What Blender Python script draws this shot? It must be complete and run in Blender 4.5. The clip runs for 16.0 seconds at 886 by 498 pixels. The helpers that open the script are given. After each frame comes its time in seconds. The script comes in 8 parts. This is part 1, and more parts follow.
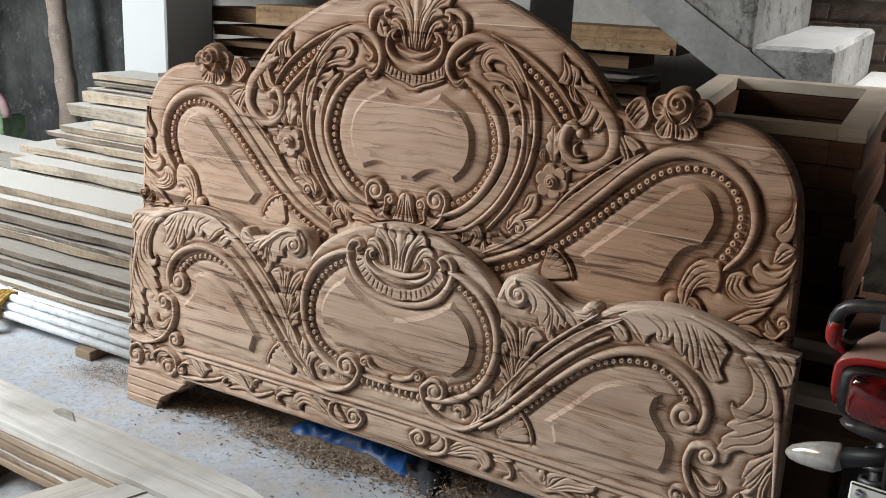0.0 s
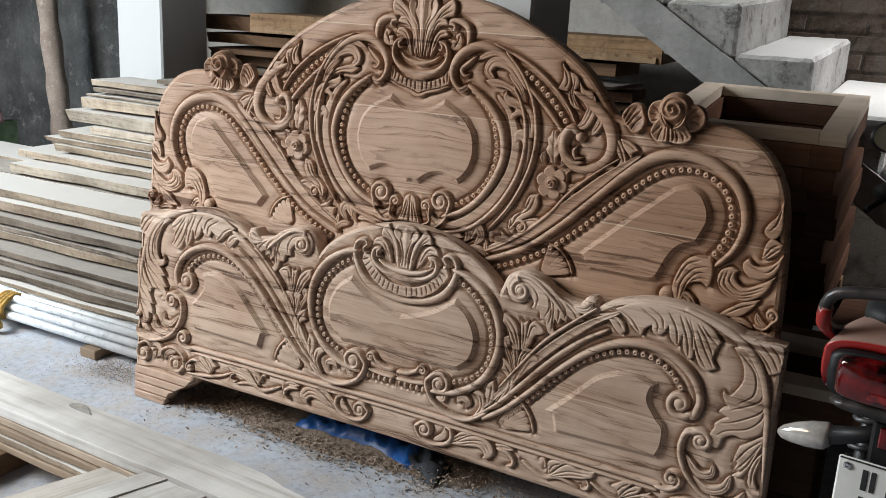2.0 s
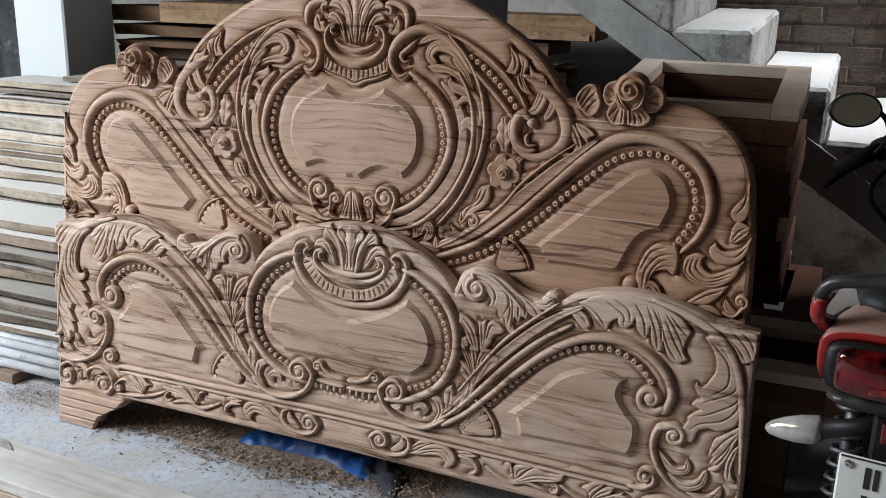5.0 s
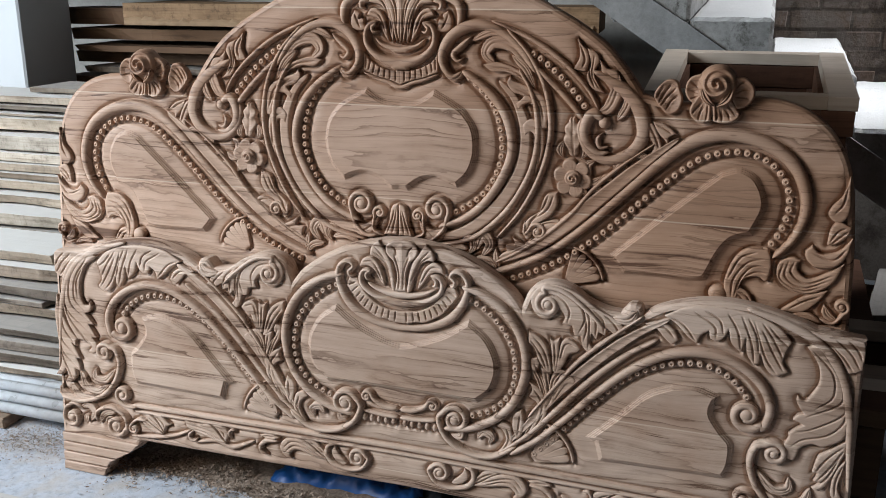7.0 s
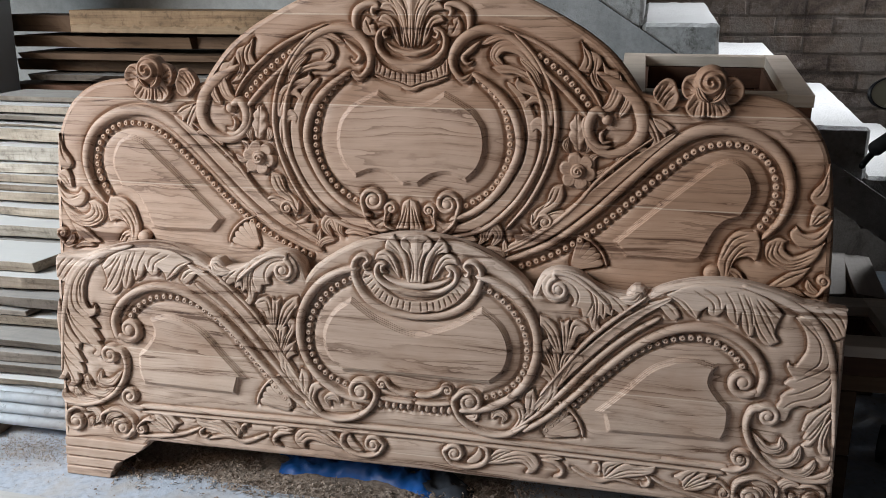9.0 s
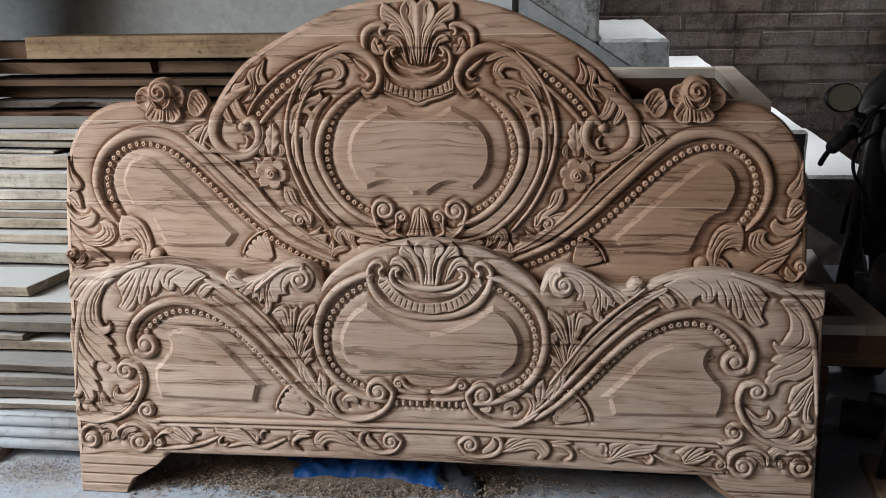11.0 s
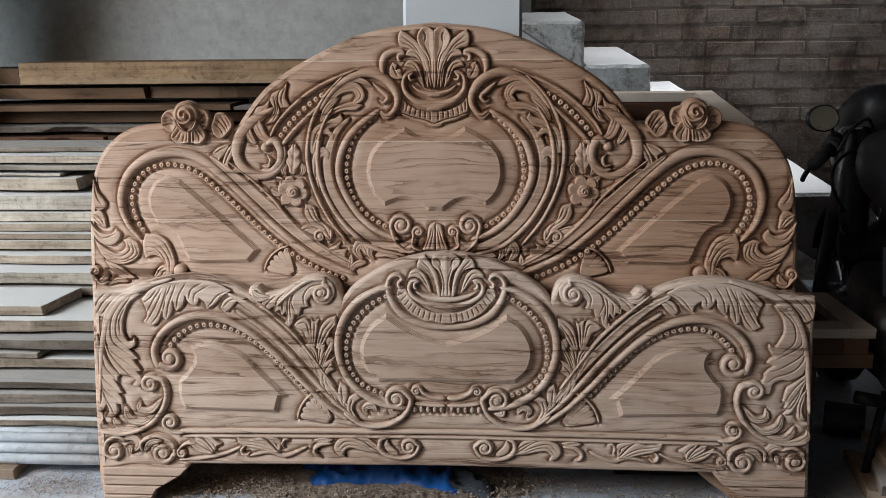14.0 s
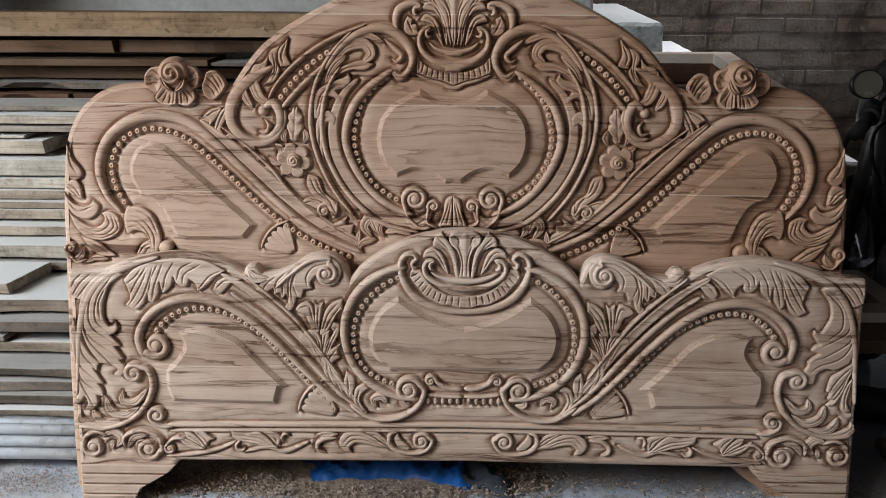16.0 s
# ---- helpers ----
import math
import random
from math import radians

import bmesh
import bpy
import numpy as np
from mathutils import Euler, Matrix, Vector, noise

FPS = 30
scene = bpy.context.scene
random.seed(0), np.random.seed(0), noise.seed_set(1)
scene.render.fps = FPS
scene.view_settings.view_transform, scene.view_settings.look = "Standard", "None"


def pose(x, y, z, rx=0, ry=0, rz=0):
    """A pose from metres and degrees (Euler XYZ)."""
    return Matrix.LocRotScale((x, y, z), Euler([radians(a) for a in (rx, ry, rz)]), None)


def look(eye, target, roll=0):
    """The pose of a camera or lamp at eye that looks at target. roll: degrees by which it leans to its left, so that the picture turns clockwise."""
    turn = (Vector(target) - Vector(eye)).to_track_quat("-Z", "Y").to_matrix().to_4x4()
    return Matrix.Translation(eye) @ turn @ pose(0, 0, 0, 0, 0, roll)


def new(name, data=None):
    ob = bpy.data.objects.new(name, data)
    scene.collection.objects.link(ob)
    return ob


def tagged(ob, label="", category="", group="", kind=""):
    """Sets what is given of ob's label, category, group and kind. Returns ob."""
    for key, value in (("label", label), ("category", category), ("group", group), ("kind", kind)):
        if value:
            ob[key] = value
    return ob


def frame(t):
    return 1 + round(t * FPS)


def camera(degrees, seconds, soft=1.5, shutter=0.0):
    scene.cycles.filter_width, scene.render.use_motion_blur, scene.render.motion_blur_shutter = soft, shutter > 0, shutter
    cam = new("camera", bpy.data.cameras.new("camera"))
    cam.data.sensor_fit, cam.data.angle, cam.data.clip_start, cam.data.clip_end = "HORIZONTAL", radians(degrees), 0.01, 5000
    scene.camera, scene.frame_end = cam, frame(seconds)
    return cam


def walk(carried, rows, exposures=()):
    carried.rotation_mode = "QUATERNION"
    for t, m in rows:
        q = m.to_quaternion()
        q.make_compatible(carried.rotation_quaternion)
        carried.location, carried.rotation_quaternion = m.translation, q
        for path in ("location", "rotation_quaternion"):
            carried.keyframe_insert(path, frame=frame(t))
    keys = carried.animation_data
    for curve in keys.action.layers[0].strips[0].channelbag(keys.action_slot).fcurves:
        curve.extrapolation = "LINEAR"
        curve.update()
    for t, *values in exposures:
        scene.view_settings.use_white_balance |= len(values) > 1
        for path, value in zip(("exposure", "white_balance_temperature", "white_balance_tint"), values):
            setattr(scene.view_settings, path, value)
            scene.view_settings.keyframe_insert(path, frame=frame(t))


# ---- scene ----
cam = camera(51.1, 16.0, soft=0.75)
PATH = [
    (0, (2.099, -1.753, 1.238), (1.136, -0.085, 0.698), 2.7),
    (0.5, (2.095, -1.793, 1.236), (1.121, -0.125, 0.718), 3.8),
    (1, (2.105, -1.866, 1.239), (1.142, -0.191, 0.722), 2.9),
    (1.5, (2.097, -1.878, 1.242), (1.155, -0.192, 0.724), 2.8),
    (2, (2.093, -1.879, 1.24), (1.171, -0.182, 0.719), 3.0),
    (2.5, (2.094, -1.878, 1.241), (1.22, -0.157, 0.718), 3.1),
    (3, (2.106, -1.875, 1.238), (1.262, -0.14, 0.71), 3.1),
    (3.5, (2.081, -1.848, 1.234), (1.256, -0.106, 0.702), 2.9),
    (6, (1.864, -1.742, 1.235), (1.142, 0.037, 0.675), 0.8),
    (6.5, (1.776, -1.721, 1.228), (1.092, 0.073, 0.668), 1.0),
    (7, (1.64, -1.715, 1.225), (1.014, 0.1, 0.666), -0.0),
    (7.5, (1.568, -1.719, 1.228), (1.026, 0.125, 0.672), 0.2),
    (8, (1.529, -1.755, 1.227), (1.007, 0.094, 0.671), 0.2),
    (8.5, (1.49, -1.836, 1.221), (1.016, 0.028, 0.673), -0.3),
    (8.7, (1.468, -1.864, 1.225), (1.017, 0.006, 0.678), -0.1),
    (10.8, (1.219, -2.074, 1.227), (0.991, -0.153, 0.717), -0.7),
    (11, (1.215, -2.085, 1.23), (0.993, -0.162, 0.724), -0.7),
    (11.5, (1.187, -2.119, 1.23), (0.986, -0.194, 0.723), -0.6),
    (12, (1.15, -2.176, 1.221), (0.981, -0.244, 0.732), -0.8),
    (12.5, (1.118, -2.237, 1.222), (0.981, -0.295, 0.763), -0.6),
    (13, (1.1, -2.268, 1.223), (0.973, -0.324, 0.773), -0.5),
    (13.5, (1.081, -2.253, 1.227), (0.955, -0.309, 0.775), -0.6),
    (14, (1.068, -2.228, 1.229), (0.948, -0.283, 0.778), -0.6),
    (14.5, (1.053, -2.206, 1.233), (0.951, -0.263, 0.772), -0.4),
    (15, (1.029, -2.165, 1.234), (0.928, -0.233, 0.727), -0.4),
    (15.5, (0.988, -2.094, 1.222), (0.922, -0.17, 0.68), 0.1),
    (16, (0.917, -2.002, 1.22), (0.885, -0.076, 0.681), 0.3),
]
EXPOSURES = [(0, 0.11, 6800, 10), (3, 0.11, 6600, 10), (6, 0.11, 6300, 10), (8.5, 0.11, 6250, 10), (11, -0.07, 6300, 10), (16, -0.07, 6300, 10)]
walk(cam, [(t, look(eye, target, roll)) for t, eye, target, roll in PATH], EXPOSURES)

# ---- daylight: soft sky through the open side of the shed and the stairwell, plus an added warm fill ----
world = bpy.data.worlds.new("sky")
scene.world = world
world.use_nodes = True
wn, wl = world.node_tree.nodes, world.node_tree.links
sky = wn.new("ShaderNodeTexSky")
sky.sky_type = "NISHITA"
sky.sun_disc = False
sky.sun_elevation = radians(42)
sky.sun_rotation = radians(230)
wn["Background"].inputs["Strength"].default_value = 0.008
wl.new(sky.outputs["Color"], wn["Background"].inputs["Color"])
sun_data = bpy.data.lights.new("sun", "SUN")
sun_data.energy, sun_data.angle, sun_data.color = 0.3, radians(12), (1.0, 0.95, 0.88)
sun = new("sun", sun_data)
sun.matrix_world = look((-4, -5, 6), (0.5, 0.0, 0.4))


def area_lamp(name, eye, target, w, h, power, colour, spread=180):
    """An area lamp: skylight that comes in by one of the openings of the shed, or an added fill."""
    d = bpy.data.lights.new(name, "AREA")
    d.shape, d.size, d.size_y, d.energy, d.color, d.spread = "RECTANGLE", w, h, power, colour, radians(spread)
    ob = new(name, d)
    ob.matrix_world = look(eye, target)
    return ob


area_lamp("daylight_open_yard", (-2.45, -1.75, 2.6), (0.3, 0.0, 0.45), 1.6, 1.2, 160, (0.89, 0.955, 0.99))
area_lamp("daylight_west_gateway", (-2.9, -1.6, 1.68), (0.5, 0.0, 0.36), 1.6, 0.9, 114, (0.79, 0.915, 1.0))
# warm fill added for the boards' right side, from no known source
area_lamp("daylight_corner_opening", (-1.9, -3.3, 2.75), (1.5, 0.0, 0.6), 2.0, 1.0, 44, (1.08, 0.82, 0.58))
area_lamp("daylight_stairwell", (3.7, 1.95, 2.9), (2.0, 1.95, 1.0), 0.6, 0.5, 10.5, (0.97, 0.98, 1.0), 45)

# ---- materials ----
def material(name, build):
    m = bpy.data.materials.new(name)
    m.use_nodes = True
    build(m.node_tree, m.node_tree.nodes, m.node_tree.links, m.node_tree.nodes["Principled BSDF"])
    return m


def node(tree, kind, **inputs):
    n = tree.nodes.new(kind)
    for k, v in inputs.items():
        n.inputs[k.replace("_", " ")].default_value = v
    return n


def ramp(tree, fac, stops):
    r = tree.nodes.new("ShaderNodeValToRGB")
    e = r.color_ramp.elements
    while len(e) < len(stops):
        e.new(0.5)
    for el, (p, c) in zip(e, stops):
        el.position, el.color = p, (*c, 1)
    tree.links.new(fac, r.inputs["Fac"])
    return r.outputs["Color"]


def scaled(tree, kind, scale):
    """Coordinates in metres (Object or Generated space), stretched by scale."""
    tc = tree.nodes.new("ShaderNodeTexCoord")
    mp = tree.nodes.new("ShaderNodeMapping")
    mp.inputs["Scale"].default_value = scale
    tree.links.new(tc.outputs[kind], mp.inputs["Vector"])
    return mp.outputs["Vector"]


def mixed(tree, fac, a, b, mode="MIX"):
    m = tree.nodes.new("ShaderNodeMix")
    m.data_type, m.blend_type = "RGBA", mode
    for sock, v in (("Factor", fac), ("A", a), ("B", b)):
        s = [i for i in m.inputs if i.name == sock and (i.type == "RGBA" or sock == "Factor" and i.type == "VALUE")][0]
        if isinstance(v, (int, float)):
            s.default_value = v
        elif isinstance(v, tuple):
            s.default_value = (*v, 1)
        else:
            tree.links.new(v, s)
    return [o for o in m.outputs if o.type == "RGBA"][0]


def bump(tree, bsdf, height, strength, distance):
    b = tree.nodes.new("ShaderNodeBump")
    b.inputs["Strength"].default_value, b.inputs["Distance"].default_value = strength, distance
    tree.links.new(height, b.inputs["Height"])
    tree.links.new(b.outputs["Normal"], bsdf.inputs["Normal"])


SEAM = 0.154


def teak(tone, shades, heart_shade=0.0):
    """Bare carved teak: long wavy grain with dark figure, glued up from wide boards; tone gives three wood colours,
    shades one tone factor for each board.
    """
    def build(tree, n, l, p):
        teak_nodes(tree, n, l, p, tone, shades, heart_shade)
    return build


def teak_nodes(tree, n, l, p, tone, shades, heart_shade):
    v = scaled(tree, "Object", (1, 1, 1))
    sep = n.new("ShaderNodeSeparateXYZ")
    l.new(v, sep.inputs[0])
    # boards glued edge to edge, about 20 cm wide, a pale line at each joint
    div = n.new("ShaderNodeMath"); div.operation = "DIVIDE"; div.inputs[1].default_value = 0.2027
    sh = n.new("ShaderNodeMath"); sh.operation = "SUBTRACT"; sh.inputs[1].default_value = SEAM
    l.new(sep.outputs["Z"], sh.inputs[0])
    l.new(sh.outputs[0], div.inputs[0])
    seamf = n.new("ShaderNodeMath"); seamf.operation = "FRACT"
    l.new(div.outputs[0], seamf.inputs[0])
    flo = n.new("ShaderNodeMath"); flo.operation = "FLOOR"
    l.new(div.outputs[0], flo.inputs[0])
    wn_ = n.new("ShaderNodeTexWhiteNoise"); wn_.noise_dimensions = "1D"
    l.new(flo.outputs[0], wn_.inputs["W"])
    off = n.new("ShaderNodeVectorMath"); off.operation = "SCALE"; off.inputs["Scale"].default_value = 7.0
    l.new(wn_.outputs["Color"], off.inputs[0])
    add = n.new("ShaderNodeVectorMath"); add.operation = "ADD"
    l.new(v, add.inputs[0]); l.new(off.outputs[0], add.inputs[1])
    # the grain wanders up and down along the board
    mpw = n.new("ShaderNodeMapping"); mpw.inputs["Scale"].default_value = (3.2, 1.0, 6.0)
    l.new(add.outputs[0], mpw.inputs["Vector"])
    wander = node(tree, "ShaderNodeTexNoise", Scale=1.0, Detail=2.0)
    l.new(mpw.outputs[0], wander.inputs["Vector"])
    amp = n.new("ShaderNodeMath"); amp.operation = "MULTIPLY"; amp.inputs[1].default_value = 0.045
    l.new(wander.outputs["Fac"], amp.inputs[0])
    lift = n.new("ShaderNodeCombineXYZ")
    l.new(amp.outputs[0], lift.inputs["Z"])
    add2 = n.new("ShaderNodeVectorMath"); add2.operation = "ADD"
    l.new(add.outputs[0], add2.inputs[0]); l.new(lift.outputs[0], add2.inputs[1])
    add = add2
    # ragged edges of the grain lines
    rag = node(tree, "ShaderNodeTexNoise", Scale=1.0, Detail=3.0)
    mpr = n.new("ShaderNodeMapping"); mpr.inputs["Scale"].default_value = (26, 40, 60)
    l.new(add.outputs[0], mpr.inputs["Vector"]); l.new(mpr.outputs[0], rag.inputs["Vector"])
    ragc = n.new("ShaderNodeMath"); ragc.operation = "MULTIPLY_ADD"; ragc.inputs[1].default_value, ragc.inputs[2].default_value = 0.5, -0.25
    l.new(rag.outputs["Fac"], ragc.inputs[0])
    # figure: growth rings cut along the board, as level lines of a slow noise
    mp = n.new("ShaderNodeMapping"); mp.inputs["Scale"].default_value = (0.34, 4.0, 5.0)
    l.new(add.outputs[0], mp.inputs["Vector"])
    slow = node(tree, "ShaderNodeTexNoise", Scale=2.2, Detail=3.0, Roughness=0.5, Distortion=0.35)
    l.new(mp.outputs[0], slow.inputs["Vector"])
    mul = n.new("ShaderNodeMath"); mul.operation = "MULTIPLY_ADD"; mul.inputs[1].default_value = 13.0
    l.new(slow.outputs["Fac"], mul.inputs[0]); l.new(ragc.outputs[0], mul.inputs[2])
    frac = n.new("ShaderNodeMath"); frac.operation = "FRACT"
    l.new(mul.outputs[0], frac.inputs[0])
    rings = ramp(tree, frac.outputs[0], [(0.0, (0.36, 0.30, 0.26)), (0.05, (0.5, 0.44, 0.40)), (0.13, (0.80, 0.77, 0.74)), (0.4, (0.97, 0.96, 0.95)), (0.75, (1.06, 1.06, 1.06)), (0.96, (0.98, 0.97, 0.96)), (1.0, (0.36, 0.30, 0.26))])
    # fine pores and streaks
    mp2 = n.new("ShaderNodeMapping"); mp2.inputs["Scale"].default_value = (7.0, 150, 240)
    l.new(add.outputs[0], mp2.inputs["Vector"])
    fine = node(tree, "ShaderNodeTexNoise", Scale=1.0, Detail=5.0, Roughness=0.7)
    l.new(mp2.outputs[0], fine.inputs["Vector"])
    streak = ramp(tree, fine.outputs["Fac"], [(0.30, (0.42, 0.37, 0.33)), (0.42, (0.88, 0.87, 0.86)), (0.6, (1.0, 1.0, 1.0)), (0.75, (1.14, 1.13, 1.12))])
    mp3 = n.new("ShaderNodeMapping"); mp3.inputs["Scale"].default_value = (1.5, 18, 34)
    l.new(add.outputs[0], mp3.inputs["Vector"])
    vein = node(tree, "ShaderNodeTexNoise", Scale=1.0, Detail=6.0, Roughness=0.68, Distortion=0.9)
    l.new(mp3.outputs[0], vein.inputs["Vector"])
    dark = ramp(tree, vein.outputs["Fac"], [(0.355, (0.24, 0.17, 0.13)), (0.40, (0.76, 0.72, 0.69)), (0.45, (0.98, 0.98, 0.98)), (0.62, (1.03, 1.03, 1.04))])
    board = ramp(tree, wn_.outputs["Value"], [(0.0, tone[0]), (0.5, tone[1]), (1.0, tone[2])])
    # the figure stands out in some places and fades in others
    fade = node(tree, "ShaderNodeTexNoise", Scale=1.0, Detail=3.0)
    mp4 = n.new("ShaderNodeMapping"); mp4.inputs["Scale"].default_value = (5.0, 5.0, 16.0)
    l.new(add.outputs[0], mp4.inputs["Vector"])
    l.new(mp4.outputs[0], fade.inputs["Vector"])
    c = mixed(tree, ramp(tree, fade.outputs["Fac"], [(0.36, (0.12, 0.12, 0.12)), (0.5, (0.5, 0.5, 0.5)), (0.66, (1.0, 1.0, 1.0))]), board, mixed(tree, 1.0, board, rings, "MULTIPLY"))
    c = mixed(tree, 0.6, c, streak, "MULTIPLY")
    c = mixed(tree, 0.95, c, dark, "MULTIPLY")
    # one tone factor for each board, darker towards the headboard's top
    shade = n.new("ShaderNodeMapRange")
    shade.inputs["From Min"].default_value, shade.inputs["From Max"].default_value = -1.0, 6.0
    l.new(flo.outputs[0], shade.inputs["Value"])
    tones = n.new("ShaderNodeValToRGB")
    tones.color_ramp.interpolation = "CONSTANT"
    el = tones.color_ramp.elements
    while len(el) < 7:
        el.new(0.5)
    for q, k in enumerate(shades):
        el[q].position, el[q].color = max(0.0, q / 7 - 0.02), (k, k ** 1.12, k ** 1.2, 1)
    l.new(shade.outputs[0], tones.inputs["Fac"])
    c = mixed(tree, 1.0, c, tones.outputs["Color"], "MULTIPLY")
    patch = node(tree, "ShaderNodeTexNoise", Scale=4.2, Detail=4.0, Roughness=0.6)
    l.new(v, patch.inputs["Vector"])
    c = mixed(tree, 0.75, c, ramp(tree, patch.outputs["Fac"], [(0.33, (0.84, 0.76, 0.70)), (0.5, (1, 1, 1)), (0.68, (1.10, 1.12, 1.15))]), "MULTIPLY")
    if heart_shade:
        # golden-brown heartwood ends two boards, ragged at the border, darkened for right-hand shade too
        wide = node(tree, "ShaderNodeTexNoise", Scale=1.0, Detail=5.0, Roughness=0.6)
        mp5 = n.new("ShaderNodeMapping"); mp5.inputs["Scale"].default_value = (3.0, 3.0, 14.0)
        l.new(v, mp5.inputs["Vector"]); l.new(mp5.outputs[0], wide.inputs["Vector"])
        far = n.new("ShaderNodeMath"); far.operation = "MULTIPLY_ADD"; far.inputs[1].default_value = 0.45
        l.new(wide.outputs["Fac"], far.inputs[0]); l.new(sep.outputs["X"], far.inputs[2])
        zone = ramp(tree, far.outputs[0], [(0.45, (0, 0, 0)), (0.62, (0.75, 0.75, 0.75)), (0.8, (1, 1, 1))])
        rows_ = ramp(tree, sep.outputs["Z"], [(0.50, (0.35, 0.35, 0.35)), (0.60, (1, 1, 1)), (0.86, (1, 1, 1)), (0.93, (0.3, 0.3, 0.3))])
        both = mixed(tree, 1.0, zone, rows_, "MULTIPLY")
        c = mixed(tree, both, c, mixed(tree, heart_shade, c, (0.72, 0.60, 0.49), "MULTIPLY"))
    # pale highlight of each joint's lit ledge, put into the colour
    seam = ramp(tree, seamf.outputs[0], [(0.0, (0.5, 0.5, 0.5)), (0.006, (0.4, 0.4, 0.4)), (0.010, (0.0, 0.0, 0.0)), (0.992, (0.0, 0.0, 0.0)), (1.0, (0.35, 0.35, 0.35))])
    c = mixed(tree, seam, c, (0.72, 0.6, 0.47))
    l.new(c, p.inputs["Base Color"])
    p.inputs["Roughness"].default_value = 0.58
    p.inputs["Specular IOR Level"].default_value = 0.36
    bump(tree, p, fine.outputs["Fac"], 0.3, 0.002)


def timber(stops, rough=0.8, grain=1.0, dust=0.0, blot=0.6):
    def build(tree, n, l, p):
        v = scaled(tree, "Object", (1, 1, 1))
        info = n.new("ShaderNodeObjectInfo")
        sc = n.new("ShaderNodeVectorMath"); sc.operation = "SCALE"; sc.inputs["Scale"].default_value = 1.0
        comb = n.new("ShaderNodeCombineXYZ")
        m9 = n.new("ShaderNodeMath"); m9.operation = "MULTIPLY"; m9.inputs[1].default_value = 31.0
        l.new(info.outputs["Random"], m9.inputs[0])
        for k in range(3):
            l.new(m9.outputs[0], comb.inputs[k])
        add = n.new("ShaderNodeVectorMath"); add.operation = "ADD"
        l.new(v, add.inputs[0]); l.new(comb.outputs[0], add.inputs[1])
        mp = n.new("ShaderNodeMapping"); mp.inputs["Scale"].default_value = (3, 60, 90)
        l.new(add.outputs[0], mp.inputs["Vector"])
        g = node(tree, "ShaderNodeTexNoise", Scale=1.0, Detail=5.0, Roughness=0.65)
        l.new(mp.outputs[0], g.inputs["Vector"])
        big = node(tree, "ShaderNodeTexNoise", Scale=4.0, Detail=3.0)
        l.new(add.outputs[0], big.inputs["Vector"])
        tone = ramp(tree, info.outputs["Random"], stops)
        st = ramp(tree, g.outputs["Fac"], [(0.3, (0.5, 0.46, 0.42)), (0.5, (0.95, 0.95, 0.95)), (0.75, (1.1, 1.1, 1.1))])
        dirt = ramp(tree, big.outputs["Fac"], [(0.35, (0.62, 0.6, 0.58)), (0.55, (1, 1, 1)), (0.8, (1.1, 1.08, 1.05))])
        c = mixed(tree, min(0.95, 0.6 * grain), tone, st, "MULTIPLY")
        c = mixed(tree, 0.75, c, dirt, "MULTIPLY")
        mp2 = n.new("ShaderNodeMapping"); mp2.inputs["Scale"].default_value = (170, 5, 9)
        l.new(add.outputs[0], mp2.inputs["Vector"])
        saw = node(tree, "ShaderNodeTexNoise", Scale=1.0, Detail=3.0)
        l.new(mp2.outputs[0], saw.inputs["Vector"])
        c = mixed(tree, min(0.6, 0.11 * max(0.0, grain - 0.7) / 0.4), c, ramp(tree, saw.outputs["Fac"], [(0.32, (0.4, 0.37, 0.34)), (0.42, (0.88, 0.87, 0.86)), (0.54, (1.03, 1.03, 1.03))]), "MULTIPLY")
        mps = n.new("ShaderNodeMapping"); mps.inputs["Scale"].default_value = (0.55, 1, 2.2)
        l.new(add.outputs[0], mps.inputs["Vector"])
        stain = node(tree, "ShaderNodeTexNoise", Scale=7.0, Detail=7.0, Roughness=0.65)
        l.new(mps.outputs[0], stain.inputs["Vector"])
        c = mixed(tree, ramp(tree, stain.outputs["Fac"], [(0.60, (0, 0, 0)), (0.70, (blot,) * 3)]), c, tuple(0.4 * q for q in stops[0][1]))
        if grain > 1.2:
            grit = node(tree, "ShaderNodeTexNoise", Scale=38.0, Detail=7.0, Roughness=0.7)
            l.new(add.outputs[0], grit.inputs["Vector"])
            c = mixed(tree, 0.75, c, ramp(tree, grit.outputs["Fac"], [(0.33, (0.42, 0.4, 0.38)), (0.46, (0.92, 0.92, 0.92)), (0.6, (1.05, 1.05, 1.05)), (0.7, (1.35, 1.36, 1.38))]), "MULTIPLY")
        # pale dust on upward faces, whitened further for the light on plank tops
        if dust:
            geo = n.new("ShaderNodeNewGeometry")
            sz = n.new("ShaderNodeSeparateXYZ")
            l.new(geo.outputs["Normal"], sz.inputs[0])
            md = n.new("ShaderNodeMath"); md.operation = "MULTIPLY_ADD"; md.inputs[1].default_value = 0.5
            l.new(big.outputs["Fac"], md.inputs[0]); l.new(sz.outputs["Z"], md.inputs[2])
            c = mixed(tree, ramp(tree, md.outputs[0], [(0.85, (0, 0, 0)), (1.0, (dust * 0.5,) * 3), (1.0, (dust,) * 3)]), c, (0.60, 0.592, 0.575))
        l.new(c, p.inputs["Base Color"])
        p.inputs["Roughness"].default_value = rough
        p.inputs["Specular IOR Level"].default_value = 0.2
        bump(tree, p, g.outputs["Fac"], 0.35, 0.003)
    return build


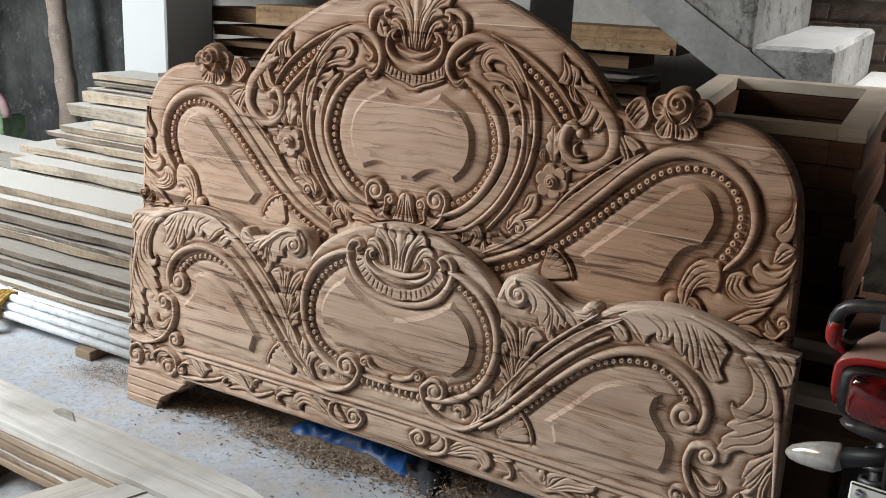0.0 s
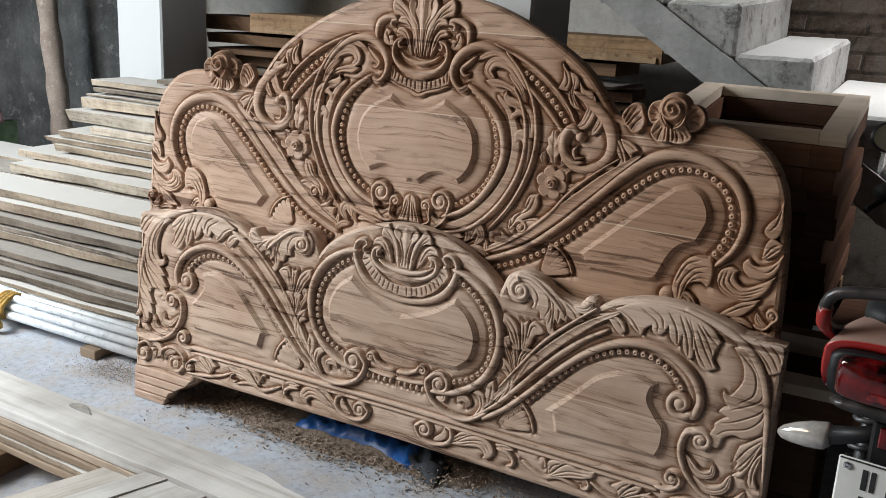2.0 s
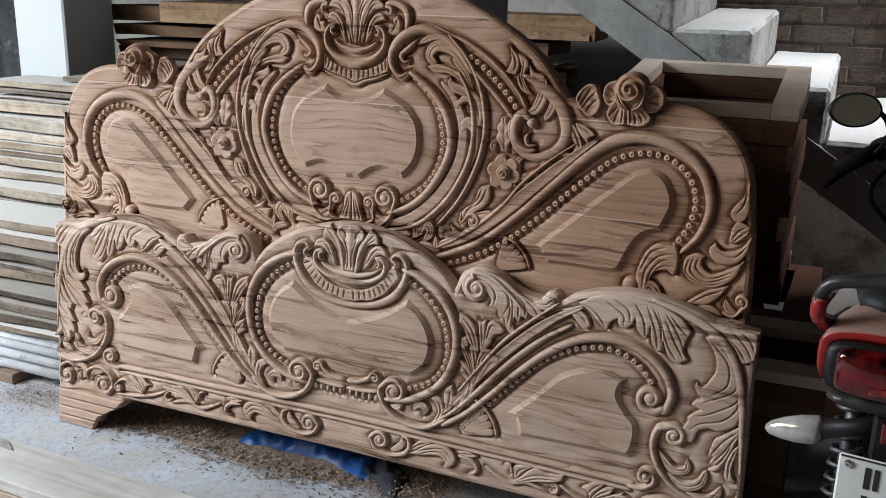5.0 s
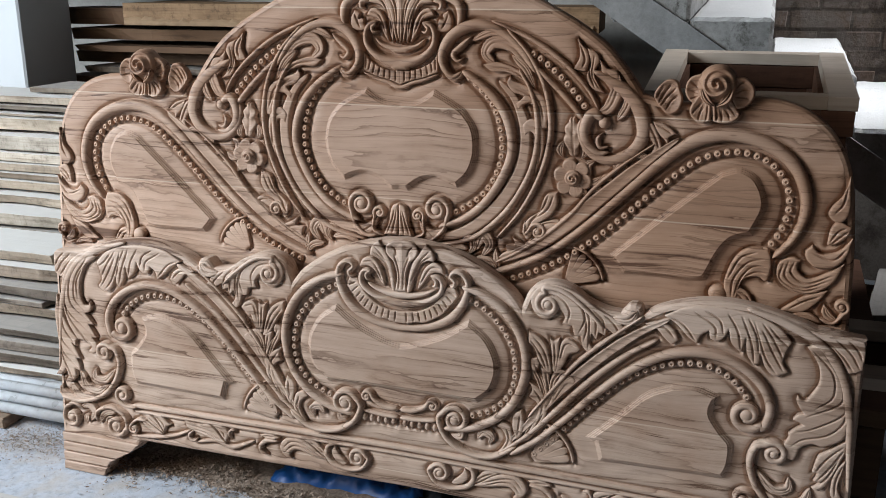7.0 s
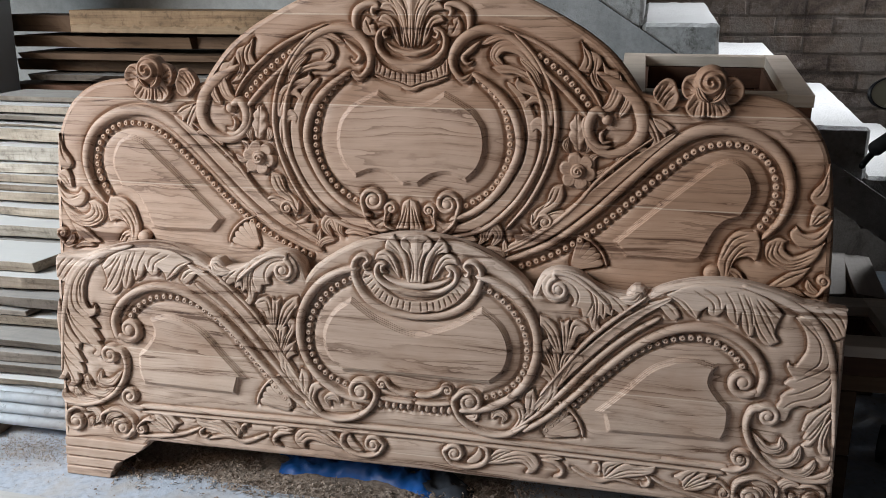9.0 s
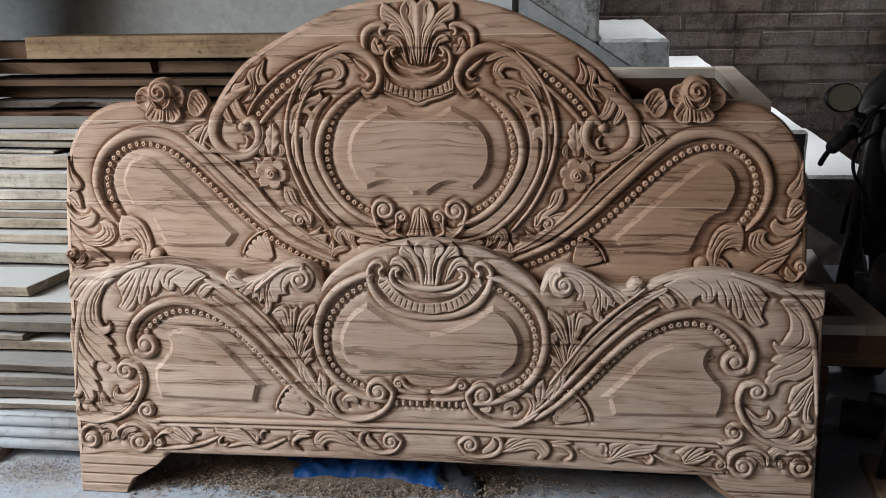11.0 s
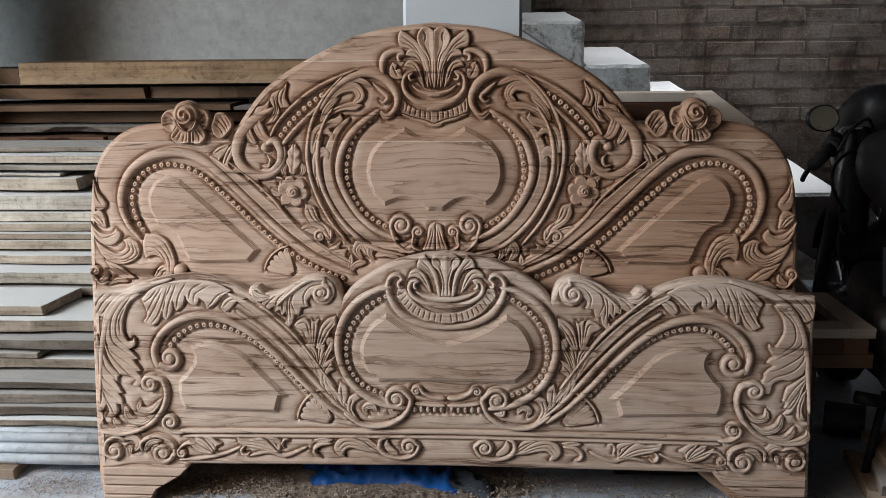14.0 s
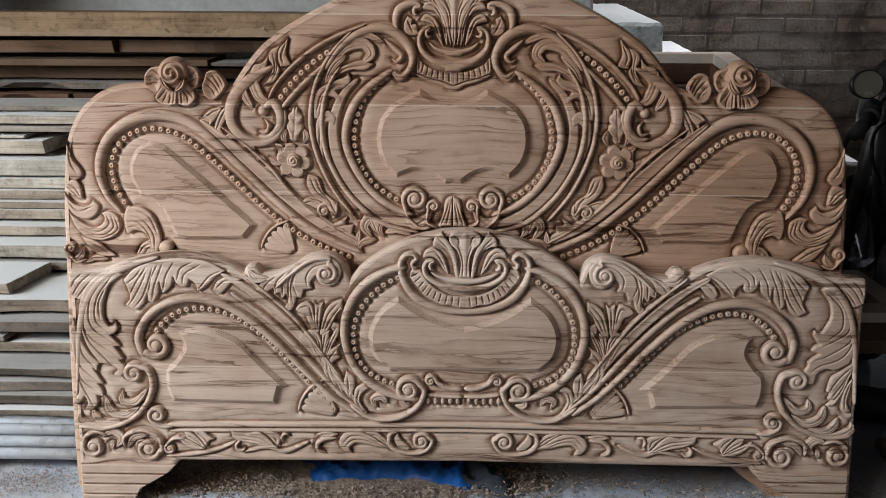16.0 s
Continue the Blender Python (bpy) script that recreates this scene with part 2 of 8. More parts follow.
def mineral(a, b, scale, rough=0.9, bumpy=0.5, dist=0.006, streaks=0.0, fleck=None, smear=None):
    """Concrete, plaster, brick: two tones mottled at two scales, optional vertical streaks and flecks."""
    def build(tree, n, l, p):
        v = scaled(tree, "Object", (1, 1, 1))
        big = node(tree, "ShaderNodeTexNoise", Scale=scale, Detail=6.0, Roughness=0.6)
        l.new(v, big.inputs["Vector"])
        fine = node(tree, "ShaderNodeTexNoise", Scale=scale * 14, Detail=5.0, Roughness=0.7)
        l.new(v, fine.inputs["Vector"])
        c = ramp(tree, big.outputs["Fac"], [(0.3, a), (0.68, b)])
        f = ramp(tree, fine.outputs["Fac"], [(0.3, (0.68, 0.68, 0.68)), (0.6, (1, 1, 1)), (0.8, (1.12, 1.12, 1.12))])
        c = mixed(tree, 0.7, c, f, "MULTIPLY")
        if streaks:
            mp = n.new("ShaderNodeMapping"); mp.inputs["Scale"].default_value = (9, 9, 0.8)
            l.new(v, mp.inputs["Vector"])
            s = node(tree, "ShaderNodeTexNoise", Scale=1.0, Detail=4.0)
            l.new(mp.outputs[0], s.inputs["Vector"])
            sr = ramp(tree, s.outputs["Fac"], [(0.4, (0.45, 0.45, 0.45)), (0.62, (1.15, 1.15, 1.15))])
            c = mixed(tree, streaks, c, sr, "MULTIPLY")
        if fleck:
            fl = node(tree, "ShaderNodeTexNoise", Scale=scale * 3.5, Detail=8.0, Roughness=0.75)
            l.new(v, fl.inputs["Vector"])
            fr = ramp(tree, fl.outputs["Fac"], [(0.56, (0, 0, 0)), (0.66, (1, 1, 1))])
            c = mixed(tree, fr, c, fleck)
        if smear:
            # each piece has its own tone; old plaster and soot lie over pieces and joints alike
            info = n.new("ShaderNodeObjectInfo")
            c = mixed(tree, 1.0, c, ramp(tree, info.outputs["Random"], [(0.0, (0.72, 0.7, 0.7)), (0.4, (1.0, 0.97, 0.95)), (0.75, (0.92, 0.88, 0.85)), (1.0, (1.16, 1.04, 0.96))]), "MULTIPLY")
            geo = n.new("ShaderNodeNewGeometry")
            wide = node(tree, "ShaderNodeTexNoise", Scale=4.5, Detail=10.0, Roughness=0.75, Distortion=0.6)
            l.new(geo.outputs["Position"], wide.inputs["Vector"])
            c = mixed(tree, ramp(tree, wide.outputs["Fac"], [(0.49, (0, 0, 0)), (0.53, (0.6, 0.6, 0.6)), (0.66, (0.95, 0.95, 0.95))]), c, mixed(tree, 0.8, smear, f, "MULTIPLY"))
            c = mixed(tree, 0.9, c, ramp(tree, wide.outputs["Fac"], [(0.36, (0.35, 0.33, 0.32)), (0.5, (1, 1, 1)), (0.7, (1.2, 1.2, 1.2))]), "MULTIPLY")
        l.new(c, p.inputs["Base Color"])
        p.inputs["Roughness"].default_value = rough
        p.inputs["Specular IOR Level"].default_value = 0.2
        bump(tree, p, fine.outputs["Fac"], bumpy, dist)
    return build


def plain(colour, rough=0.5, metal=0.0, noise_amt=0.25, scale=25.0, clear=0.0, spec=0.5):
    def build(tree, n, l, p):
        v = scaled(tree, "Object", (1, 1, 1))
        t = node(tree, "ShaderNodeTexNoise", Scale=scale, Detail=5.0)
        l.new(v, t.inputs["Vector"])
        lo = tuple(max(0.0, x * (1 - noise_amt)) for x in colour)
        hi = tuple(min(1.0, x * (1 + noise_amt)) for x in colour)
        l.new(ramp(tree, t.outputs["Fac"], [(0.35, lo), (0.65, hi)]), p.inputs["Base Color"])
        rr = n.new("ShaderNodeMapRange")
        rr.inputs["To Min"].default_value, rr.inputs["To Max"].default_value = max(0.02, rough - 0.1), min(1, rough + 0.15)
        l.new(t.outputs["Fac"], rr.inputs["Value"])
        l.new(rr.outputs[0], p.inputs["Roughness"])
        p.inputs["Metallic"].default_value = metal
        p.inputs["Coat Weight"].default_value = clear
        p.inputs["Specular IOR Level"].default_value = spec
    return build


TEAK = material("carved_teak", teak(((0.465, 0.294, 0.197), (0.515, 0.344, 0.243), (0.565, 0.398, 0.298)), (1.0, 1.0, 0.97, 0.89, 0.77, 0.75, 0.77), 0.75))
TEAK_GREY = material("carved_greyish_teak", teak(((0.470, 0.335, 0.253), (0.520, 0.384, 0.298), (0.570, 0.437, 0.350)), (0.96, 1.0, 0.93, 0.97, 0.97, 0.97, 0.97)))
LIGHT = material("sawn_light_timber", timber([(0, (0.35, 0.28, 0.21)), (0.2, (0.49, 0.425, 0.35)), (0.4, (0.25, 0.195, 0.148)), (0.6, (0.45, 0.375, 0.295)), (0.8, (0.3, 0.24, 0.182)), (1, (0.42, 0.372, 0.312))], 0.8, 1.6, dust=0.9, blot=0.9))
GREY = material("weathered_timber", timber([(0, (0.12, 0.096, 0.076)), (0.3, (0.24, 0.2, 0.166)), (0.6, (0.145, 0.115, 0.09)), (1, (0.26, 0.22, 0.18))], 0.8, 1.5, dust=0.35, blot=0.9))
DARK = material("old_dark_timber", timber([(0, (0.08, 0.045, 0.027)), (0.35, (0.155, 0.09, 0.051)), (0.6, (0.09, 0.053, 0.033)), (1, (0.21, 0.125, 0.07))], blot=0.85))
FRAMEWOOD = material("planed_frame_wood", timber([(0, (0.46, 0.37, 0.29)), (0.5, (0.54, 0.445, 0.36)), (1, (0.58, 0.5, 0.42))], 0.7, 0.6))
BROWN = material("reddish_frame_wood", timber([(0, (0.08, 0.036, 0.021)), (0.5, (0.12, 0.058, 0.035)), (1, (0.16, 0.083, 0.052))], 0.7, 1.1))
LIVE = material("golden_live_edge_wood", timber([(0, (0.24, 0.15, 0.083)), (1, (0.29, 0.185, 0.105))], 0.75, 1.3, blot=0.8))
SAPWOOD = material("ragged_sapwood", timber([(0, (0.24, 0.16, 0.095)), (1, (0.29, 0.2, 0.125))]))
POLE = material("peeled_pink_pole_wood", mineral((0.34, 0.265, 0.225), (0.5, 0.41, 0.355), 9.0, 0.85, 0.9, 0.01, streaks=0.3, fleck=(0.6, 0.55, 0.5)))
BARK = material("peeled_pole_bark", timber([(0, (0.3, 0.22, 0.16)), (1, (0.36, 0.28, 0.21))]))


def floor_concrete(tree, n, l, p):
    """Bluish grey trowelled concrete, with brown wood dust trodden in patches and fine scuffs."""
    v = scaled(tree, "Object", (1, 1, 1))
    big = node(tree, "ShaderNodeTexNoise", Scale=3.0, Detail=6.0, Roughness=0.6)
    dust = node(tree, "ShaderNodeTexNoise", Scale=8.0, Detail=11.0, Roughness=0.72, Distortion=0.35)
    fine = node(tree, "ShaderNodeTexNoise", Scale=46.0, Detail=6.0, Roughness=0.72)
    scuff = node(tree, "ShaderNodeTexNoise", Scale=26.0, Detail=8.0, Roughness=0.6, Distortion=1.4)
    for t in (big, dust, fine, scuff):
        l.new(v, t.inputs["Vector"])
    c = ramp(tree, big.outputs["Fac"], [(0.3, (0.345, 0.372, 0.425)), (0.68, (0.452, 0.487, 0.55))])
    c = mixed(tree, 0.85, c, ramp(tree, fine.outputs["Fac"], [(0.3, (0.6, 0.6, 0.6)), (0.5, (0.98, 0.98, 0.98)), (0.75, (1.16, 1.16, 1.16))]), "MULTIPLY")
    c = mixed(tree, ramp(tree, dust.outputs["Fac"], [(0.46, (0, 0, 0)), (0.60, (0.5, 0.5, 0.5)), (0.72, (0.85, 0.85, 0.85))]), c, (0.42, 0.372, 0.325))
    c = mixed(tree, ramp(tree, scuff.outputs["Fac"], [(0.645, (0, 0, 0)), (0.69, (0.75, 0.75, 0.75))]), c, (0.25, 0.22, 0.19))
    l.new(c, p.inputs["Base Color"])
    p.inputs["Roughness"].default_value = 0.8
    p.inputs["Specular IOR Level"].default_value = 0.2
    bump(tree, p, fine.outputs["Fac"], 0.4, 0.004)


FLOOR = material("dusty_concrete_floor", floor_concrete)
BEAM = material("greyish_planed_timber", timber([(0, (0.52, 0.485, 0.445)), (1, (0.56, 0.525, 0.485))], 0.75, 0.95, blot=0.3))
PALE = material("planed_pale_timber", timber([(0, (0.64, 0.635, 0.62)), (0.5, (0.67, 0.665, 0.655)), (1, (0.61, 0.60, 0.58))], 0.7, 0.95, blot=0.25))
KNOT = material("dark_knot_wood", mineral((0.24, 0.228, 0.212), (0.40, 0.385, 0.36), 45.0, 0.8, 0.3, 0.001))
PLASTER = material("white_plaster", plain((0.455, 0.468, 0.48), 0.9, 0.0, 0.05, 2.5, 0.0, 0.2))
DULL = material("dull_plaster", mineral((0.275, 0.262, 0.244), (0.355, 0.34, 0.318), 1.5, 0.95, 0.25, 0.004))
# for unseen surfaces only, kept dark to cut bounced light
DARK_PLASTER = material("dark_plaster_low_bounce", mineral((0.06, 0.056, 0.052), (0.105, 0.10, 0.095), 1.5, 0.95, 0.25, 0.004))
CEMENT = material("stained_cement_render", mineral((0.038, 0.04, 0.042), (0.135, 0.14, 0.14), 3.0, 0.9, 0.5, 0.006, streaks=0.35, fleck=(0.17, 0.172, 0.168)))
BRICK = material("sooty_brick", mineral((0.105, 0.082, 0.068), (0.155, 0.124, 0.103), 4.0, 0.95, 0.8, 0.008, fleck=(0.15, 0.132, 0.116), smear=(0.128, 0.11, 0.096)))
MORTAR = material("grey_mortar", mineral((0.10, 0.083, 0.071), (0.14, 0.118, 0.102), 7.0, 0.95, 0.7, 0.006, smear=(0.128, 0.11, 0.096)))
ALU = material("mill_finish_aluminium", plain((0.78, 0.84, 0.9), 0.28, 0.15, 0.1, 30))


def step_concrete(tree, n, l, p):
    """Rough cast concrete, stained dark in patches, its upward faces whitened for the daylight on the treads."""
    v = scaled(tree, "Object", (1, 1, 1))
    big = node(tree, "ShaderNodeTexNoise", Scale=5.0, Detail=7.0, Roughness=0.65)
    fine = node(tree, "ShaderNodeTexNoise", Scale=60.0, Detail=5.0, Roughness=0.7)
    spot = node(tree, "ShaderNodeTexNoise", Scale=11.0, Detail=9.0, Roughness=0.75, Distortion=0.5)
    for t in (big, fine, spot):
        l.new(v, t.inputs["Vector"])
    c = ramp(tree, big.outputs["Fac"], [(0.3, (0.2, 0.195, 0.185)), (0.7, (0.36, 0.355, 0.345))])
    c = mixed(tree, 0.7, c, ramp(tree, fine.outputs["Fac"], [(0.3, (0.6, 0.6, 0.6)), (0.6, (1, 1, 1)), (0.8, (1.15, 1.15, 1.15))]), "MULTIPLY")
    c = mixed(tree, ramp(tree, spot.outputs["Fac"], [(0.54, (0, 0, 0)), (0.64, (0.85, 0.85, 0.85))]), c, (0.06, 0.055, 0.045))
    # daylight on the treads, put into the colour by the upward normal
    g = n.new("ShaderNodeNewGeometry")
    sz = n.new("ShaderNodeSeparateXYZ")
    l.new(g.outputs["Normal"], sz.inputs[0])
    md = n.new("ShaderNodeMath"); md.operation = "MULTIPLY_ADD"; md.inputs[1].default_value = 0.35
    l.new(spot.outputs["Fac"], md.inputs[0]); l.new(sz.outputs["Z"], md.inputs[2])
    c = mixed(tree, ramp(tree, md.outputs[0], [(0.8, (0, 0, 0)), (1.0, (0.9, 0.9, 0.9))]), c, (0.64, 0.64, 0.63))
    l.new(c, p.inputs["Base Color"])
    p.inputs["Roughness"].default_value = 0.95
    p.inputs["Specular IOR Level"].default_value = 0.2
    bump(tree, p, spot.outputs["Fac"], 0.8, 0.012)


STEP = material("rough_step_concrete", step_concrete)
SLAB = material("grey_stair_plaster", mineral((0.2, 0.2, 0.198), (0.31, 0.31, 0.305), 3.0, 0.95, 0.5, 0.006, streaks=0.25, fleck=(0.13, 0.125, 0.11)))
CHROME = material("chrome", plain((0.7, 0.7, 0.72), 0.15, 1.0, 0.1, 20))
BLACK = material("black_plastic", plain((0.008, 0.008, 0.009), 0.45, 0.0, 0.3, 40, 0.0, 0.25))
RUBBER = material("black_rubber", plain((0.012, 0.012, 0.012), 0.7, 0.0, 0.3, 60, 0.0, 0.25))
VINYL = material("black_seat_vinyl", plain((0.014, 0.015, 0.016), 0.55, 0.0, 0.3, 120, 0.0, 0.3))


def dusty_red(tree, n, l, p):
    """Glossy red plastic, with brown road dust settled on the faces that look up."""
    g = n.new("ShaderNodeNewGeometry")
    sp = n.new("ShaderNodeSeparateXYZ")
    l.new(g.outputs["Normal"], sp.inputs[0])
    t = node(tree, "ShaderNodeTexNoise", Scale=18.0, Detail=6.0, Roughness=0.65)
    l.new(scaled(tree, "Object", (1, 1, 1)), t.inputs["Vector"])
    add = n.new("ShaderNodeMath"); add.operation = "MULTIPLY_ADD"; add.inputs[1].default_value = 0.5
    l.new(t.outputs["Fac"], add.inputs[0]); l.new(sp.outputs["Z"], add.inputs[2])
    dust = ramp(tree, add.outputs[0], [(0.62, (0.04, 0.04, 0.04)), (0.86, (0.88, 0.88, 0.88))])
    l.new(mixed(tree, dust, (0.27, 0.008, 0.008), (0.24, 0.165, 0.13)), p.inputs["Base Color"])
    l.new(ramp(tree, add.outputs[0], [(0.6, (0.25, 0.25, 0.25)), (0.95, (0.8, 0.8, 0.8))]), p.inputs["Roughness"])


REDPAINT = material("dusty_red_paint", dusty_red)
RAIL = material("worn_black_rail_paint", plain((0.035, 0.03, 0.03), 0.35, 0.2, 0.4, 30))
REDLENS = material("red_lamp_lens", plain((0.07, 0.0015, 0.002), 0.1, 0.0, 0.98, 30, 0.6, 0.4))
CLEARLENS = material("clear_indicator_lens", plain((0.5, 0.48, 0.45), 0.12, 0.35, 0.15, 60, 1.0))
PLATE = material("white_plate_enamel", plain((0.66, 0.66, 0.64), 0.4, 0.0, 0.12, 12))
INK = material("black_ink", plain((0.02, 0.02, 0.022), 0.5, 0.0, 0.2, 30))
TARP = material("blue_tarpaulin", plain((0.008, 0.078, 0.29), 0.4, 0.0, 0.35, 14))
CLOTH = material("dark_cloth", plain((0.03, 0.035, 0.045), 0.9, 0.0, 0.4, 30))
STRAP = material("yellow_binding", plain((0.42, 0.265, 0.07), 0.85, 0.0, 0.4, 90))
GREENROPE = material("green_cloth", plain((0.015, 0.12, 0.065), 0.85, 0.0, 0.4, 60))
STEEL = material("dull_steel", plain((0.10, 0.10, 0.105), 0.5, 0.8, 0.25, 30))
# olive base colour stands in for the wall a mirror would reflect
GLASSY = material("mirror_glass", plain((0.46, 0.44, 0.34), 0.25, 0.4, 0.05, 4))
CHIPS = material("wood_shavings", mineral((0.145, 0.108, 0.083), (0.41, 0.325, 0.26), 90.0, 0.9, 0.3, 0.002))


# ---- building helpers ----
def part(name, bm, mat, parent=None, label="", smooth=False):
    me = bpy.data.meshes.new(name)
    if smooth:
        for f_ in bm.faces:
            f_.smooth = True
    bm.to_mesh(me)
    bm.free()
    me.materials.append(mat)
    ob = new(name, me)
    if parent is not None:
        ob.parent = parent
    if label:
        ob["label"] = label
    return ob


def thing(name, m, label, category, group="", kind=""):
    e = new(name)
    e.matrix_world = m
    return tagged(e, label, category, group, kind)


def box(bm, lo, hi, bevel=0.0):
    r = bmesh.ops.create_cube(bm, size=1.0)
    for v in r["verts"]:
        v.co = Vector([lo[k] + (v.co[k] + 0.5) * (hi[k] - lo[k]) for k in range(3)])
    if bevel:
        es = list({e for v in r["verts"] for e in v.link_edges})
        bmesh.ops.bevel(bm, geom=es, offset=bevel, segments=1, affect="EDGES")
    return r["verts"]


def boxed(lo, hi, bevel=0.0):
    bm = bmesh.new()
    box(bm, lo, hi, bevel)
    return bm


def tube(bm, pts, r, sides=10, caps=True):
    """A round bar along pts; r is one radius or one a point."""
    pts = [Vector(p) for p in pts]
    rs = r if isinstance(r, (list, tuple)) else [r] * len(pts)
    rings = []
    side = None
    for i, p in enumerate(pts):
        t = (pts[min(i + 1, len(pts) - 1)] - pts[max(i - 1, 0)]).normalized()
        if side is None:
            side = t.orthogonal().normalized()
        side = (side - t * side.dot(t)).normalized()
        up = t.cross(side)
        rings.append([bm.verts.new(p + (side * math.cos(a) + up * math.sin(a)) * rs[i]) for a in (2 * math.pi * k / sides for k in range(sides))])
    for a, b in zip(rings, rings[1:]):
        for k in range(sides):
            bm.faces.new((a[k], a[(k + 1) % sides], b[(k + 1) % sides], b[k]))
    if caps:
        bm.faces.new(rings[0][::-1])
        bm.faces.new(rings[-1])


def lathe(bm, profile, m, sides=24):
    """Turn (radius, height) pairs about the z axis of m."""
    rings = []
    for r, h in profile:
        rings.append([bm.verts.new(m @ Vector((r * math.cos(a), r * math.sin(a), h))) for a in (2 * math.pi * k / sides for k in range(sides))])
    for a, b in zip(rings, rings[1:]):
        for k in range(sides):
            bm.faces.new((a[k], a[(k + 1) % sides], b[(k + 1) % sides], b[k]))
    return rings


def smooth_line(pts, step=0.006):
    """Catmull-Rom through a few control points, in the plane or in space, at even steps."""
    P = [np.array(p, float) for p in pts]
    if len(P) == 2:
        P = [P[0], (P[0] + P[1]) / 2, P[1]]
    P = [2 * P[0] - P[1]] + P + [2 * P[-1] - P[-2]]
    out = []
    for a, b, c, d in zip(P, P[1:], P[2:], P[3:]):
        n = max(2, int(np.linalg.norm(c - b) / step))
        for t in np.arange(n) / n:
            out.append(0.5 * (2 * b + (c - a) * t + (2 * a - 5 * b + 4 * c - d) * t * t + (3 * b - a - 3 * c + d) * t ** 3))
    out.append(P[-2])
    return out

# ---- structure ----
rnd = random.Random(7)


def slab_object(name, lo, hi, mat, label, category, bevel=0.0):
    return tagged(part(name, boxed(lo, hi, bevel), mat), label, category, kind="structure")


slab_object("floor", (-6, -7, -0.12), (5.2, 2.6, 0.0), FLOOR, "dusty grey concrete workshop floor strewn with wood shavings", "floor")
slab_object("wall_north", (-1.9, 2.36, 0), (1.22, 2.56, 3.2), DULL, "dull off-white plastered back wall of the workshop", "wall")
slab_object("wall_north_west", (-5.2, 2.2, 0), (-1.904, 2.5, 2.0), CEMENT, "dark stained cement-rendered low wall", "wall")
# unseen walls and ceilings, added so that skylight enters mainly from the west
slab_object("wall_east", (4.4, -7, 0), (4.6, 2.6, 3.2), DARK_PLASTER, "unseen dark plastered side wall added to close the workshop", "wall")
slab_object("wall_west_rear", (-3.6, -0.2, 0), (-3.45, 1.2, 3.0), DARK_PLASTER, "unseen dark plastered wall added on the west side", "wall")
# unseen beam, added to shade the left of the back wall
slab_object("ceiling_beam", (-3.44, 1.15, 1.55), (-1.2, 1.3, 2.998), DARK_PLASTER, "unseen dark beam added over the west bay to shade the back wall", "beam")
slab_object("wall_south", (1.2, -7.2, 0), (4.6, -7, 3.2), DARK_PLASTER, "unseen dark plastered wall added behind the camera", "wall")
slab_object("ceiling", (-1.75, -7, 3.0), (4.6, 1.3, 3.16), DARK_PLASTER, "unseen dark ceiling slab added over the workshop", "ceiling")
slab_object("ceiling_rear", (-1.75, 1.304, 3.0), (1.0, 2.6, 3.16), DARK_PLASTER, "unseen dark ceiling slab added beside the stairwell", "ceiling")

# brick wall behind the stairs, laid brick by brick in stretcher bond
brick_wall = tagged(part("wall_brick", boxed((1.224, 2.41, 0), (4.4, 2.6, 3.2)), MORTAR), "sooty unplastered brick wall behind the staircase", "wall", kind="structure")


def pillar(name, x0, x1, y0, y1, label):
    bm = boxed((x0, y0, 0.002), (x1, y1, 2.998), 0.008)
    return tagged(part(name, bm, PLASTER), label, "pillar", kind="structure")


pillar("pillar_west", -1.56, -1.265, 1.40, 1.71, "square white-plastered concrete pillar behind the timber")
pillar("pillar_mid", 0.812, 1.128, 0.30, 0.55, "white-plastered concrete pillar behind the headboard")

# ---- staircase: rises towards the west, seen from its side ----
stair = thing("staircase", pose(0, 0, 0), "rough cast concrete staircase with worn treads whitened for daylight", "staircase", kind="structure")
TREAD, RISER, SIDE = 0.256, 0.166, 1.42
for i in range(-4, 6):
    x1, top = 1.648 - TREAD * i, 1.110 + RISER * i
    bm = bmesh.new()
    box(bm, (x1 - TREAD, SIDE, top - RISER - 0.02), (x1, 2.40, top), 0.012)
    bmesh.ops.subdivide_edges(bm, edges=[e for e in bm.edges if e.calc_length() > 0.05], cuts=11, use_grid_fill=True)
    for v in bm.verts:
        # chipped arrises: edges wear back more than faces
        rim = sum(min(abs(v.co[k] - a), abs(v.co[k] - b)) < 0.02 for k, a, b in ((0, x1 - TREAD, x1), (1, SIDE, 2.40), (2, top - RISER - 0.02, top)))
        w = 0.0015 if rim < 2 else 0.0028
        v.co += Vector((noise.noise(v.co * 33), noise.noise(v.co * 33 + Vector((5, 0, 0))), noise.noise(v.co * 33 + Vector((0, 7, 0))) - (0.4 if rim > 1 else 0.0))) * w
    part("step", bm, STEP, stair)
bm = bmesh.new()
xa, za, xb, zb = 1.648 + TREAD * 4, 1.105 - RISER * 5 - 0.02, 1.648 - TREAD * 6, 1.105 + RISER * 5 - 0.02
prof = [(xa, za), (xb, zb), (xb, zb - 0.14), (xa, za - 0.14 if za > 0.15 else 0.0)]
vs = [[bm.verts.new((x, y, z)) for x, z in prof] for y in (SIDE - 0.014, 2.40)]
for k in range(4):
    bm.faces.new((vs[0][k], vs[0][(k + 1) % 4], vs[1][(k + 1) % 4], vs[1][k]))
bm.faces.new(vs[0]); bm.faces.new(vs[1][::-1])
bmesh.ops.recalc_face_normals(bm, faces=bm.faces)
part("waist_slab", bm, SLAB, stair, "smooth plastered sloping slab under the steps")

# the treads are worn and pitch down towards the open side
for ob in list(stair.children):
    for v in ob.data.vertices:
        v.co.z += 0.055 * (v.co.y - SIDE)


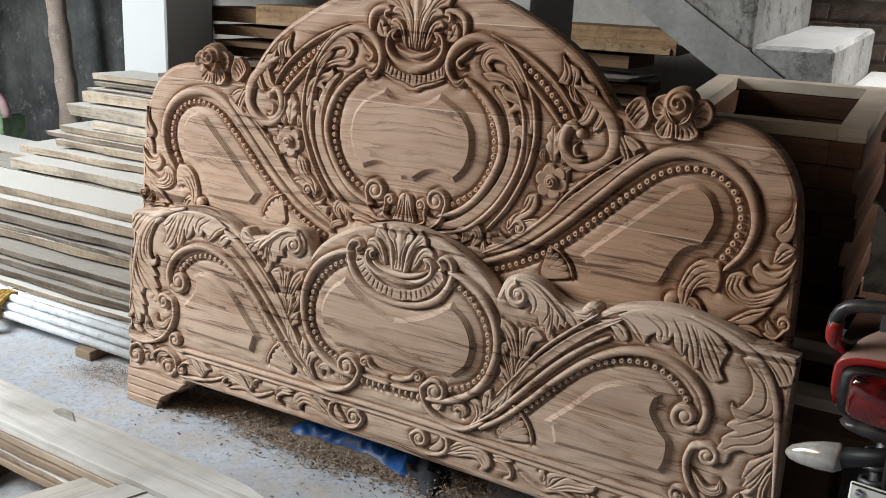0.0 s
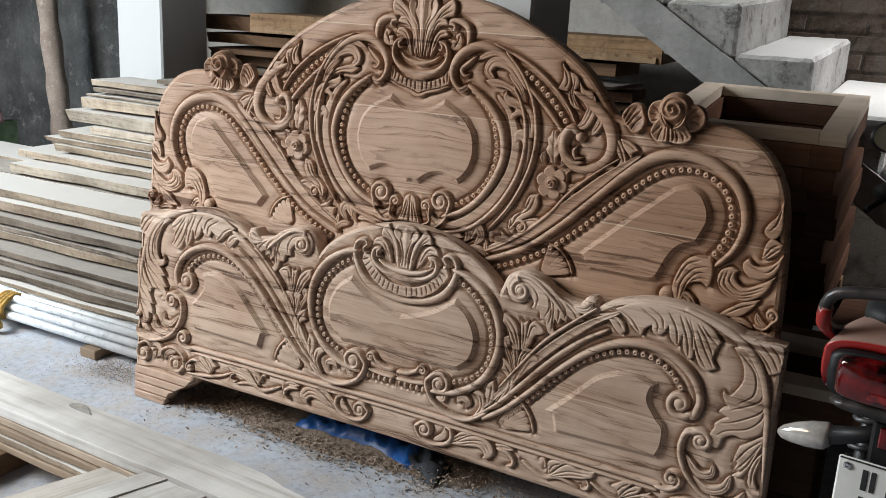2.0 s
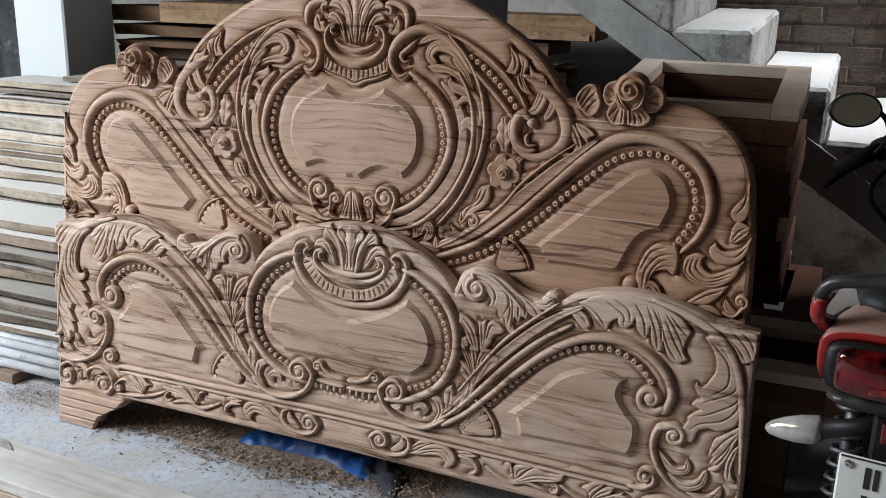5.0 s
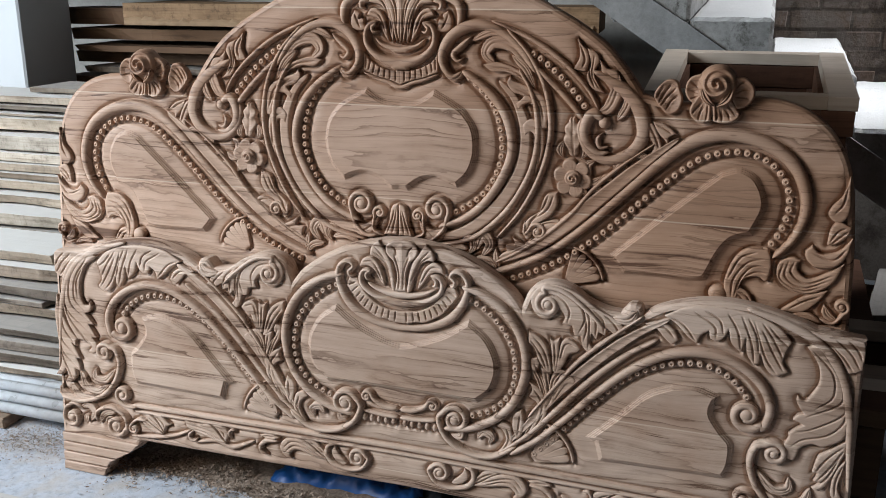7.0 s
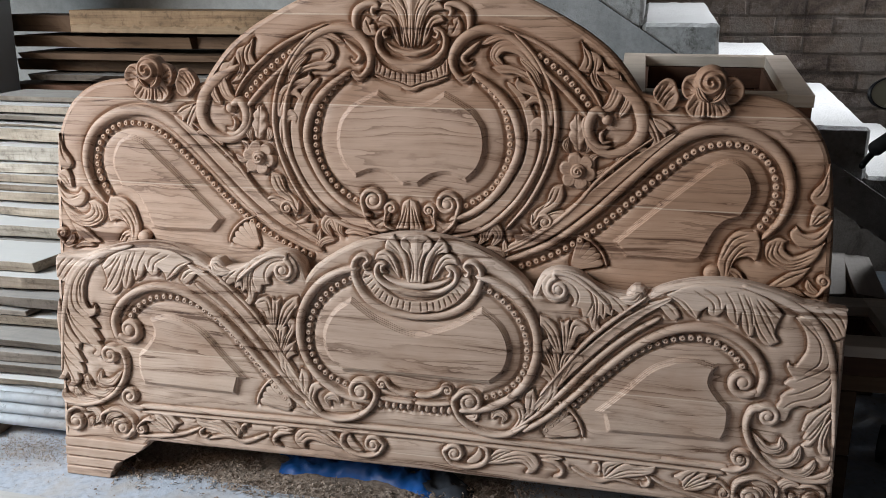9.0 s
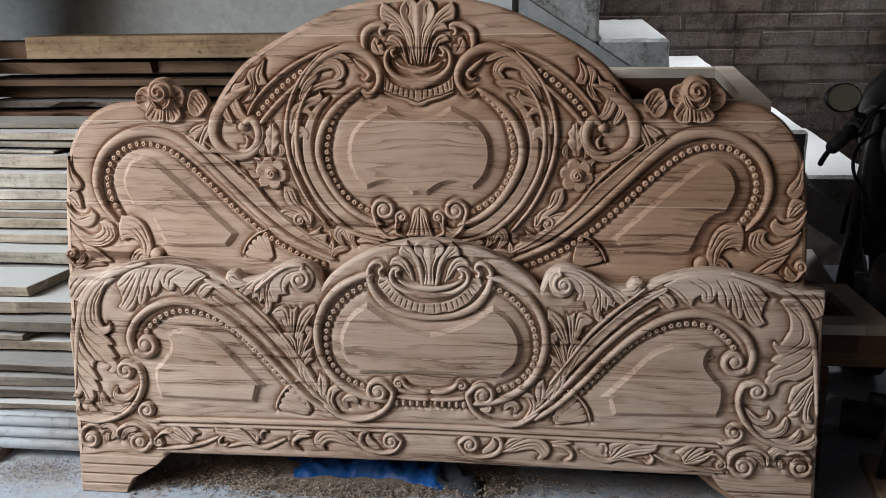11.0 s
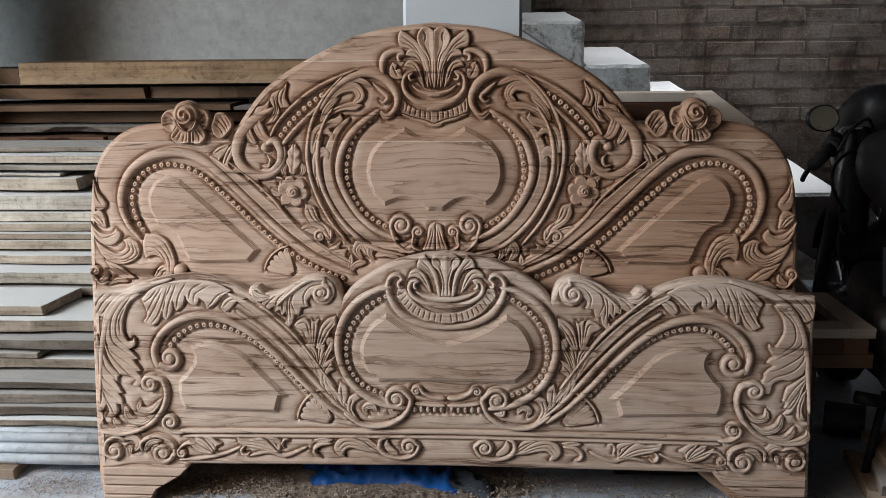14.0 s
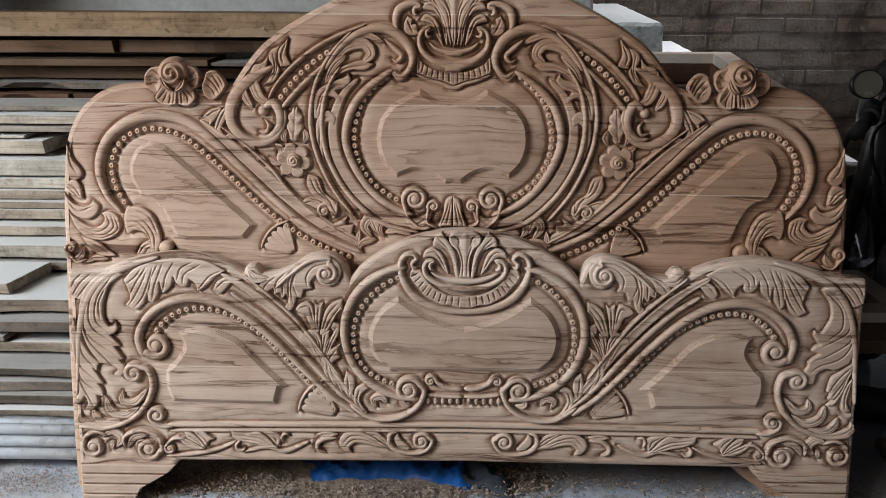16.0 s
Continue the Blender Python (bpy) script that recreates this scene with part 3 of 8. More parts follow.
# ---- timber ----
def plank_mesh(length, width, thick, seed, wany=0.0):
    """A sawn plank lying along x, with slightly uneven faces and ends; origin at its lower left front corner."""
    r = random.Random(seed)
    bm = bmesh.new()
    n = max(7, int(length / 0.07))
    secs = []
    ph = r.uniform(0, 50)
    skew = r.uniform(-0.04, 0.04)
    for i in range(n):
        x = length * i / (n - 1)
        dy, dz = 0.004 * noise.noise(Vector((x * 1.1, ph, 0))) + r.uniform(-1, 1) * 0.0012, 0.0018 * noise.noise(Vector((x * 1.6, ph, 9))) + r.uniform(-1, 1) * 0.0005 - 0.0006
        w = wany * max(0.0, 0.25 + 1.3 * noise.noise(Vector((x * 3.5, ph, 4)))) + (0.0035 * abs(noise.noise(Vector((x * 14, ph, 2)))) if wany else 0.0)
        ring = []
        for y, z in ((0.0 + w, 0.0), (width, 0.0), (width, thick), (0.0, thick)):
            e = skew * (y / max(width, 0.01)) if i in (0, n - 1) else 0.0
            ring.append(bm.verts.new((x + e, y + dy, z + (dz if z else 0.0))))
        secs.append(ring)
    for a, b in zip(secs, secs[1:]):
        for k in range(4):
            bm.faces.new((a[k], b[k], b[(k + 1) % 4], a[(k + 1) % 4]))
    bm.faces.new(secs[0]); bm.faces.new(secs[-1][::-1])
    bmesh.ops.recalc_face_normals(bm, faces=bm.faces)
    es = [e for e in bm.edges if len(e.link_faces) == 2 and e.calc_face_angle(0) > 0.8]
    bmesh.ops.bevel(bm, geom=es, offset=0.0014, segments=1, affect="EDGES")
    return bm


def plank(x, y, z, length, width, thick, mat, label, group, seed, rz=0.0, wany=0.0, ry=0.0):
    ob = part("timber_plank", plank_mesh(length, width, thick, seed, wany), mat)
    ob.matrix_world = pose(x, y, z, 0, ry, rz)
    return tagged(ob, label, "plank", group)


# near stack behind the boards: (underside, top, front, left end, right end of the front plank), from the tubes up
STACK = ((0.119, 0.146, 0.235, -2.3, 0.6), (0.146, 0.180, 0.240, -2.4, 0.62), (0.180, 0.221, 0.265, -2.2, 0.55), (0.221, 0.258, 0.275, -2.35, 0.6),
         (0.258, 0.296, 0.320, -2.25, 0.6), (0.296, 0.324, 0.330, -2.4, -0.31), (0.324, 0.367, 0.335, -2.3, 0.55), (0.367, 0.409, 0.345, -2.0, 0.6),
         (0.409, 0.447, 0.385, -2.2, -0.315), (0.447, 0.494, 0.600, -1.34, 0.6), (0.494, 0.534, 0.700, -1.42, 0.6), (0.534, 0.567, 0.740, -1.23, 0.55),
         (0.567, 0.592, 0.750, -1.31, 0.6), (0.592, 0.623, 0.760, -1.23, 0.5), (0.623, 0.661, 0.775, -1.05, 0.55), (0.661, 0.722, 0.780, -1.20, 0.6),
         (0.722, 0.768, 0.820, -1.15, -0.37), (0.768, 0.788, 0.840, -1.14, -0.435), (0.788, 0.812, 0.850, -1.11, 0.5),
         (0.812, 0.842, 0.860, -1.13, 0.5), (0.842, 0.866, 0.930, -0.82, 0.55))
for layer, (z0, z1, front, left, right) in enumerate(STACK):
    mat = GREY if z0 < 0.33 or layer in (10, 20) else LIGHT
    kind = "pale freshly sawn plank in the timber stack" if mat is LIGHT else "grey weathered plank in the timber stack"
    y, j = front, 0
    while y < (1.05 if z0 < 0.8 else 0.98):
        w = rnd.choice((0.19, 0.23, 0.26)) if j else 0.215
        plank(left + (rnd.uniform(-0.05, 0.09) if j else 0), y, z0, (right if j == 0 else 0.62 + rnd.uniform(-0.1, 0.05)) - left, w, z1 - z0 - rnd.choice((0.004, 0.007, 0.011)), mat if rnd.random() < 0.75 else (LIGHT if mat is GREY else GREY), kind, "stacked timber planks", layer * 5 + j, rnd.uniform(-0.6, 0.6), 0.02)
        y += w + rnd.uniform(0.012, 0.03)
        j += 1

# far stack of old dark timber against the back wall
zz = 0.0
k = 0
for t, x0, x1, y, w in ((0.09, -1.2, 0.9, 1.74, 0.45), (0.07, -1.15, 1.02, 1.73, 0.42), (0.11, -1.24, 0.84, 1.76, 0.4), (0.06, -1.1, 0.95, 1.74, 0.38), (0.08, -1.2, 0.8, 1.78, 0.4), (0.05, -1.05, 1.0, 1.75, 0.42),
        (0.09, -1.22, 0.86, 1.77, 0.4), (0.035, -1.1, 1.05, 1.72, 0.44), (0.055, -1.2, 0.92, 1.78, 0.38), (0.03, -1.15, 1.12, 1.74, 0.42), (0.048, -1.22, 0.98, 1.73, 0.4), (0.022, -1.1, 1.08, 1.76, 0.4),
        (0.05, -1.24, 0.9, 1.77, 0.4), (0.035, -1.05, 1.02, 1.75, 0.4), (0.06, -1.2, 0.95, 1.79, 0.38), (0.036, -1.1, 1.0, 1.73, 0.42), (0.064, -1.1, 0.88, 1.78, 0.38)):
    x0 -= 0.12 if k < 13 else 0.2
    x0, x1, y = x0 + rnd.uniform(-0.03, 0.05), x1 + rnd.uniform(-0.12, 0.1), y + rnd.uniform(-0.03, 0.05)
    cuts = [x0, x1] if k < 8 else [x0, x0 + (x1 - x0) * rnd.uniform(0.22, 0.6), x1]
    for q, (xa, xb) in enumerate(zip(cuts, cuts[1:])):
        thin = rnd.choice((0.003, 0.008, 0.014)) + (rnd.uniform(0.0, 0.3) * t if k >= 8 else 0.0)
        plank(xa, y + rnd.uniform(-0.05, 0.05) * (k >= 8), zz, xb - xa - 0.012, w - 0.07, t - thin, (DARK, DARK, BROWN, GREY, DARK)[(k + 3 * q) % 5], "old dark rough-sawn plank against the back wall", "old planks at the back wall", 300 + k + 40 * q, rnd.uniform(-1.3, 1.3), 0.06)
    zz += t + (0.012 if k % 4 == 3 else 0.0)
    if k % 4 == 3:
        for x in (-0.9, 0.1, 0.7):
            tagged(part("timber_bearer", boxed((x, 1.93, zz - 0.0125), (x + 0.05, 2.1, zz - 0.001), 0.001), DARK), "thin dark spacer lath between old planks", "bearer")
    k += 1
live = plank(-1.0, 1.72, zz + 0.001, 2.05, 0.34, 0.094, LIVE, "brown live-edge plank with pale ragged edge", "old planks at the back wall", 390, 0.4, 0.0)
plank(-1.42, 1.76, zz + 0.001, 0.40, 0.30, 0.070, DARK, "short dark plank end beside the live-edge plank", "old planks at the back wall", 391, -1.2, 0.03)
bm = bmesh.new()
rows = []
for i in range(120):
    x = 0.01 + 2.02 * i / 119
    top = 0.030 + 0.016 * noise.noise(Vector((x * 5, 0, 3))) + 0.014 * noise.noise(Vector((x * 38, 1, 3)))
    rows.append([bm.verts.new((x, y_, z_)) for y_, z_ in ((0.0, 0.001), (-0.012 - 0.006 * noise.noise(Vector((x * 25, 5, 1))), 0.003), (-0.010, top * 0.7), (0.0, top))])
for r0, r1 in zip(rows, rows[1:]):
    for q in range(3):
        bm.faces.new((r0[q], r0[q + 1], r1[q + 1], r1[q]))
bmesh.ops.recalc_face_normals(bm, faces=bm.faces)
part("sapwood_edge", bm, SAPWOOD, live, "pale orange ragged sapwood edge")

# planks lying in the foreground
FG = "planks lying on the workshop floor"
knotty = plank(-1.2, -0.4635, 0.155, 2.5, 0.137, 0.030, PALE, "pale planed plank with a dark knot, lying flat", FG, 401, -2.0)
for v in knotty.data.vertices:
    if v.co.y > 0.07:
        v.co.y -= 0.03 * min(1.0, max(0.0, (v.co.x - 2.04) / 0.12))
for i, (z0, t, dy, rz, length) in enumerate(((0.131, 0.0215, 0.003, -2.0, 1.79), (0.107, 0.0215, -0.003, -1.9, 1.75), (0.083, 0.0195, 0.004, -2.2, 1.66), (0.060, 0.0205, -0.008, -1.9, 1.67))):
    plank(-1.2 + 0.01 * i, -0.4685 + dy, z0, length, 0.145, t, (FRAMEWOOD, BARK, LIGHT, BARK)[i], "rough sawn plank stacked under the pale one", FG, 402 + i, rz, 0.003)
for x in (-0.9, -0.03, 0.33):
    tagged(part("timber_bearer", boxed((x, -0.62, 0.0), (x + 0.14, -0.33, 0.0595), 0.003), DARK), "dark wooden bearer under the planks", "bearer")

# ---- aluminium tubes under the timber, bundled on bearers ----
pipes = thing("tube_bundle", pose(0, 0, 0), "bundle of bright bare aluminium tubes tied with yellow strap", "metal tubes")
for row in range(3):
    for c in range(7 - row):
        bm = bmesh.new()
        y, zc = 0.165 + 0.033 * c + 0.0165 * row, 0.049 + 0.026 * row
        tube(bm, [(-2.35 + rnd.uniform(-0.04, 0.04), y, zc), (-1.0, y, zc), (0.06 + rnd.uniform(-0.04, 0.04), y, zc)], 0.0152, 14)
        part("tube", bm, ALU, pipes, smooth=True)
bm = bmesh.new()
for q in range(4):
    x = -0.86 + 0.017 * q
    tube(bm, smooth_line([(x, 0.14, 0.04), (x, 0.145, 0.085), (x, 0.19, 0.112), (x, 0.22, 0.108), (x, 0.40, 0.07), (x, 0.38, 0.04), (x, 0.17, 0.04), (x, 0.14, 0.05)], 0.02), 0.009, 8)
tube(bm, smooth_line([(-0.83, 0.14, 0.06), (-0.80, 0.11, 0.045), (-0.77, 0.10, 0.03), (-0.8, 0.09, 0.02)], 0.01), 0.014, 8)
part("binding_strap", bm, STRAP, pipes, "loose yellow binding strap", smooth=True)
for x, y0 in ((-0.385, 0.127), (-1.7, 0.14)):
    tagged(part("timber_bearer", boxed((x, y0, 0.0), (x + 0.075, y0 + 0.62, 0.033), 0.003), BARK), "rough wooden bearer block on the floor", "bearer")
for x in (-1.9, -0.3, 0.4):
    tagged(part("timber_bearer", boxed((x, 0.42, 0.0), (x + 0.09, 1.1, 0.118), 0.004), GREY), "thick wooden bearer under the timber stack", "bearer")

# ---- peeled pole leaning at the low wall ----
bm = bmesh.new()
line = smooth_line([(-2.59, 1.88, 0.0), (-2.63, 1.9, 0.45), (-2.69, 1.9, 1.07), (-2.78, 1.95, 1.8), (-2.8, 2.0, 2.4)], 0.08)
tube(bm, line, [0.064 - 0.0006 * i + 0.006 * math.sin(i * 2.1) for i in range(len(line))], 14)
tagged(part("wooden_pole", bm, POLE, smooth=True), "crooked peeled tree-trunk pole leaning by the low wall", "pole")

# ---- carved boards: local x along the board, z up its face, -y towards the viewer ----
def board_root(name, cx, cy, lean, label, category):
    return thing(name, pose(cx, cy, 0, -lean, 0, 0), label, category)


AX = 0.0  # the line about which the ornament at hand is mirrored
CUTS = []  # what the chisel has outlined so far: centre lines with half widths


def flip(pts, s):
    return [(AX + s * (p[0] - AX), p[1]) for p in pts]


def cut(line, halves):
    CUTS.append((np.array([[p[0], p[1]] for p in line]), np.array(halves)))


SUNK, REL = 0.0090, 0.62  # depth of the outlining cut; height of all relief


def along(v, t):
    """A value, or a list of values spread evenly over 0..1."""
    if not isinstance(v, (list, tuple)):
        return v
    f = t * (len(v) - 1)
    i = min(int(f), len(v) - 2)
    return v[i] + (v[i + 1] - v[i]) * (f - i)


PROFILES = {
    "round": lambda j: math.sqrt(max(0.0, 1 - j * j)),
    "leaf": lambda j: max(0.0, 1 - j ** 8) ** 0.6 * (0.84 + 0.16 * j) * (1 - 0.36 * math.exp(-((j - 0.08) / 0.11) ** 2) - 0.26 * math.exp(-((j + 0.5) / 0.1) ** 2)),
    "reed": lambda j: max(0.0, 1 - j ** 6) * (0.72 + 0.28 * math.cos(3 * math.pi * j)),
    "flat": lambda j: 1 - j ** 8,
    "cove": lambda j: max(0.0, 1 - j ** 8) * (0.55 + 0.45 * j * j),
}
SECTION = {"round": 9, "leaf": 17, "reed": 15, "flat": 9, "cove": 11}


def stroke(bm, pts, w, h, prof="round", base=0.0, step=0.006):
    """A carved ridge along pts with width w and height h, each one value or spread along it; sunk edges."""
    line = smooth_line(pts, step)
    n, m = len(line), SECTION[prof]
    f = PROFILES[prof]
    rows, halves = [], []
    for i, p in enumerate(line):
        t = i / (n - 1)
        d = line[min(i + 1, n - 1)] - line[max(i - 1, 0)]
        d = d / (np.linalg.norm(d) + 1e-9)
        nx, nz = -d[1], d[0]
        cap = min(1.0, math.sqrt(max(0.02, 1 - (1 - min(1, min(t, 1 - t) * (n - 1) / 2.5)) ** 2)))
        ww, hh = along(w, t) / 2 * cap, along(h, t) * REL
        row = []
        halves.append(ww)
        for q in range(m):
            j = 2 * q / (m - 1) - 1
            row.append(bm.verts.new((p[0] + nx * ww * j, -(base + hh * f(j) * (0.35 + 0.65 * cap) if 0 < q < m - 1 else -SUNK), p[1] + nz * ww * j)))
        rows.append(row)
    cut(line, halves)
    for a, b in zip(rows, rows[1:]):
        for q in range(m - 1):
            bm.faces.new((a[q], a[q + 1], b[q + 1], b[q]))
    for row in (rows[0], rows[-1]):
        bm.faces.new(row)


def spiral(c, r0, r1, a0, turns, n=26):
    """Points from radius r0 at angle a0 (degrees) winding in to r1; turns below 0 wind clockwise."""
    out = []
    for i in range(n):
        t = i / (n - 1)
        a = radians(a0) + 2 * math.pi * turns * t
        r = r0 + (r1 - r0) * t ** 0.85
        out.append((c[0] + r * math.cos(a), c[1] + r * math.sin(a)))
    return out


def dome(bm, c, r, h, f=None, base=0.0, rings=8, sides=24):
    """A boss at c; f(rho, angle) scales the height."""
    prev = None
    cut([c], [r])
    for i in range(rings + 1):
        rho = 1 - i / rings
        z = math.sqrt(max(0.0, 1 - rho * rho))
        ring = []
        for k in range(sides if i < rings else 1):
            a = 2 * math.pi * k / sides
            s = f(rho, a) if f else 1.0
            ring.append(bm.verts.new((c[0] + r * rho * math.cos(a), -(base + REL * h * z * s if i else -SUNK), c[1] + r * rho * math.sin(a))))
        if prev:
            if len(ring) == 1:
                for k in range(sides):
                    bm.faces.new((prev[k], prev[(k + 1) % sides], ring[0]))
            else:
                for k in range(sides):
                    bm.faces.new((prev[k], prev[(k + 1) % sides], ring[(k + 1) % sides], ring[k]))
        prev = ring


def scalloped(bm, c, R, lobes_, h, turn=0.0, notch=0.16, sunk=SUNK, vein=0.22):
    """A ring of joined petals as one dished disc with a lobed rim and radial veins."""
    sides, rings = 30 * lobes_, 10
    cut([c], [R * 0.93])
    prev = None
    for i in range(rings + 1):
        rho = (i + 1.0) / (rings + 1)
        ring = []
        for k in range(sides):
            a = 2 * math.pi * k / sides
            lobe = abs(math.sin(lobes_ * (a - turn) / 2)) ** 0.5
            r = R * rho * (1 - notch * (1 - lobe) * rho)
            y = REL * h * (0.3 + 0.7 * rho ** 1.4) * (0.72 + 0.28 * lobe) * (1 - vein * abs(math.cos(2.0 * lobes_ * (a - turn))) ** 22 * (0.25 < rho < 0.9))
            if i == rings - 1:
                y *= 0.86
            ring.append(bm.verts.new((c[0] + r * math.cos(a), sunk if i == rings else -y, c[1] + r * math.sin(a))))
        if prev:
            for k in range(sides):
                bm.faces.new((prev[k], prev[(k + 1) % sides], ring[(k + 1) % sides], ring[k]))
        prev = ring


def offset_loop(loop, d):
    out, n = [], len(loop)
    for i in range(n):
        a, b, c = loop[i - 1], loop[i], loop[(i + 1) % n]
        e0, e1 = (b - a), (c - b)
        n0 = np.array((-e0[1], e0[0])) / (np.linalg.norm(e0) + 1e-9)
        n1 = np.array((-e1[1], e1[0])) / (np.linalg.norm(e1) + 1e-9)
        m = n0 + n1
        m = m / (np.linalg.norm(m) + 1e-9)
        out.append(b + m * d / max(0.5, float(m @ n0)))
    return out


def inset(loop, d):
    """Offset inwards, with the points that cross over at sharp corners drawn back to their sound neighbours."""
    pts = offset_loop(loop, d)
    A = np.array(loop)
    S = np.roll(A, -1, 0) - A
    n = len(pts)
    good = []
    for q in pts:
        t = np.clip(((q - A) * S).sum(1) / ((S * S).sum(1) + 1e-12), 0, 1)
        good.append(float(np.sqrt((((A + S * t[:, None]) - q) ** 2).sum(1)).min()) > 0.93 * d)
    for i in range(n):
        if not good[i]:
            for k in range(1, n):
                if good[(i + k) % n] or good[i - k]:
                    pts[i] = pts[(i + k) % n] if good[(i + k) % n] else pts[i - k]
                    break
    return pts


def outline(curves, step=0.008):
    """Joins curves end to end into one counter-clockwise loop with sharp corners between them."""
    loop = []
    for c in curves:
        loop += smooth_line(c, step)[:-1]
    area = sum(a[0] * b[1] - b[0] * a[1] for a, b in zip(loop, loop[1:] + loop[:1]))
    return loop if area > 0 else loop[::-1]


def stacked(loop, levels, back=None):
    """Loops set in step by step: levels of (inset, height); the last one is filled."""
    bm = bmesh.new()
    rings = []
    for d, h in levels:
        rings.append([bm.verts.new((p[0], -h, p[1])) for p in (inset(loop, d) if d else loop)])
    n = len(loop)
    for a, b in zip(rings, rings[1:]):
        for k in range(n):
            bm.faces.new((a[k], a[(k + 1) % n], b[(k + 1) % n], b[k]))
    bm.faces.new(rings[-1])
    if back is not None:
        bm.faces.new(rings[0][::-1])
    bmesh.ops.remove_doubles(bm, verts=bm.verts, dist=0.0002)
    bmesh.ops.dissolve_degenerate(bm, edges=bm.edges, dist=0.0001)
    bmesh.ops.triangulate(bm, faces=[f_ for f_ in bm.faces if len(f_.verts) > 4])
    return bm


def mirrored(curves):
    """The same curves in the other half, in reverse order, so that both halves close one loop."""
    curves = [list(c) for c in curves]
    curves[0][0] = (AX, curves[0][0][1])
    curves[-1][-1] = (AX, curves[-1][-1][1])
    return curves + [flip(c[::-1], -1) for c in curves[::-1]]


PANEL_STEPS = [(0, -0.005), (0.0005, 0.0012), (0.0034, 0.0022), (0.0039, 0.0045), (0.0068, 0.0056), (0.0073, 0.0078), (0.0102, 0.0088), (0.0107, 0.0106), (0.0118, 0.0111)]


def bead_mesh(r):
    bm = bmesh.new()
    prof = [(r, -0.002), (r * 0.97, r * 0.3), (r * 0.8, r * 0.68), (r * 0.52, r * 0.9), (r * 0.3, r * 0.86), (r * 0.18, r * 0.55)]
    rings = lathe(bm, prof, Matrix.Rotation(radians(90), 4, "X"), 10)
    bm.faces.new(rings[-1])
    for f_ in bm.faces:
        f_.smooth = True
    me = bpy.data.meshes.new("bead")
    bm.to_mesh(me)
    bm.free()
    me.materials.append(TEAK)
    return me


BEAD = bead_mesh(0.0080)


def bead_row(pts, parent, gap=0.0174):
    line = smooth_line(pts, 0.002)
    d, last = 0.0, line[0]
    spots = [line[0]]
    for a, b in zip(line, line[1:]):
        d += float(np.linalg.norm(b - a))
        if d >= gap:
            spots.append(b)
            d = 0.0
    cut(line[::3], [0.0092] * len(line[::3]))
    for p in spots:
        ob = new("bead", BEAD)
        ob.parent = parent
        ob.location = (p[0], 0.003, p[1])


def carving(name, parent, draw, label="", sides=(1, -1)):
    """One carved ornament as a part; drawn for the left half (s = 1) and mirrored (s = -1)."""
    for s in sides:
        bm = bmesh.new()
        draw(bm, s)
        bmesh.ops.recalc_face_normals(bm, faces=bm.faces)
        part(name, bm, TEAK, parent, label, smooth=True)


def simple(name, parent, pts, w, h, prof="round", base=0.0):
    carving(name, parent, lambda bm, s: stroke(bm, flip(pts, s), w, h, prof, base))


def scroll(name, parent, lead, c, r0, a0, turns, w, h, base=0.0, ball=0.5):
    """A ridge that winds into a spiral with a boss in its eye."""
    def draw(bm, s):
        sp = spiral(c, r0, r0 * 0.28, a0, turns)
        pts = list(lead) + sp
        stroke(bm, flip(pts, s), [w[0]] + [w[1]] * 2 + [w[1] * 0.75], h, "round", base)
        dome(bm, flip([c], s)[0], r0 * ball, (h if not isinstance(h, (list, tuple)) else h[-1]) * 1.15, None, base, 5, 14)
    carving(name, parent, draw)


def fan(name, parent, c, angles, length, w, h, base=0.0):
    """A quarter shell: fine rays between two arcs."""
    def draw(bm, s):
        n = 5
        for a in np.linspace(angles[0], angles[-1], n):
            pts = [(c[0] + q * length * math.cos(radians(a)), c[1] + q * length * math.sin(radians(a))) for q in (0.12, 0.55, 0.93)]
            step_ = radians(angles[-1] - angles[0]) / (n - 1) * length
            stroke(bm, flip(pts, s), [step_ * 0.3, step_ * 0.8, step_ * 1.25], h * 0.6, "flat", base)
        arc = [(c[0] + 0.98 * length * math.cos(radians(a)), c[1] + 0.98 * length * math.sin(radians(a))) for a in np.linspace(angles[0] - 8, angles[-1] + 8, 6)]
        stroke(bm, flip(arc, s), w * 0.7, h, "round", base)
    carving(name, parent, draw)


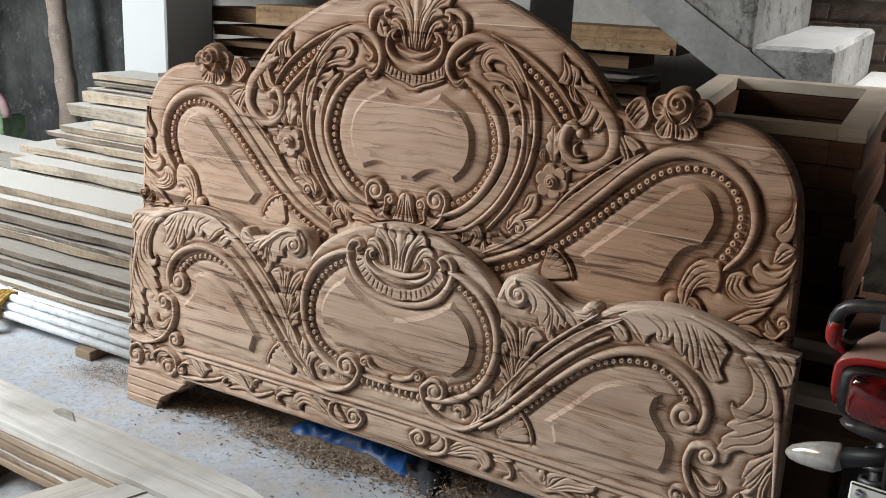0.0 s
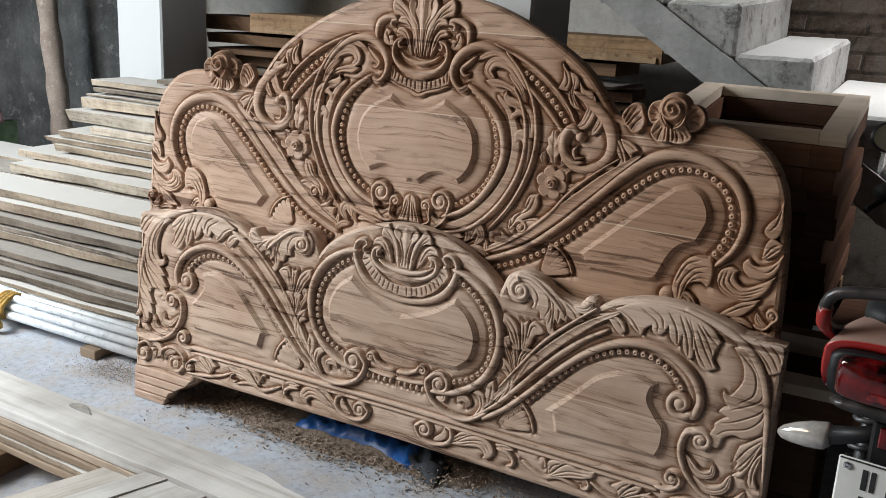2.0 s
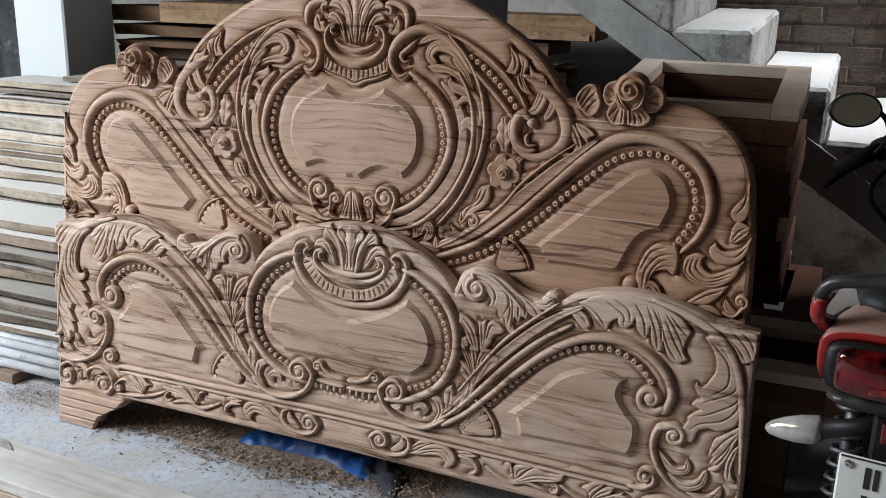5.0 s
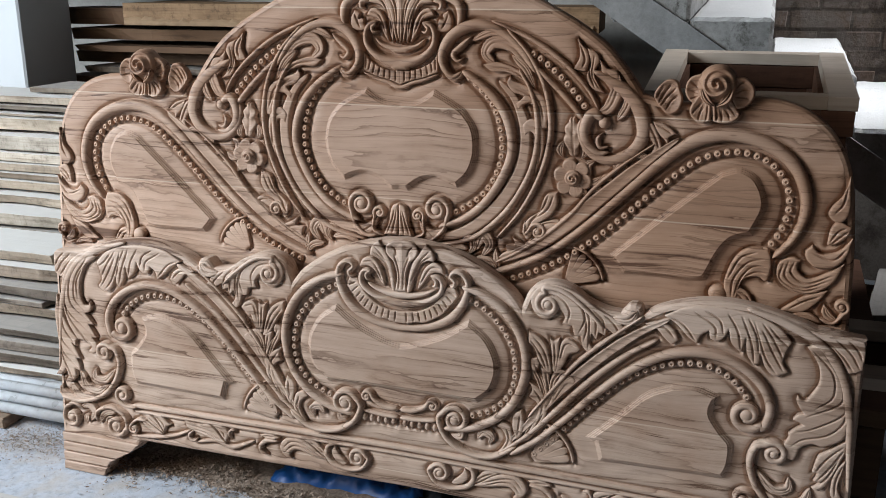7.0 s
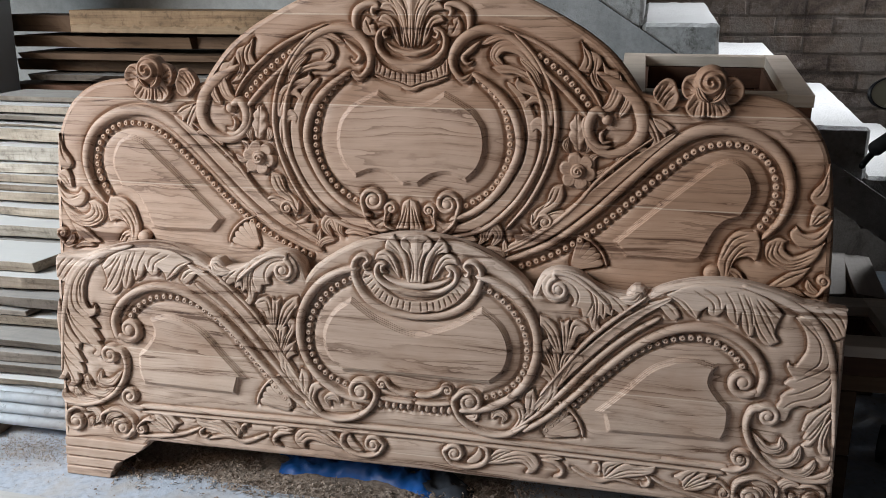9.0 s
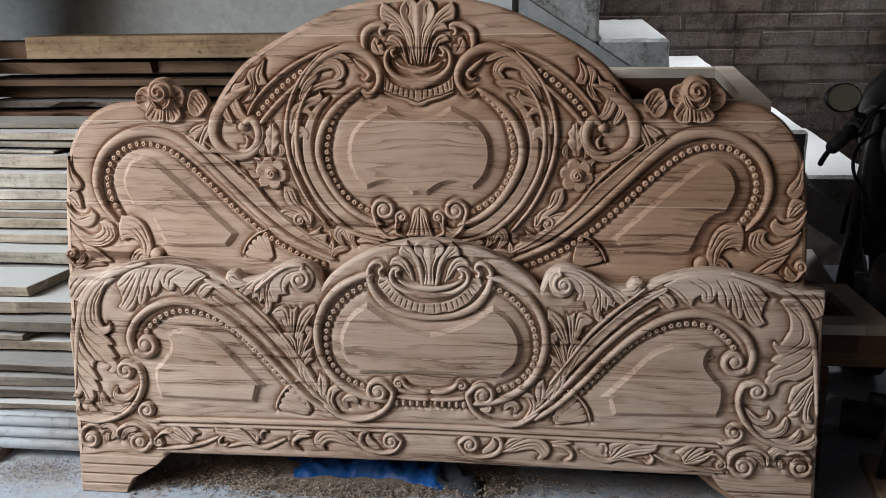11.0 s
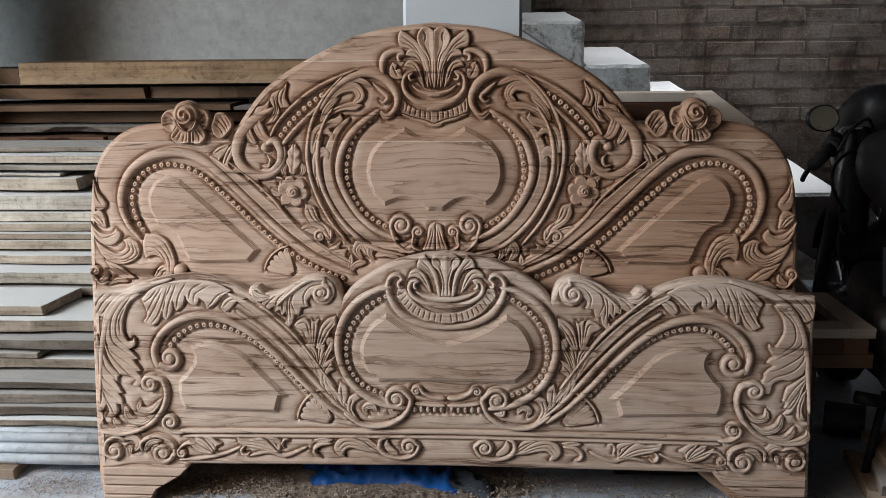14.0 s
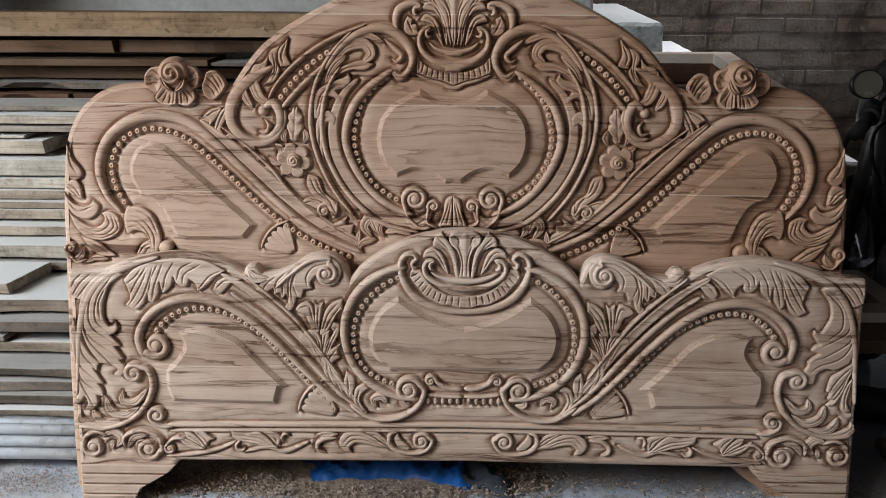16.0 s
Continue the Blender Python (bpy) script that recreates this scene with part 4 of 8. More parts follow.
def frond(bm, spine, width, n, h, side=0, fwd=0.55, notch=0.42):
    """An acanthus leaf: scalloped blade along a spine with veins running out to its lobes; side 1 or -1 keeps one half."""
    line = smooth_line(spine, 0.004)
    N, m = len(line), 17
    rows, mids, halves = [], [], []
    ts = np.linspace(-1, 1, m) if side == 0 else np.linspace(0, side, m)
    for i, p in enumerate(line):
        s = i / (N - 1)
        d = line[min(i + 1, N - 1)] - line[max(i - 1, 0)]
        d = d / (np.linalg.norm(d) + 1e-9)
        W = along(width, s)
        row = []
        for q, t in enumerate(ts):
            a = abs(float(t))
            ph = n * s - 0.45 * a
            lobe = abs(math.sin(math.pi * ph)) ** 0.6
            w = W * t * (1 - notch * (1 - lobe) * a * a)
            x = p[0] - d[1] * w + d[0] * W * fwd * a * a
            z = p[1] + d[0] * w + d[1] * W * fwd * a * a
            body = (1 - a ** 4) ** 0.5 * (0.62 + 0.38 * lobe)
            vein = 1 - 0.22 * abs(math.sin(2 * math.pi * ph)) ** 6 if a > 0.12 else 1
            rib = 1 - (0.35 * math.exp(-(a / 0.09) ** 2) if side == 0 else 0.0)
            edge = (a > 0.999) or i in (0, N - 1)
            row.append(bm.verts.new((x, SUNK if edge else -REL * h * body * vein * rib, z)))
        rows.append(row)
        mids.append((p[0] - d[1] * W * 0.4 * side, p[1] + d[0] * W * 0.4 * side))
        halves.append(W * (0.75 if side == 0 else 0.5))
    cut(mids, halves)
    for a_, b_ in zip(rows, rows[1:]):
        for q in range(m - 1):
            bm.faces.new((a_[q], a_[q + 1], b_[q + 1], b_[q]))


def comma(bm, pts, w, h):
    """A swelling tongue with a groove, blunt at its far end."""
    stroke(bm, pts, [w * 0.25, w * 0.75, w, w * 0.95, w * 0.5], [h * 0.6, h, h, h * 0.85], "leaf")


def commas(name, parent, items, h, label="", sides=(1, -1)):
    for p, w in items:
        carving(name, parent, lambda bm, s: comma(bm, flip(p, s), w, h), label, sides)


def rim_loop(rim, s):
    """A closed counter-clockwise outline through a few points; those with a third value are sharp corners."""
    pts, corner = flip(rim, s), [len(p) > 2 for p in rim]
    pts.append(pts[0]); corner.append(True)
    curves, run = [], [pts[0]]
    for p, c in zip(pts[1:], corner[1:]):
        run.append(p)
        if c:
            curves.append(run)
            run = [p]
    return np.array(outline(curves, 0.003))


def inside_loop(loop, xs, zs):
    A, B = loop, np.roll(loop, -1, 0)
    inside = np.zeros((len(zs), len(xs)), bool)
    for r, z in enumerate(zs):
        hit = (A[:, 1] > z) != (B[:, 1] > z)
        if hit.any():
            xc = A[hit, 0] + (z - A[hit, 1]) / (B[hit, 1] - A[hit, 1]) * (B[hit, 0] - A[hit, 0])
            inside[r] = (np.sum(xs[:, None] > xc[None, :], 1) % 2) == 1
    return inside


def relief(name, parent, rim, h, grooves=(), groove=(0.0016, 0.0042), edge=0.006, cup=0.0, sides=(1, -1), label="", cell=0.0012):
    """A carved leaf: a blade with a crisp edge, rounded towards it, hollowed by cup and cut by tapering V grooves."""
    for s in sides:
        loop = rim_loop(rim, s)
        A, seg = loop, np.roll(loop, -1, 0) - loop
        lo, hi = loop.min(0) - cell, loop.max(0) + cell
        xs, zs = np.arange(lo[0], hi[0] + cell, cell), np.arange(lo[1], hi[1] + cell, cell)
        inside = inside_loop(loop, xs, zs)
        cells = inside[:-1, :-1] | inside[1:, :-1] | inside[:-1, 1:] | inside[1:, 1:]
        used = np.zeros(inside.shape, bool)
        for dj in (0, 1):
            for di in (0, 1):
                used[dj:len(zs) - 1 + dj, di:len(xs) - 1 + di] |= cells
        idx = np.full(inside.shape, -1)
        idx[used] = np.arange(used.sum())
        gx, gz = np.meshgrid(xs, zs)
        Q = np.stack([gx[used], gz[used]], 1)
        t = np.clip(((Q[:, None] - A[None]) * seg[None]).sum(2) / ((seg * seg).sum(1) + 1e-12), 0, 1)
        near = A[None] + seg[None] * t[:, :, None]
        d2 = ((near - Q[:, None]) ** 2).sum(2)
        k = d2.argmin(1)
        D = np.sqrt(d2[np.arange(len(Q)), k])
        out = ~inside[used]
        q = np.clip(D / edge, 0, 1)
        Y = 0.8 * REL * h * (0.5 + 0.5 * np.sqrt(1 - (1 - q) ** 2)) * (1 - cup * np.clip((D - 0.003) / 0.012, 0, 1))
        for g in grooves:
            line = np.array(smooth_line(flip(g, s), 0.0015))
            u = np.linspace(0, 1, len(line))
            e2 = ((Q[:, None] - line[None]) ** 2).sum(2)
            m = e2.argmin(1)
            Y = Y - groove[1] * np.minimum(1, np.minimum(5 * u[m], 4 * (1 - u[m])) + 0.15) * np.exp(-e2[np.arange(len(Q)), m] / groove[0] ** 2)
        near = near[np.arange(len(Q)), k]
        Q[out] = near[out]
        Y[out] = -SUNK
        cut(Q[~out][::3], D[~out][::3])
        jj, ii = np.nonzero(cells)
        me = bpy.data.meshes.new(name)
        me.from_pydata(np.stack([Q[:, 0], -Y, Q[:, 1]], 1).tolist(), [], np.stack([idx[jj, ii], idx[jj, ii + 1], idx[jj + 1, ii + 1], idx[jj + 1, ii]], 1).tolist())
        me.polygons.foreach_set("use_smooth", np.ones(len(jj), bool))
        me.materials.append(TEAK)
        ob = new(name, me)
        ob.parent = parent
        if label:
            ob["label"] = label


def ring_levels(bm, loop, levels):
    rings = [[bm.verts.new((p[0], -h, p[1])) for p in (offset_loop(loop, d) if d else loop)] for d, h in levels]
    n = len(loop)
    for a, b in zip(rings, rings[1:]):
        for k in range(n):
            bm.faces.new((a[k], a[(k + 1) % n], b[(k + 1) % n], b[k]))
    bm.faces.new(rings[0][::-1])


def carved_face(loop, cell=0.0024, depth=0.0080):
    """The board's front as a fine sheet, chiselled down round every ornament; its rim lies on loop."""
    L = np.array(loop)
    x0, z0 = L.min(0) - cell
    nx, nz = [int(v) + 2 for v in (L.max(0) + cell - (x0, z0)) / cell]
    xs, zs = x0 + cell * np.arange(nx), z0 + cell * np.arange(nz)
    A, B = L, np.roll(L, -1, 0)
    inside = inside_loop(L, xs, zs)
    D = np.full((nz, nx), 1.0)
    for line, halves in CUTS:
        for p, hw in zip(line, halves):
            R = hw + 0.03
            i0, i1 = max(0, int((p[0] - R - x0) / cell)), min(nx, int((p[0] + R - x0) / cell) + 2)
            j0, j1 = max(0, int((p[1] - R - z0) / cell)), min(nz, int((p[1] + R - z0) / cell) + 2)
            if i0 >= i1 or j0 >= j1:
                continue
            d = np.sqrt((xs[None, i0:i1] - p[0]) ** 2 + (zs[j0:j1, None] - p[1]) ** 2) - hw
            D[j0:j1, i0:i1] = np.minimum(D[j0:j1, i0:i1], d)
    Dc = np.maximum(D, 0)
    Y = depth * 0.6 * np.exp(-(Dc / 0.0046) ** 4) + depth * 0.4 * np.exp(-(Dc / 0.012) ** 2)
    gx, gz = np.meshgrid(xs, zs)
    Y = Y + 0.0007 * np.sin(gx * 61 + 3 * np.sin(gz * 40)) * np.sin(gz * 83)
    cells = inside[:-1, :-1] | inside[1:, :-1] | inside[:-1, 1:] | inside[1:, 1:]
    used = np.zeros((nz, nx), bool)
    for dj in (0, 1):
        for di in (0, 1):
            used[dj:nz - 1 + dj, di:nx - 1 + di] |= cells
    idx = np.full((nz, nx), -1)
    idx[used] = np.arange(used.sum())
    P = np.stack([gx[used], Y[used], gz[used]], 1)
    out = ~inside[used]
    Q = P[out][:, [0, 2]]
    seg = B - A
    for k in range(len(Q)):
        t = np.clip(((Q[k] - A) * seg).sum(1) / ((seg * seg).sum(1) + 1e-12), 0, 1)
        near = A + seg * t[:, None]
        Q[k] = near[np.argmin(((near - Q[k]) ** 2).sum(1))]
    P[out, 0], P[out, 2] = Q[:, 0], Q[:, 1]
    P[out, 1] = np.minimum(P[out, 1], 0.004)
    jj, ii = np.nonzero(cells)
    F_ = np.stack([idx[jj, ii], idx[jj, ii + 1], idx[jj + 1, ii + 1], idx[jj + 1, ii]], 1)
    me = bpy.data.meshes.new("carved_face")
    me.from_pydata(P.tolist(), [], F_.tolist())
    me.polygons.foreach_set("use_smooth", np.ones(len(F_), bool))
    me.materials.append(TEAK)
    return me


def finish_board(parent, curves, levels):
    """The slab with its rounded rim, and its carved front, once all ornaments are drawn."""
    loop = outline(curves)
    bm = bmesh.new()
    ring_levels(bm, loop, levels)
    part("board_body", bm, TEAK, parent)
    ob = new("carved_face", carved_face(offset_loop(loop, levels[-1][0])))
    ob.parent = parent
    CUTS.clear()


# ---------------- headboard ----------------
head = board_root("headboard", 0.911, 0.084, 3.3, "large carved bare teak headboard with roses and scrollwork", "headboard")
# medallion
AX = -0.007
part("raised_panel", stacked(outline(mirrored([[(-0.005, 0.975), (-0.048, 0.982), (-0.084, 1.004)], [(-0.084, 1.004), (-0.121, 0.985), (-0.153, 0.965)], [(-0.153, 0.965), (-0.178, 0.929), (-0.185, 0.878), (-0.171, 0.831), (-0.139, 0.797)],
     [(-0.139, 0.797), (-0.097, 0.813), (-0.06, 0.807), (-0.026, 0.783)], [(-0.026, 0.783), (-0.007, 0.786)]])), PANEL_STEPS), TEAK, head)
simple("rolled_moulding", head, [(-0.099, 0.709), (-0.158, 0.733), (-0.205, 0.774), (-0.239, 0.828), (-0.256, 0.878), (-0.253, 0.922), (-0.236, 0.965), (-0.204, 1.003), (-0.167, 1.031), (-0.145, 1.044)], [0.012, 0.020, 0.022, 0.022, 0.022, 0.014], 0.018)
simple("flat_band", head, [(-0.062, 0.682), (-0.151, 0.7), (-0.225, 0.759), (-0.271, 0.83), (-0.285, 0.889), (-0.281, 0.941), (-0.259, 0.991), (-0.225, 1.026)], [0.014, 0.028, 0.032, 0.03, 0.026, 0.01], 0.007, "flat")
simple("thin_moulding", head, [(-0.084, 0.667), (-0.174, 0.69), (-0.247, 0.753), (-0.293, 0.83), (-0.31, 0.897), (-0.307, 0.963), (-0.291, 1.013), (-0.266, 1.052)], [0.006, 0.014, 0.015, 0.015, 0.014, 0.008], 0.016)
simple("thin_moulding", head, [(-0.231, 0.696), (-0.284, 0.764), (-0.322, 0.845), (-0.337, 0.919), (-0.331, 0.984), (-0.314, 1.035), (-0.283, 1.085), (-0.237, 1.132)], [0.006, 0.011, 0.013, 0.013, 0.012, 0.008], 0.015)
simple("thin_moulding", head, [(-0.205, 1.146), (-0.26, 1.125), (-0.319, 1.095), (-0.372, 1.055), (-0.411, 1.014), (-0.433, 0.978)], [0.006, 0.011, 0.012, 0.011, 0.008], 0.014)
simple("thin_moulding", head, [(-0.295, 1.061), (-0.336, 1.026), (-0.374, 0.989), (-0.405, 0.954)], [0.010, 0.014, 0.014, 0.012], 0.014)
for s in (1, -1):
    bead_row(flip([(-0.161, 1.03), (-0.189, 1.006), (-0.215, 0.974), (-0.229, 0.936), (-0.236, 0.895), (-0.233, 0.857), (-0.219, 0.819), (-0.196, 0.786), (-0.165, 0.761), (-0.137, 0.745)], s), head)
    bead_row(flip([(-0.295, 1.082), (-0.323, 1.064), (-0.355, 1.037), (-0.386, 1.005), (-0.414, 0.969)], s), head)
# great volutes at the foot of the arch
def great_volute(bm, s):
    stroke(bm, flip([(-0.417, 1.053), (-0.474, 1.021), (-0.512, 0.981), (-0.523, 0.931), (-0.501, 0.893), (-0.456, 0.876), (-0.417, 0.892), (-0.396, 0.931), (-0.399, 0.958)], s), [0.010, 0.030, 0.034, 0.028, 0.022, 0.017, 0.010], 0.014)
    stroke(bm, flip([(-0.447, 0.954), (-0.423, 0.969), (-0.407, 0.945), (-0.41, 0.913), (-0.435, 0.89), (-0.459, 0.893)], s), [0.016, 0.026, 0.024, 0.018, 0.008], [0.020, 0.022, 0.016, 0.010])
    dome(bm, flip([(-0.446, 0.951)], s)[0], 0.013, 0.022, None, 0.0, 6, 16)
    stroke(bm, flip([(-0.444, 0.931), (-0.434, 0.919), (-0.44, 0.901), (-0.458, 0.904)], s), [0.006, 0.012, 0.010, 0.005], 0.013)


carving("volute", head, great_volute)
commas("feather_leaf", head, [([(-0.467, 1.05), (-0.466, 1.013), (-0.452, 0.98), (-0.432, 0.972)], 0.0286), ([(-0.489, 1.021), (-0.488, 0.986), (-0.471, 0.957)], 0.0198)], 0.011)
relief("feather_leaf", head, [(-0.383, 1.117, 1), (-0.393, 1.103), (-0.405, 1.091), (-0.409, 1.071), (-0.403, 1.05, 1), (-0.387, 1.052), (-0.378, 1.055, 1), (-0.389, 1.081)], 0.01, [[(-0.396, 1.058), (-0.4, 1.076), (-0.388, 1.105)]])
relief("feather_leaf", head, [(-0.403, 1.097, 1), (-0.423, 1.088), (-0.43, 1.071), (-0.421, 1.049), (-0.43, 1.025), (-0.446, 1.008, 1), (-0.418, 1.017), (-0.405, 1.041), (-0.412, 1.066)], 0.011, [[(-0.432, 1.018), (-0.416, 1.044), (-0.419, 1.081)], [(-0.423, 1.02), (-0.411, 1.047), (-0.414, 1.077)]])
relief("feather_leaf", head, [(-0.429, 1.077, 1), (-0.445, 1.059), (-0.465, 1.053), (-0.47, 1.03), (-0.465, 1.001), (-0.448, 0.973, 1), (-0.445, 0.986), (-0.454, 1.012), (-0.438, 1.037)], 0.01, [[(-0.452, 0.986), (-0.462, 1.023), (-0.445, 1.05)]])
relief("sprig_leaf", head, [(-0.588, 0.936, 1), (-0.567, 0.953), (-0.54, 0.959, 1), (-0.55, 0.939), (-0.566, 0.921), (-0.576, 0.906, 1), (-0.573, 0.927)], 0.01, [[(-0.579, 0.936), (-0.563, 0.946), (-0.546, 0.953)]])
relief("sprig_leaf", head, [(-0.564, 0.903, 1), (-0.556, 0.927), (-0.542, 0.952), (-0.528, 0.959, 1), (-0.532, 0.933), (-0.545, 0.909), (-0.537, 0.891, 1), (-0.552, 0.894)], 0.01, [[(-0.556, 0.906), (-0.546, 0.93), (-0.534, 0.95)]])
commas("corner_leaf", head, [([(-0.541, 0.875), (-0.528, 0.89), (-0.506, 0.887)], 0.0150), ([(-0.499, 0.863), (-0.48, 0.875), (-0.469, 0.857)], 0.0150), ([(-0.523, 0.842), (-0.5, 0.848), (-0.488, 0.833)], 0.0137), ([(-0.47, 0.83), (-0.458, 0.842), (-0.44, 0.83)], 0.0150), ([(-0.456, 0.808), (-0.438, 0.818), (-0.426, 0.806)], 0.0137)], 0.009)
# hooked scrolls over the medallion
def hook(bm, s):
    stroke(bm, flip([(-0.302, 1.044), (-0.265, 1.095), (-0.216, 1.129), (-0.165, 1.137), (-0.124, 1.117), (-0.102, 1.082), (-0.105, 1.051), (-0.126, 1.031), (-0.146, 1.043)], s), [0.010, 0.016, 0.020, 0.022, 0.026, 0.026, 0.018, 0.010], [0.012, 0.015, 0.018, 0.020, 0.022, 0.018])
    stroke(bm, flip([(-0.165, 1.114), (-0.142, 1.094), (-0.125, 1.077), (-0.137, 1.063), (-0.148, 1.071)], s), [0.006, 0.014, 0.014, 0.007], 0.016)
    stroke(bm, flip([(-0.152, 1.046), (-0.132, 1.025), (-0.108, 1.034)], s), [0.006, 0.014, 0.006], 0.013)


carving("hook_scroll", head, hook)
commas("curled_leaf", head, [([(-0.29, 1.052), (-0.253, 1.095), (-0.212, 1.103), (-0.195, 1.08), (-0.216, 1.06)], 0.0288), ([(-0.253, 1.112), (-0.209, 1.123), (-0.165, 1.106)], 0.0168), ([(-0.302, 1.013), (-0.281, 1.052), (-0.251, 1.078)], 0.0168)], 0.011)
relief("acanthus_leaf", head, [(-0.329, 0.935, 1), (-0.329, 0.977), (-0.314, 1.003), (-0.282, 1.019), (-0.256, 1.028), (-0.249, 1.039, 1), (-0.242, 1.022), (-0.255, 1.004), (-0.277, 0.997), (-0.262, 0.982, 1), (-0.268, 0.969, 1), (-0.289, 0.983), (-0.309, 0.969), (-0.317, 0.935)], 0.011, [[(-0.323, 0.949), (-0.308, 0.991), (-0.267, 1.015)], [(-0.318, 0.963), (-0.294, 0.997), (-0.26, 1.013)], [(-0.315, 0.956), (-0.298, 0.983), (-0.274, 0.978)]])
relief("acanthus_leaf", head, [(-0.283, 0.916, 1), (-0.278, 0.937), (-0.294, 0.952), (-0.314, 0.944), (-0.325, 0.919), (-0.323, 0.882), (-0.307, 0.834, 1), (-0.311, 0.874), (-0.309, 0.901), (-0.298, 0.925)], 0.012, [[(-0.29, 0.938), (-0.311, 0.929), (-0.317, 0.889), (-0.314, 0.855)]])
relief("acanthus_leaf", head, [(-0.303, 1.012, 1), (-0.287, 1.035), (-0.254, 1.055), (-0.218, 1.064), (-0.189, 1.058, 1), (-0.21, 1.044), (-0.24, 1.044), (-0.27, 1.032)], 0.009, [[(-0.294, 1.021), (-0.254, 1.047), (-0.207, 1.054)]])
# crowning palmette over a fluted basket
relief("heart_petal", head, [(-0.007, 1.093, 1), (-0.016, 1.129), (-0.023, 1.172), (-0.043, 1.2), (-0.05, 1.226), (-0.038, 1.248), (-0.021, 1.252), (-0.005, 1.24, 1), (-0.004, 1.186)], 0.02, [[(-0.013, 1.122), (-0.017, 1.172), (-0.031, 1.207)], [(-0.034, 1.24), (-0.028, 1.229), (-0.03, 1.212)]], cup=0.45, edge=0.006)
relief("wing_petal", head, [(-0.09, 1.245, 1), (-0.064, 1.228), (-0.039, 1.203), (-0.02, 1.165), (-0.012, 1.095, 1), (-0.02, 1.115), (-0.032, 1.161), (-0.055, 1.189), (-0.078, 1.199), (-0.094, 1.204), (-0.098, 1.226)], 0.017, [[(-0.086, 1.228), (-0.052, 1.198), (-0.025, 1.141)], [(-0.091, 1.215), (-0.062, 1.201), (-0.032, 1.164)]])
relief("frond", head, [(-0.081, 1.181, 1), (-0.071, 1.195), (-0.052, 1.196), (-0.034, 1.179), (-0.023, 1.144), (-0.021, 1.095, 1), (-0.029, 1.115), (-0.036, 1.155), (-0.052, 1.175), (-0.066, 1.178)], 0.015, [[(-0.072, 1.187), (-0.049, 1.184), (-0.03, 1.144), (-0.025, 1.108)]])
relief("frond", head, [(-0.084, 1.154, 1), (-0.074, 1.168), (-0.055, 1.165), (-0.039, 1.141), (-0.031, 1.098, 1), (-0.044, 1.115), (-0.055, 1.144), (-0.07, 1.151)], 0.014, [[(-0.075, 1.161), (-0.055, 1.154), (-0.039, 1.118)]])
simple("side_scroll", head, [(-0.089, 1.167), (-0.097, 1.171), (-0.096, 1.182), (-0.084, 1.185), (-0.091, 1.192), (-0.113, 1.19), (-0.134, 1.176), (-0.139, 1.15), (-0.133, 1.13)], [0.008, 0.012, 0.013, 0.014, 0.018, 0.02, 0.02, 0.016, 0.008], 0.015)
relief("trefoil_leaf", head, [(-0.112, 1.165, 1), (-0.1, 1.157), (-0.105, 1.145, 1), (-0.092, 1.147), (-0.09, 1.134, 1), (-0.082, 1.125, 1), (-0.102, 1.121), (-0.118, 1.128), (-0.121, 1.147)], 0.01, [[(-0.112, 1.156), (-0.106, 1.141), (-0.099, 1.128)]])
simple("basket_lip", head, [(-0.055, 1.122), (-0.066, 1.119), (-0.07, 1.13), (-0.06, 1.138), (-0.076, 1.135), (-0.085, 1.115), (-0.079, 1.089), (-0.05, 1.065), (-0.005, 1.054), (0.017, 1.056)], [0.008, 0.012, 0.013, 0.014, 0.016, 0.018, 0.022, 0.028, 0.034], [0.022, 0.022, 0.022, 0.02, 0.018])
simple("basket_lip", head, [(-0.064, 1.107), (-0.044, 1.092), (-0.005, 1.083), (0.017, 1.085)], [0.006, 0.012, 0.016], 0.014)
relief("fluted_band", head, [(-0.091, 1.078, 1), (-0.074, 1.058), (-0.04, 1.043), (-0.005, 1.04, 1), (-0.005, 1.01, 1), (-0.033, 1.02), (-0.062, 1.027), (-0.092, 1.039, 1)], 0.01, [[(-0.085, 1.069), (-0.087, 1.043)], [(-0.075, 1.061), (-0.08, 1.039)], [(-0.065, 1.053), (-0.07, 1.032)], [(-0.053, 1.049), (-0.057, 1.029)], [(-0.042, 1.044), (-0.043, 1.024)], [(-0.03, 1.042), (-0.03, 1.021)], [(-0.017, 1.04), (-0.017, 1.017)]], groove=(0.0015, 0.0042), edge=0.004)
simple("thin_moulding", head, [(-0.093, 1.035), (-0.062, 1.023), (-0.033, 1.015), (-0.005, 1.005), (0.017, 1.011)], [0.006, 0.009, 0.009, 0.009], 0.009)
# paired volutes and palmette under the medallion
scroll("volute", head, [(-0.057, 0.679), (-0.084, 0.679), (-0.111, 0.704)], (-0.095, 0.748), 0.030, 215, -1.55, (0.010, 0.014), 0.019)
scroll("volute", head, [(-0.039, 0.679), (-0.066, 0.691)], (-0.052, 0.731), 0.015, 215, -1.2, (0.008, 0.010), 0.016)
relief("curled_leaf", head, [(-0.117, 0.714, 1), (-0.115, 0.69), (-0.1, 0.675), (-0.079, 0.676), (-0.06, 0.699), (-0.054, 0.722, 1), (-0.071, 0.711), (-0.089, 0.702), (-0.105, 0.705)], 0.013, [[(-0.111, 0.702), (-0.094, 0.688), (-0.071, 0.699)]])
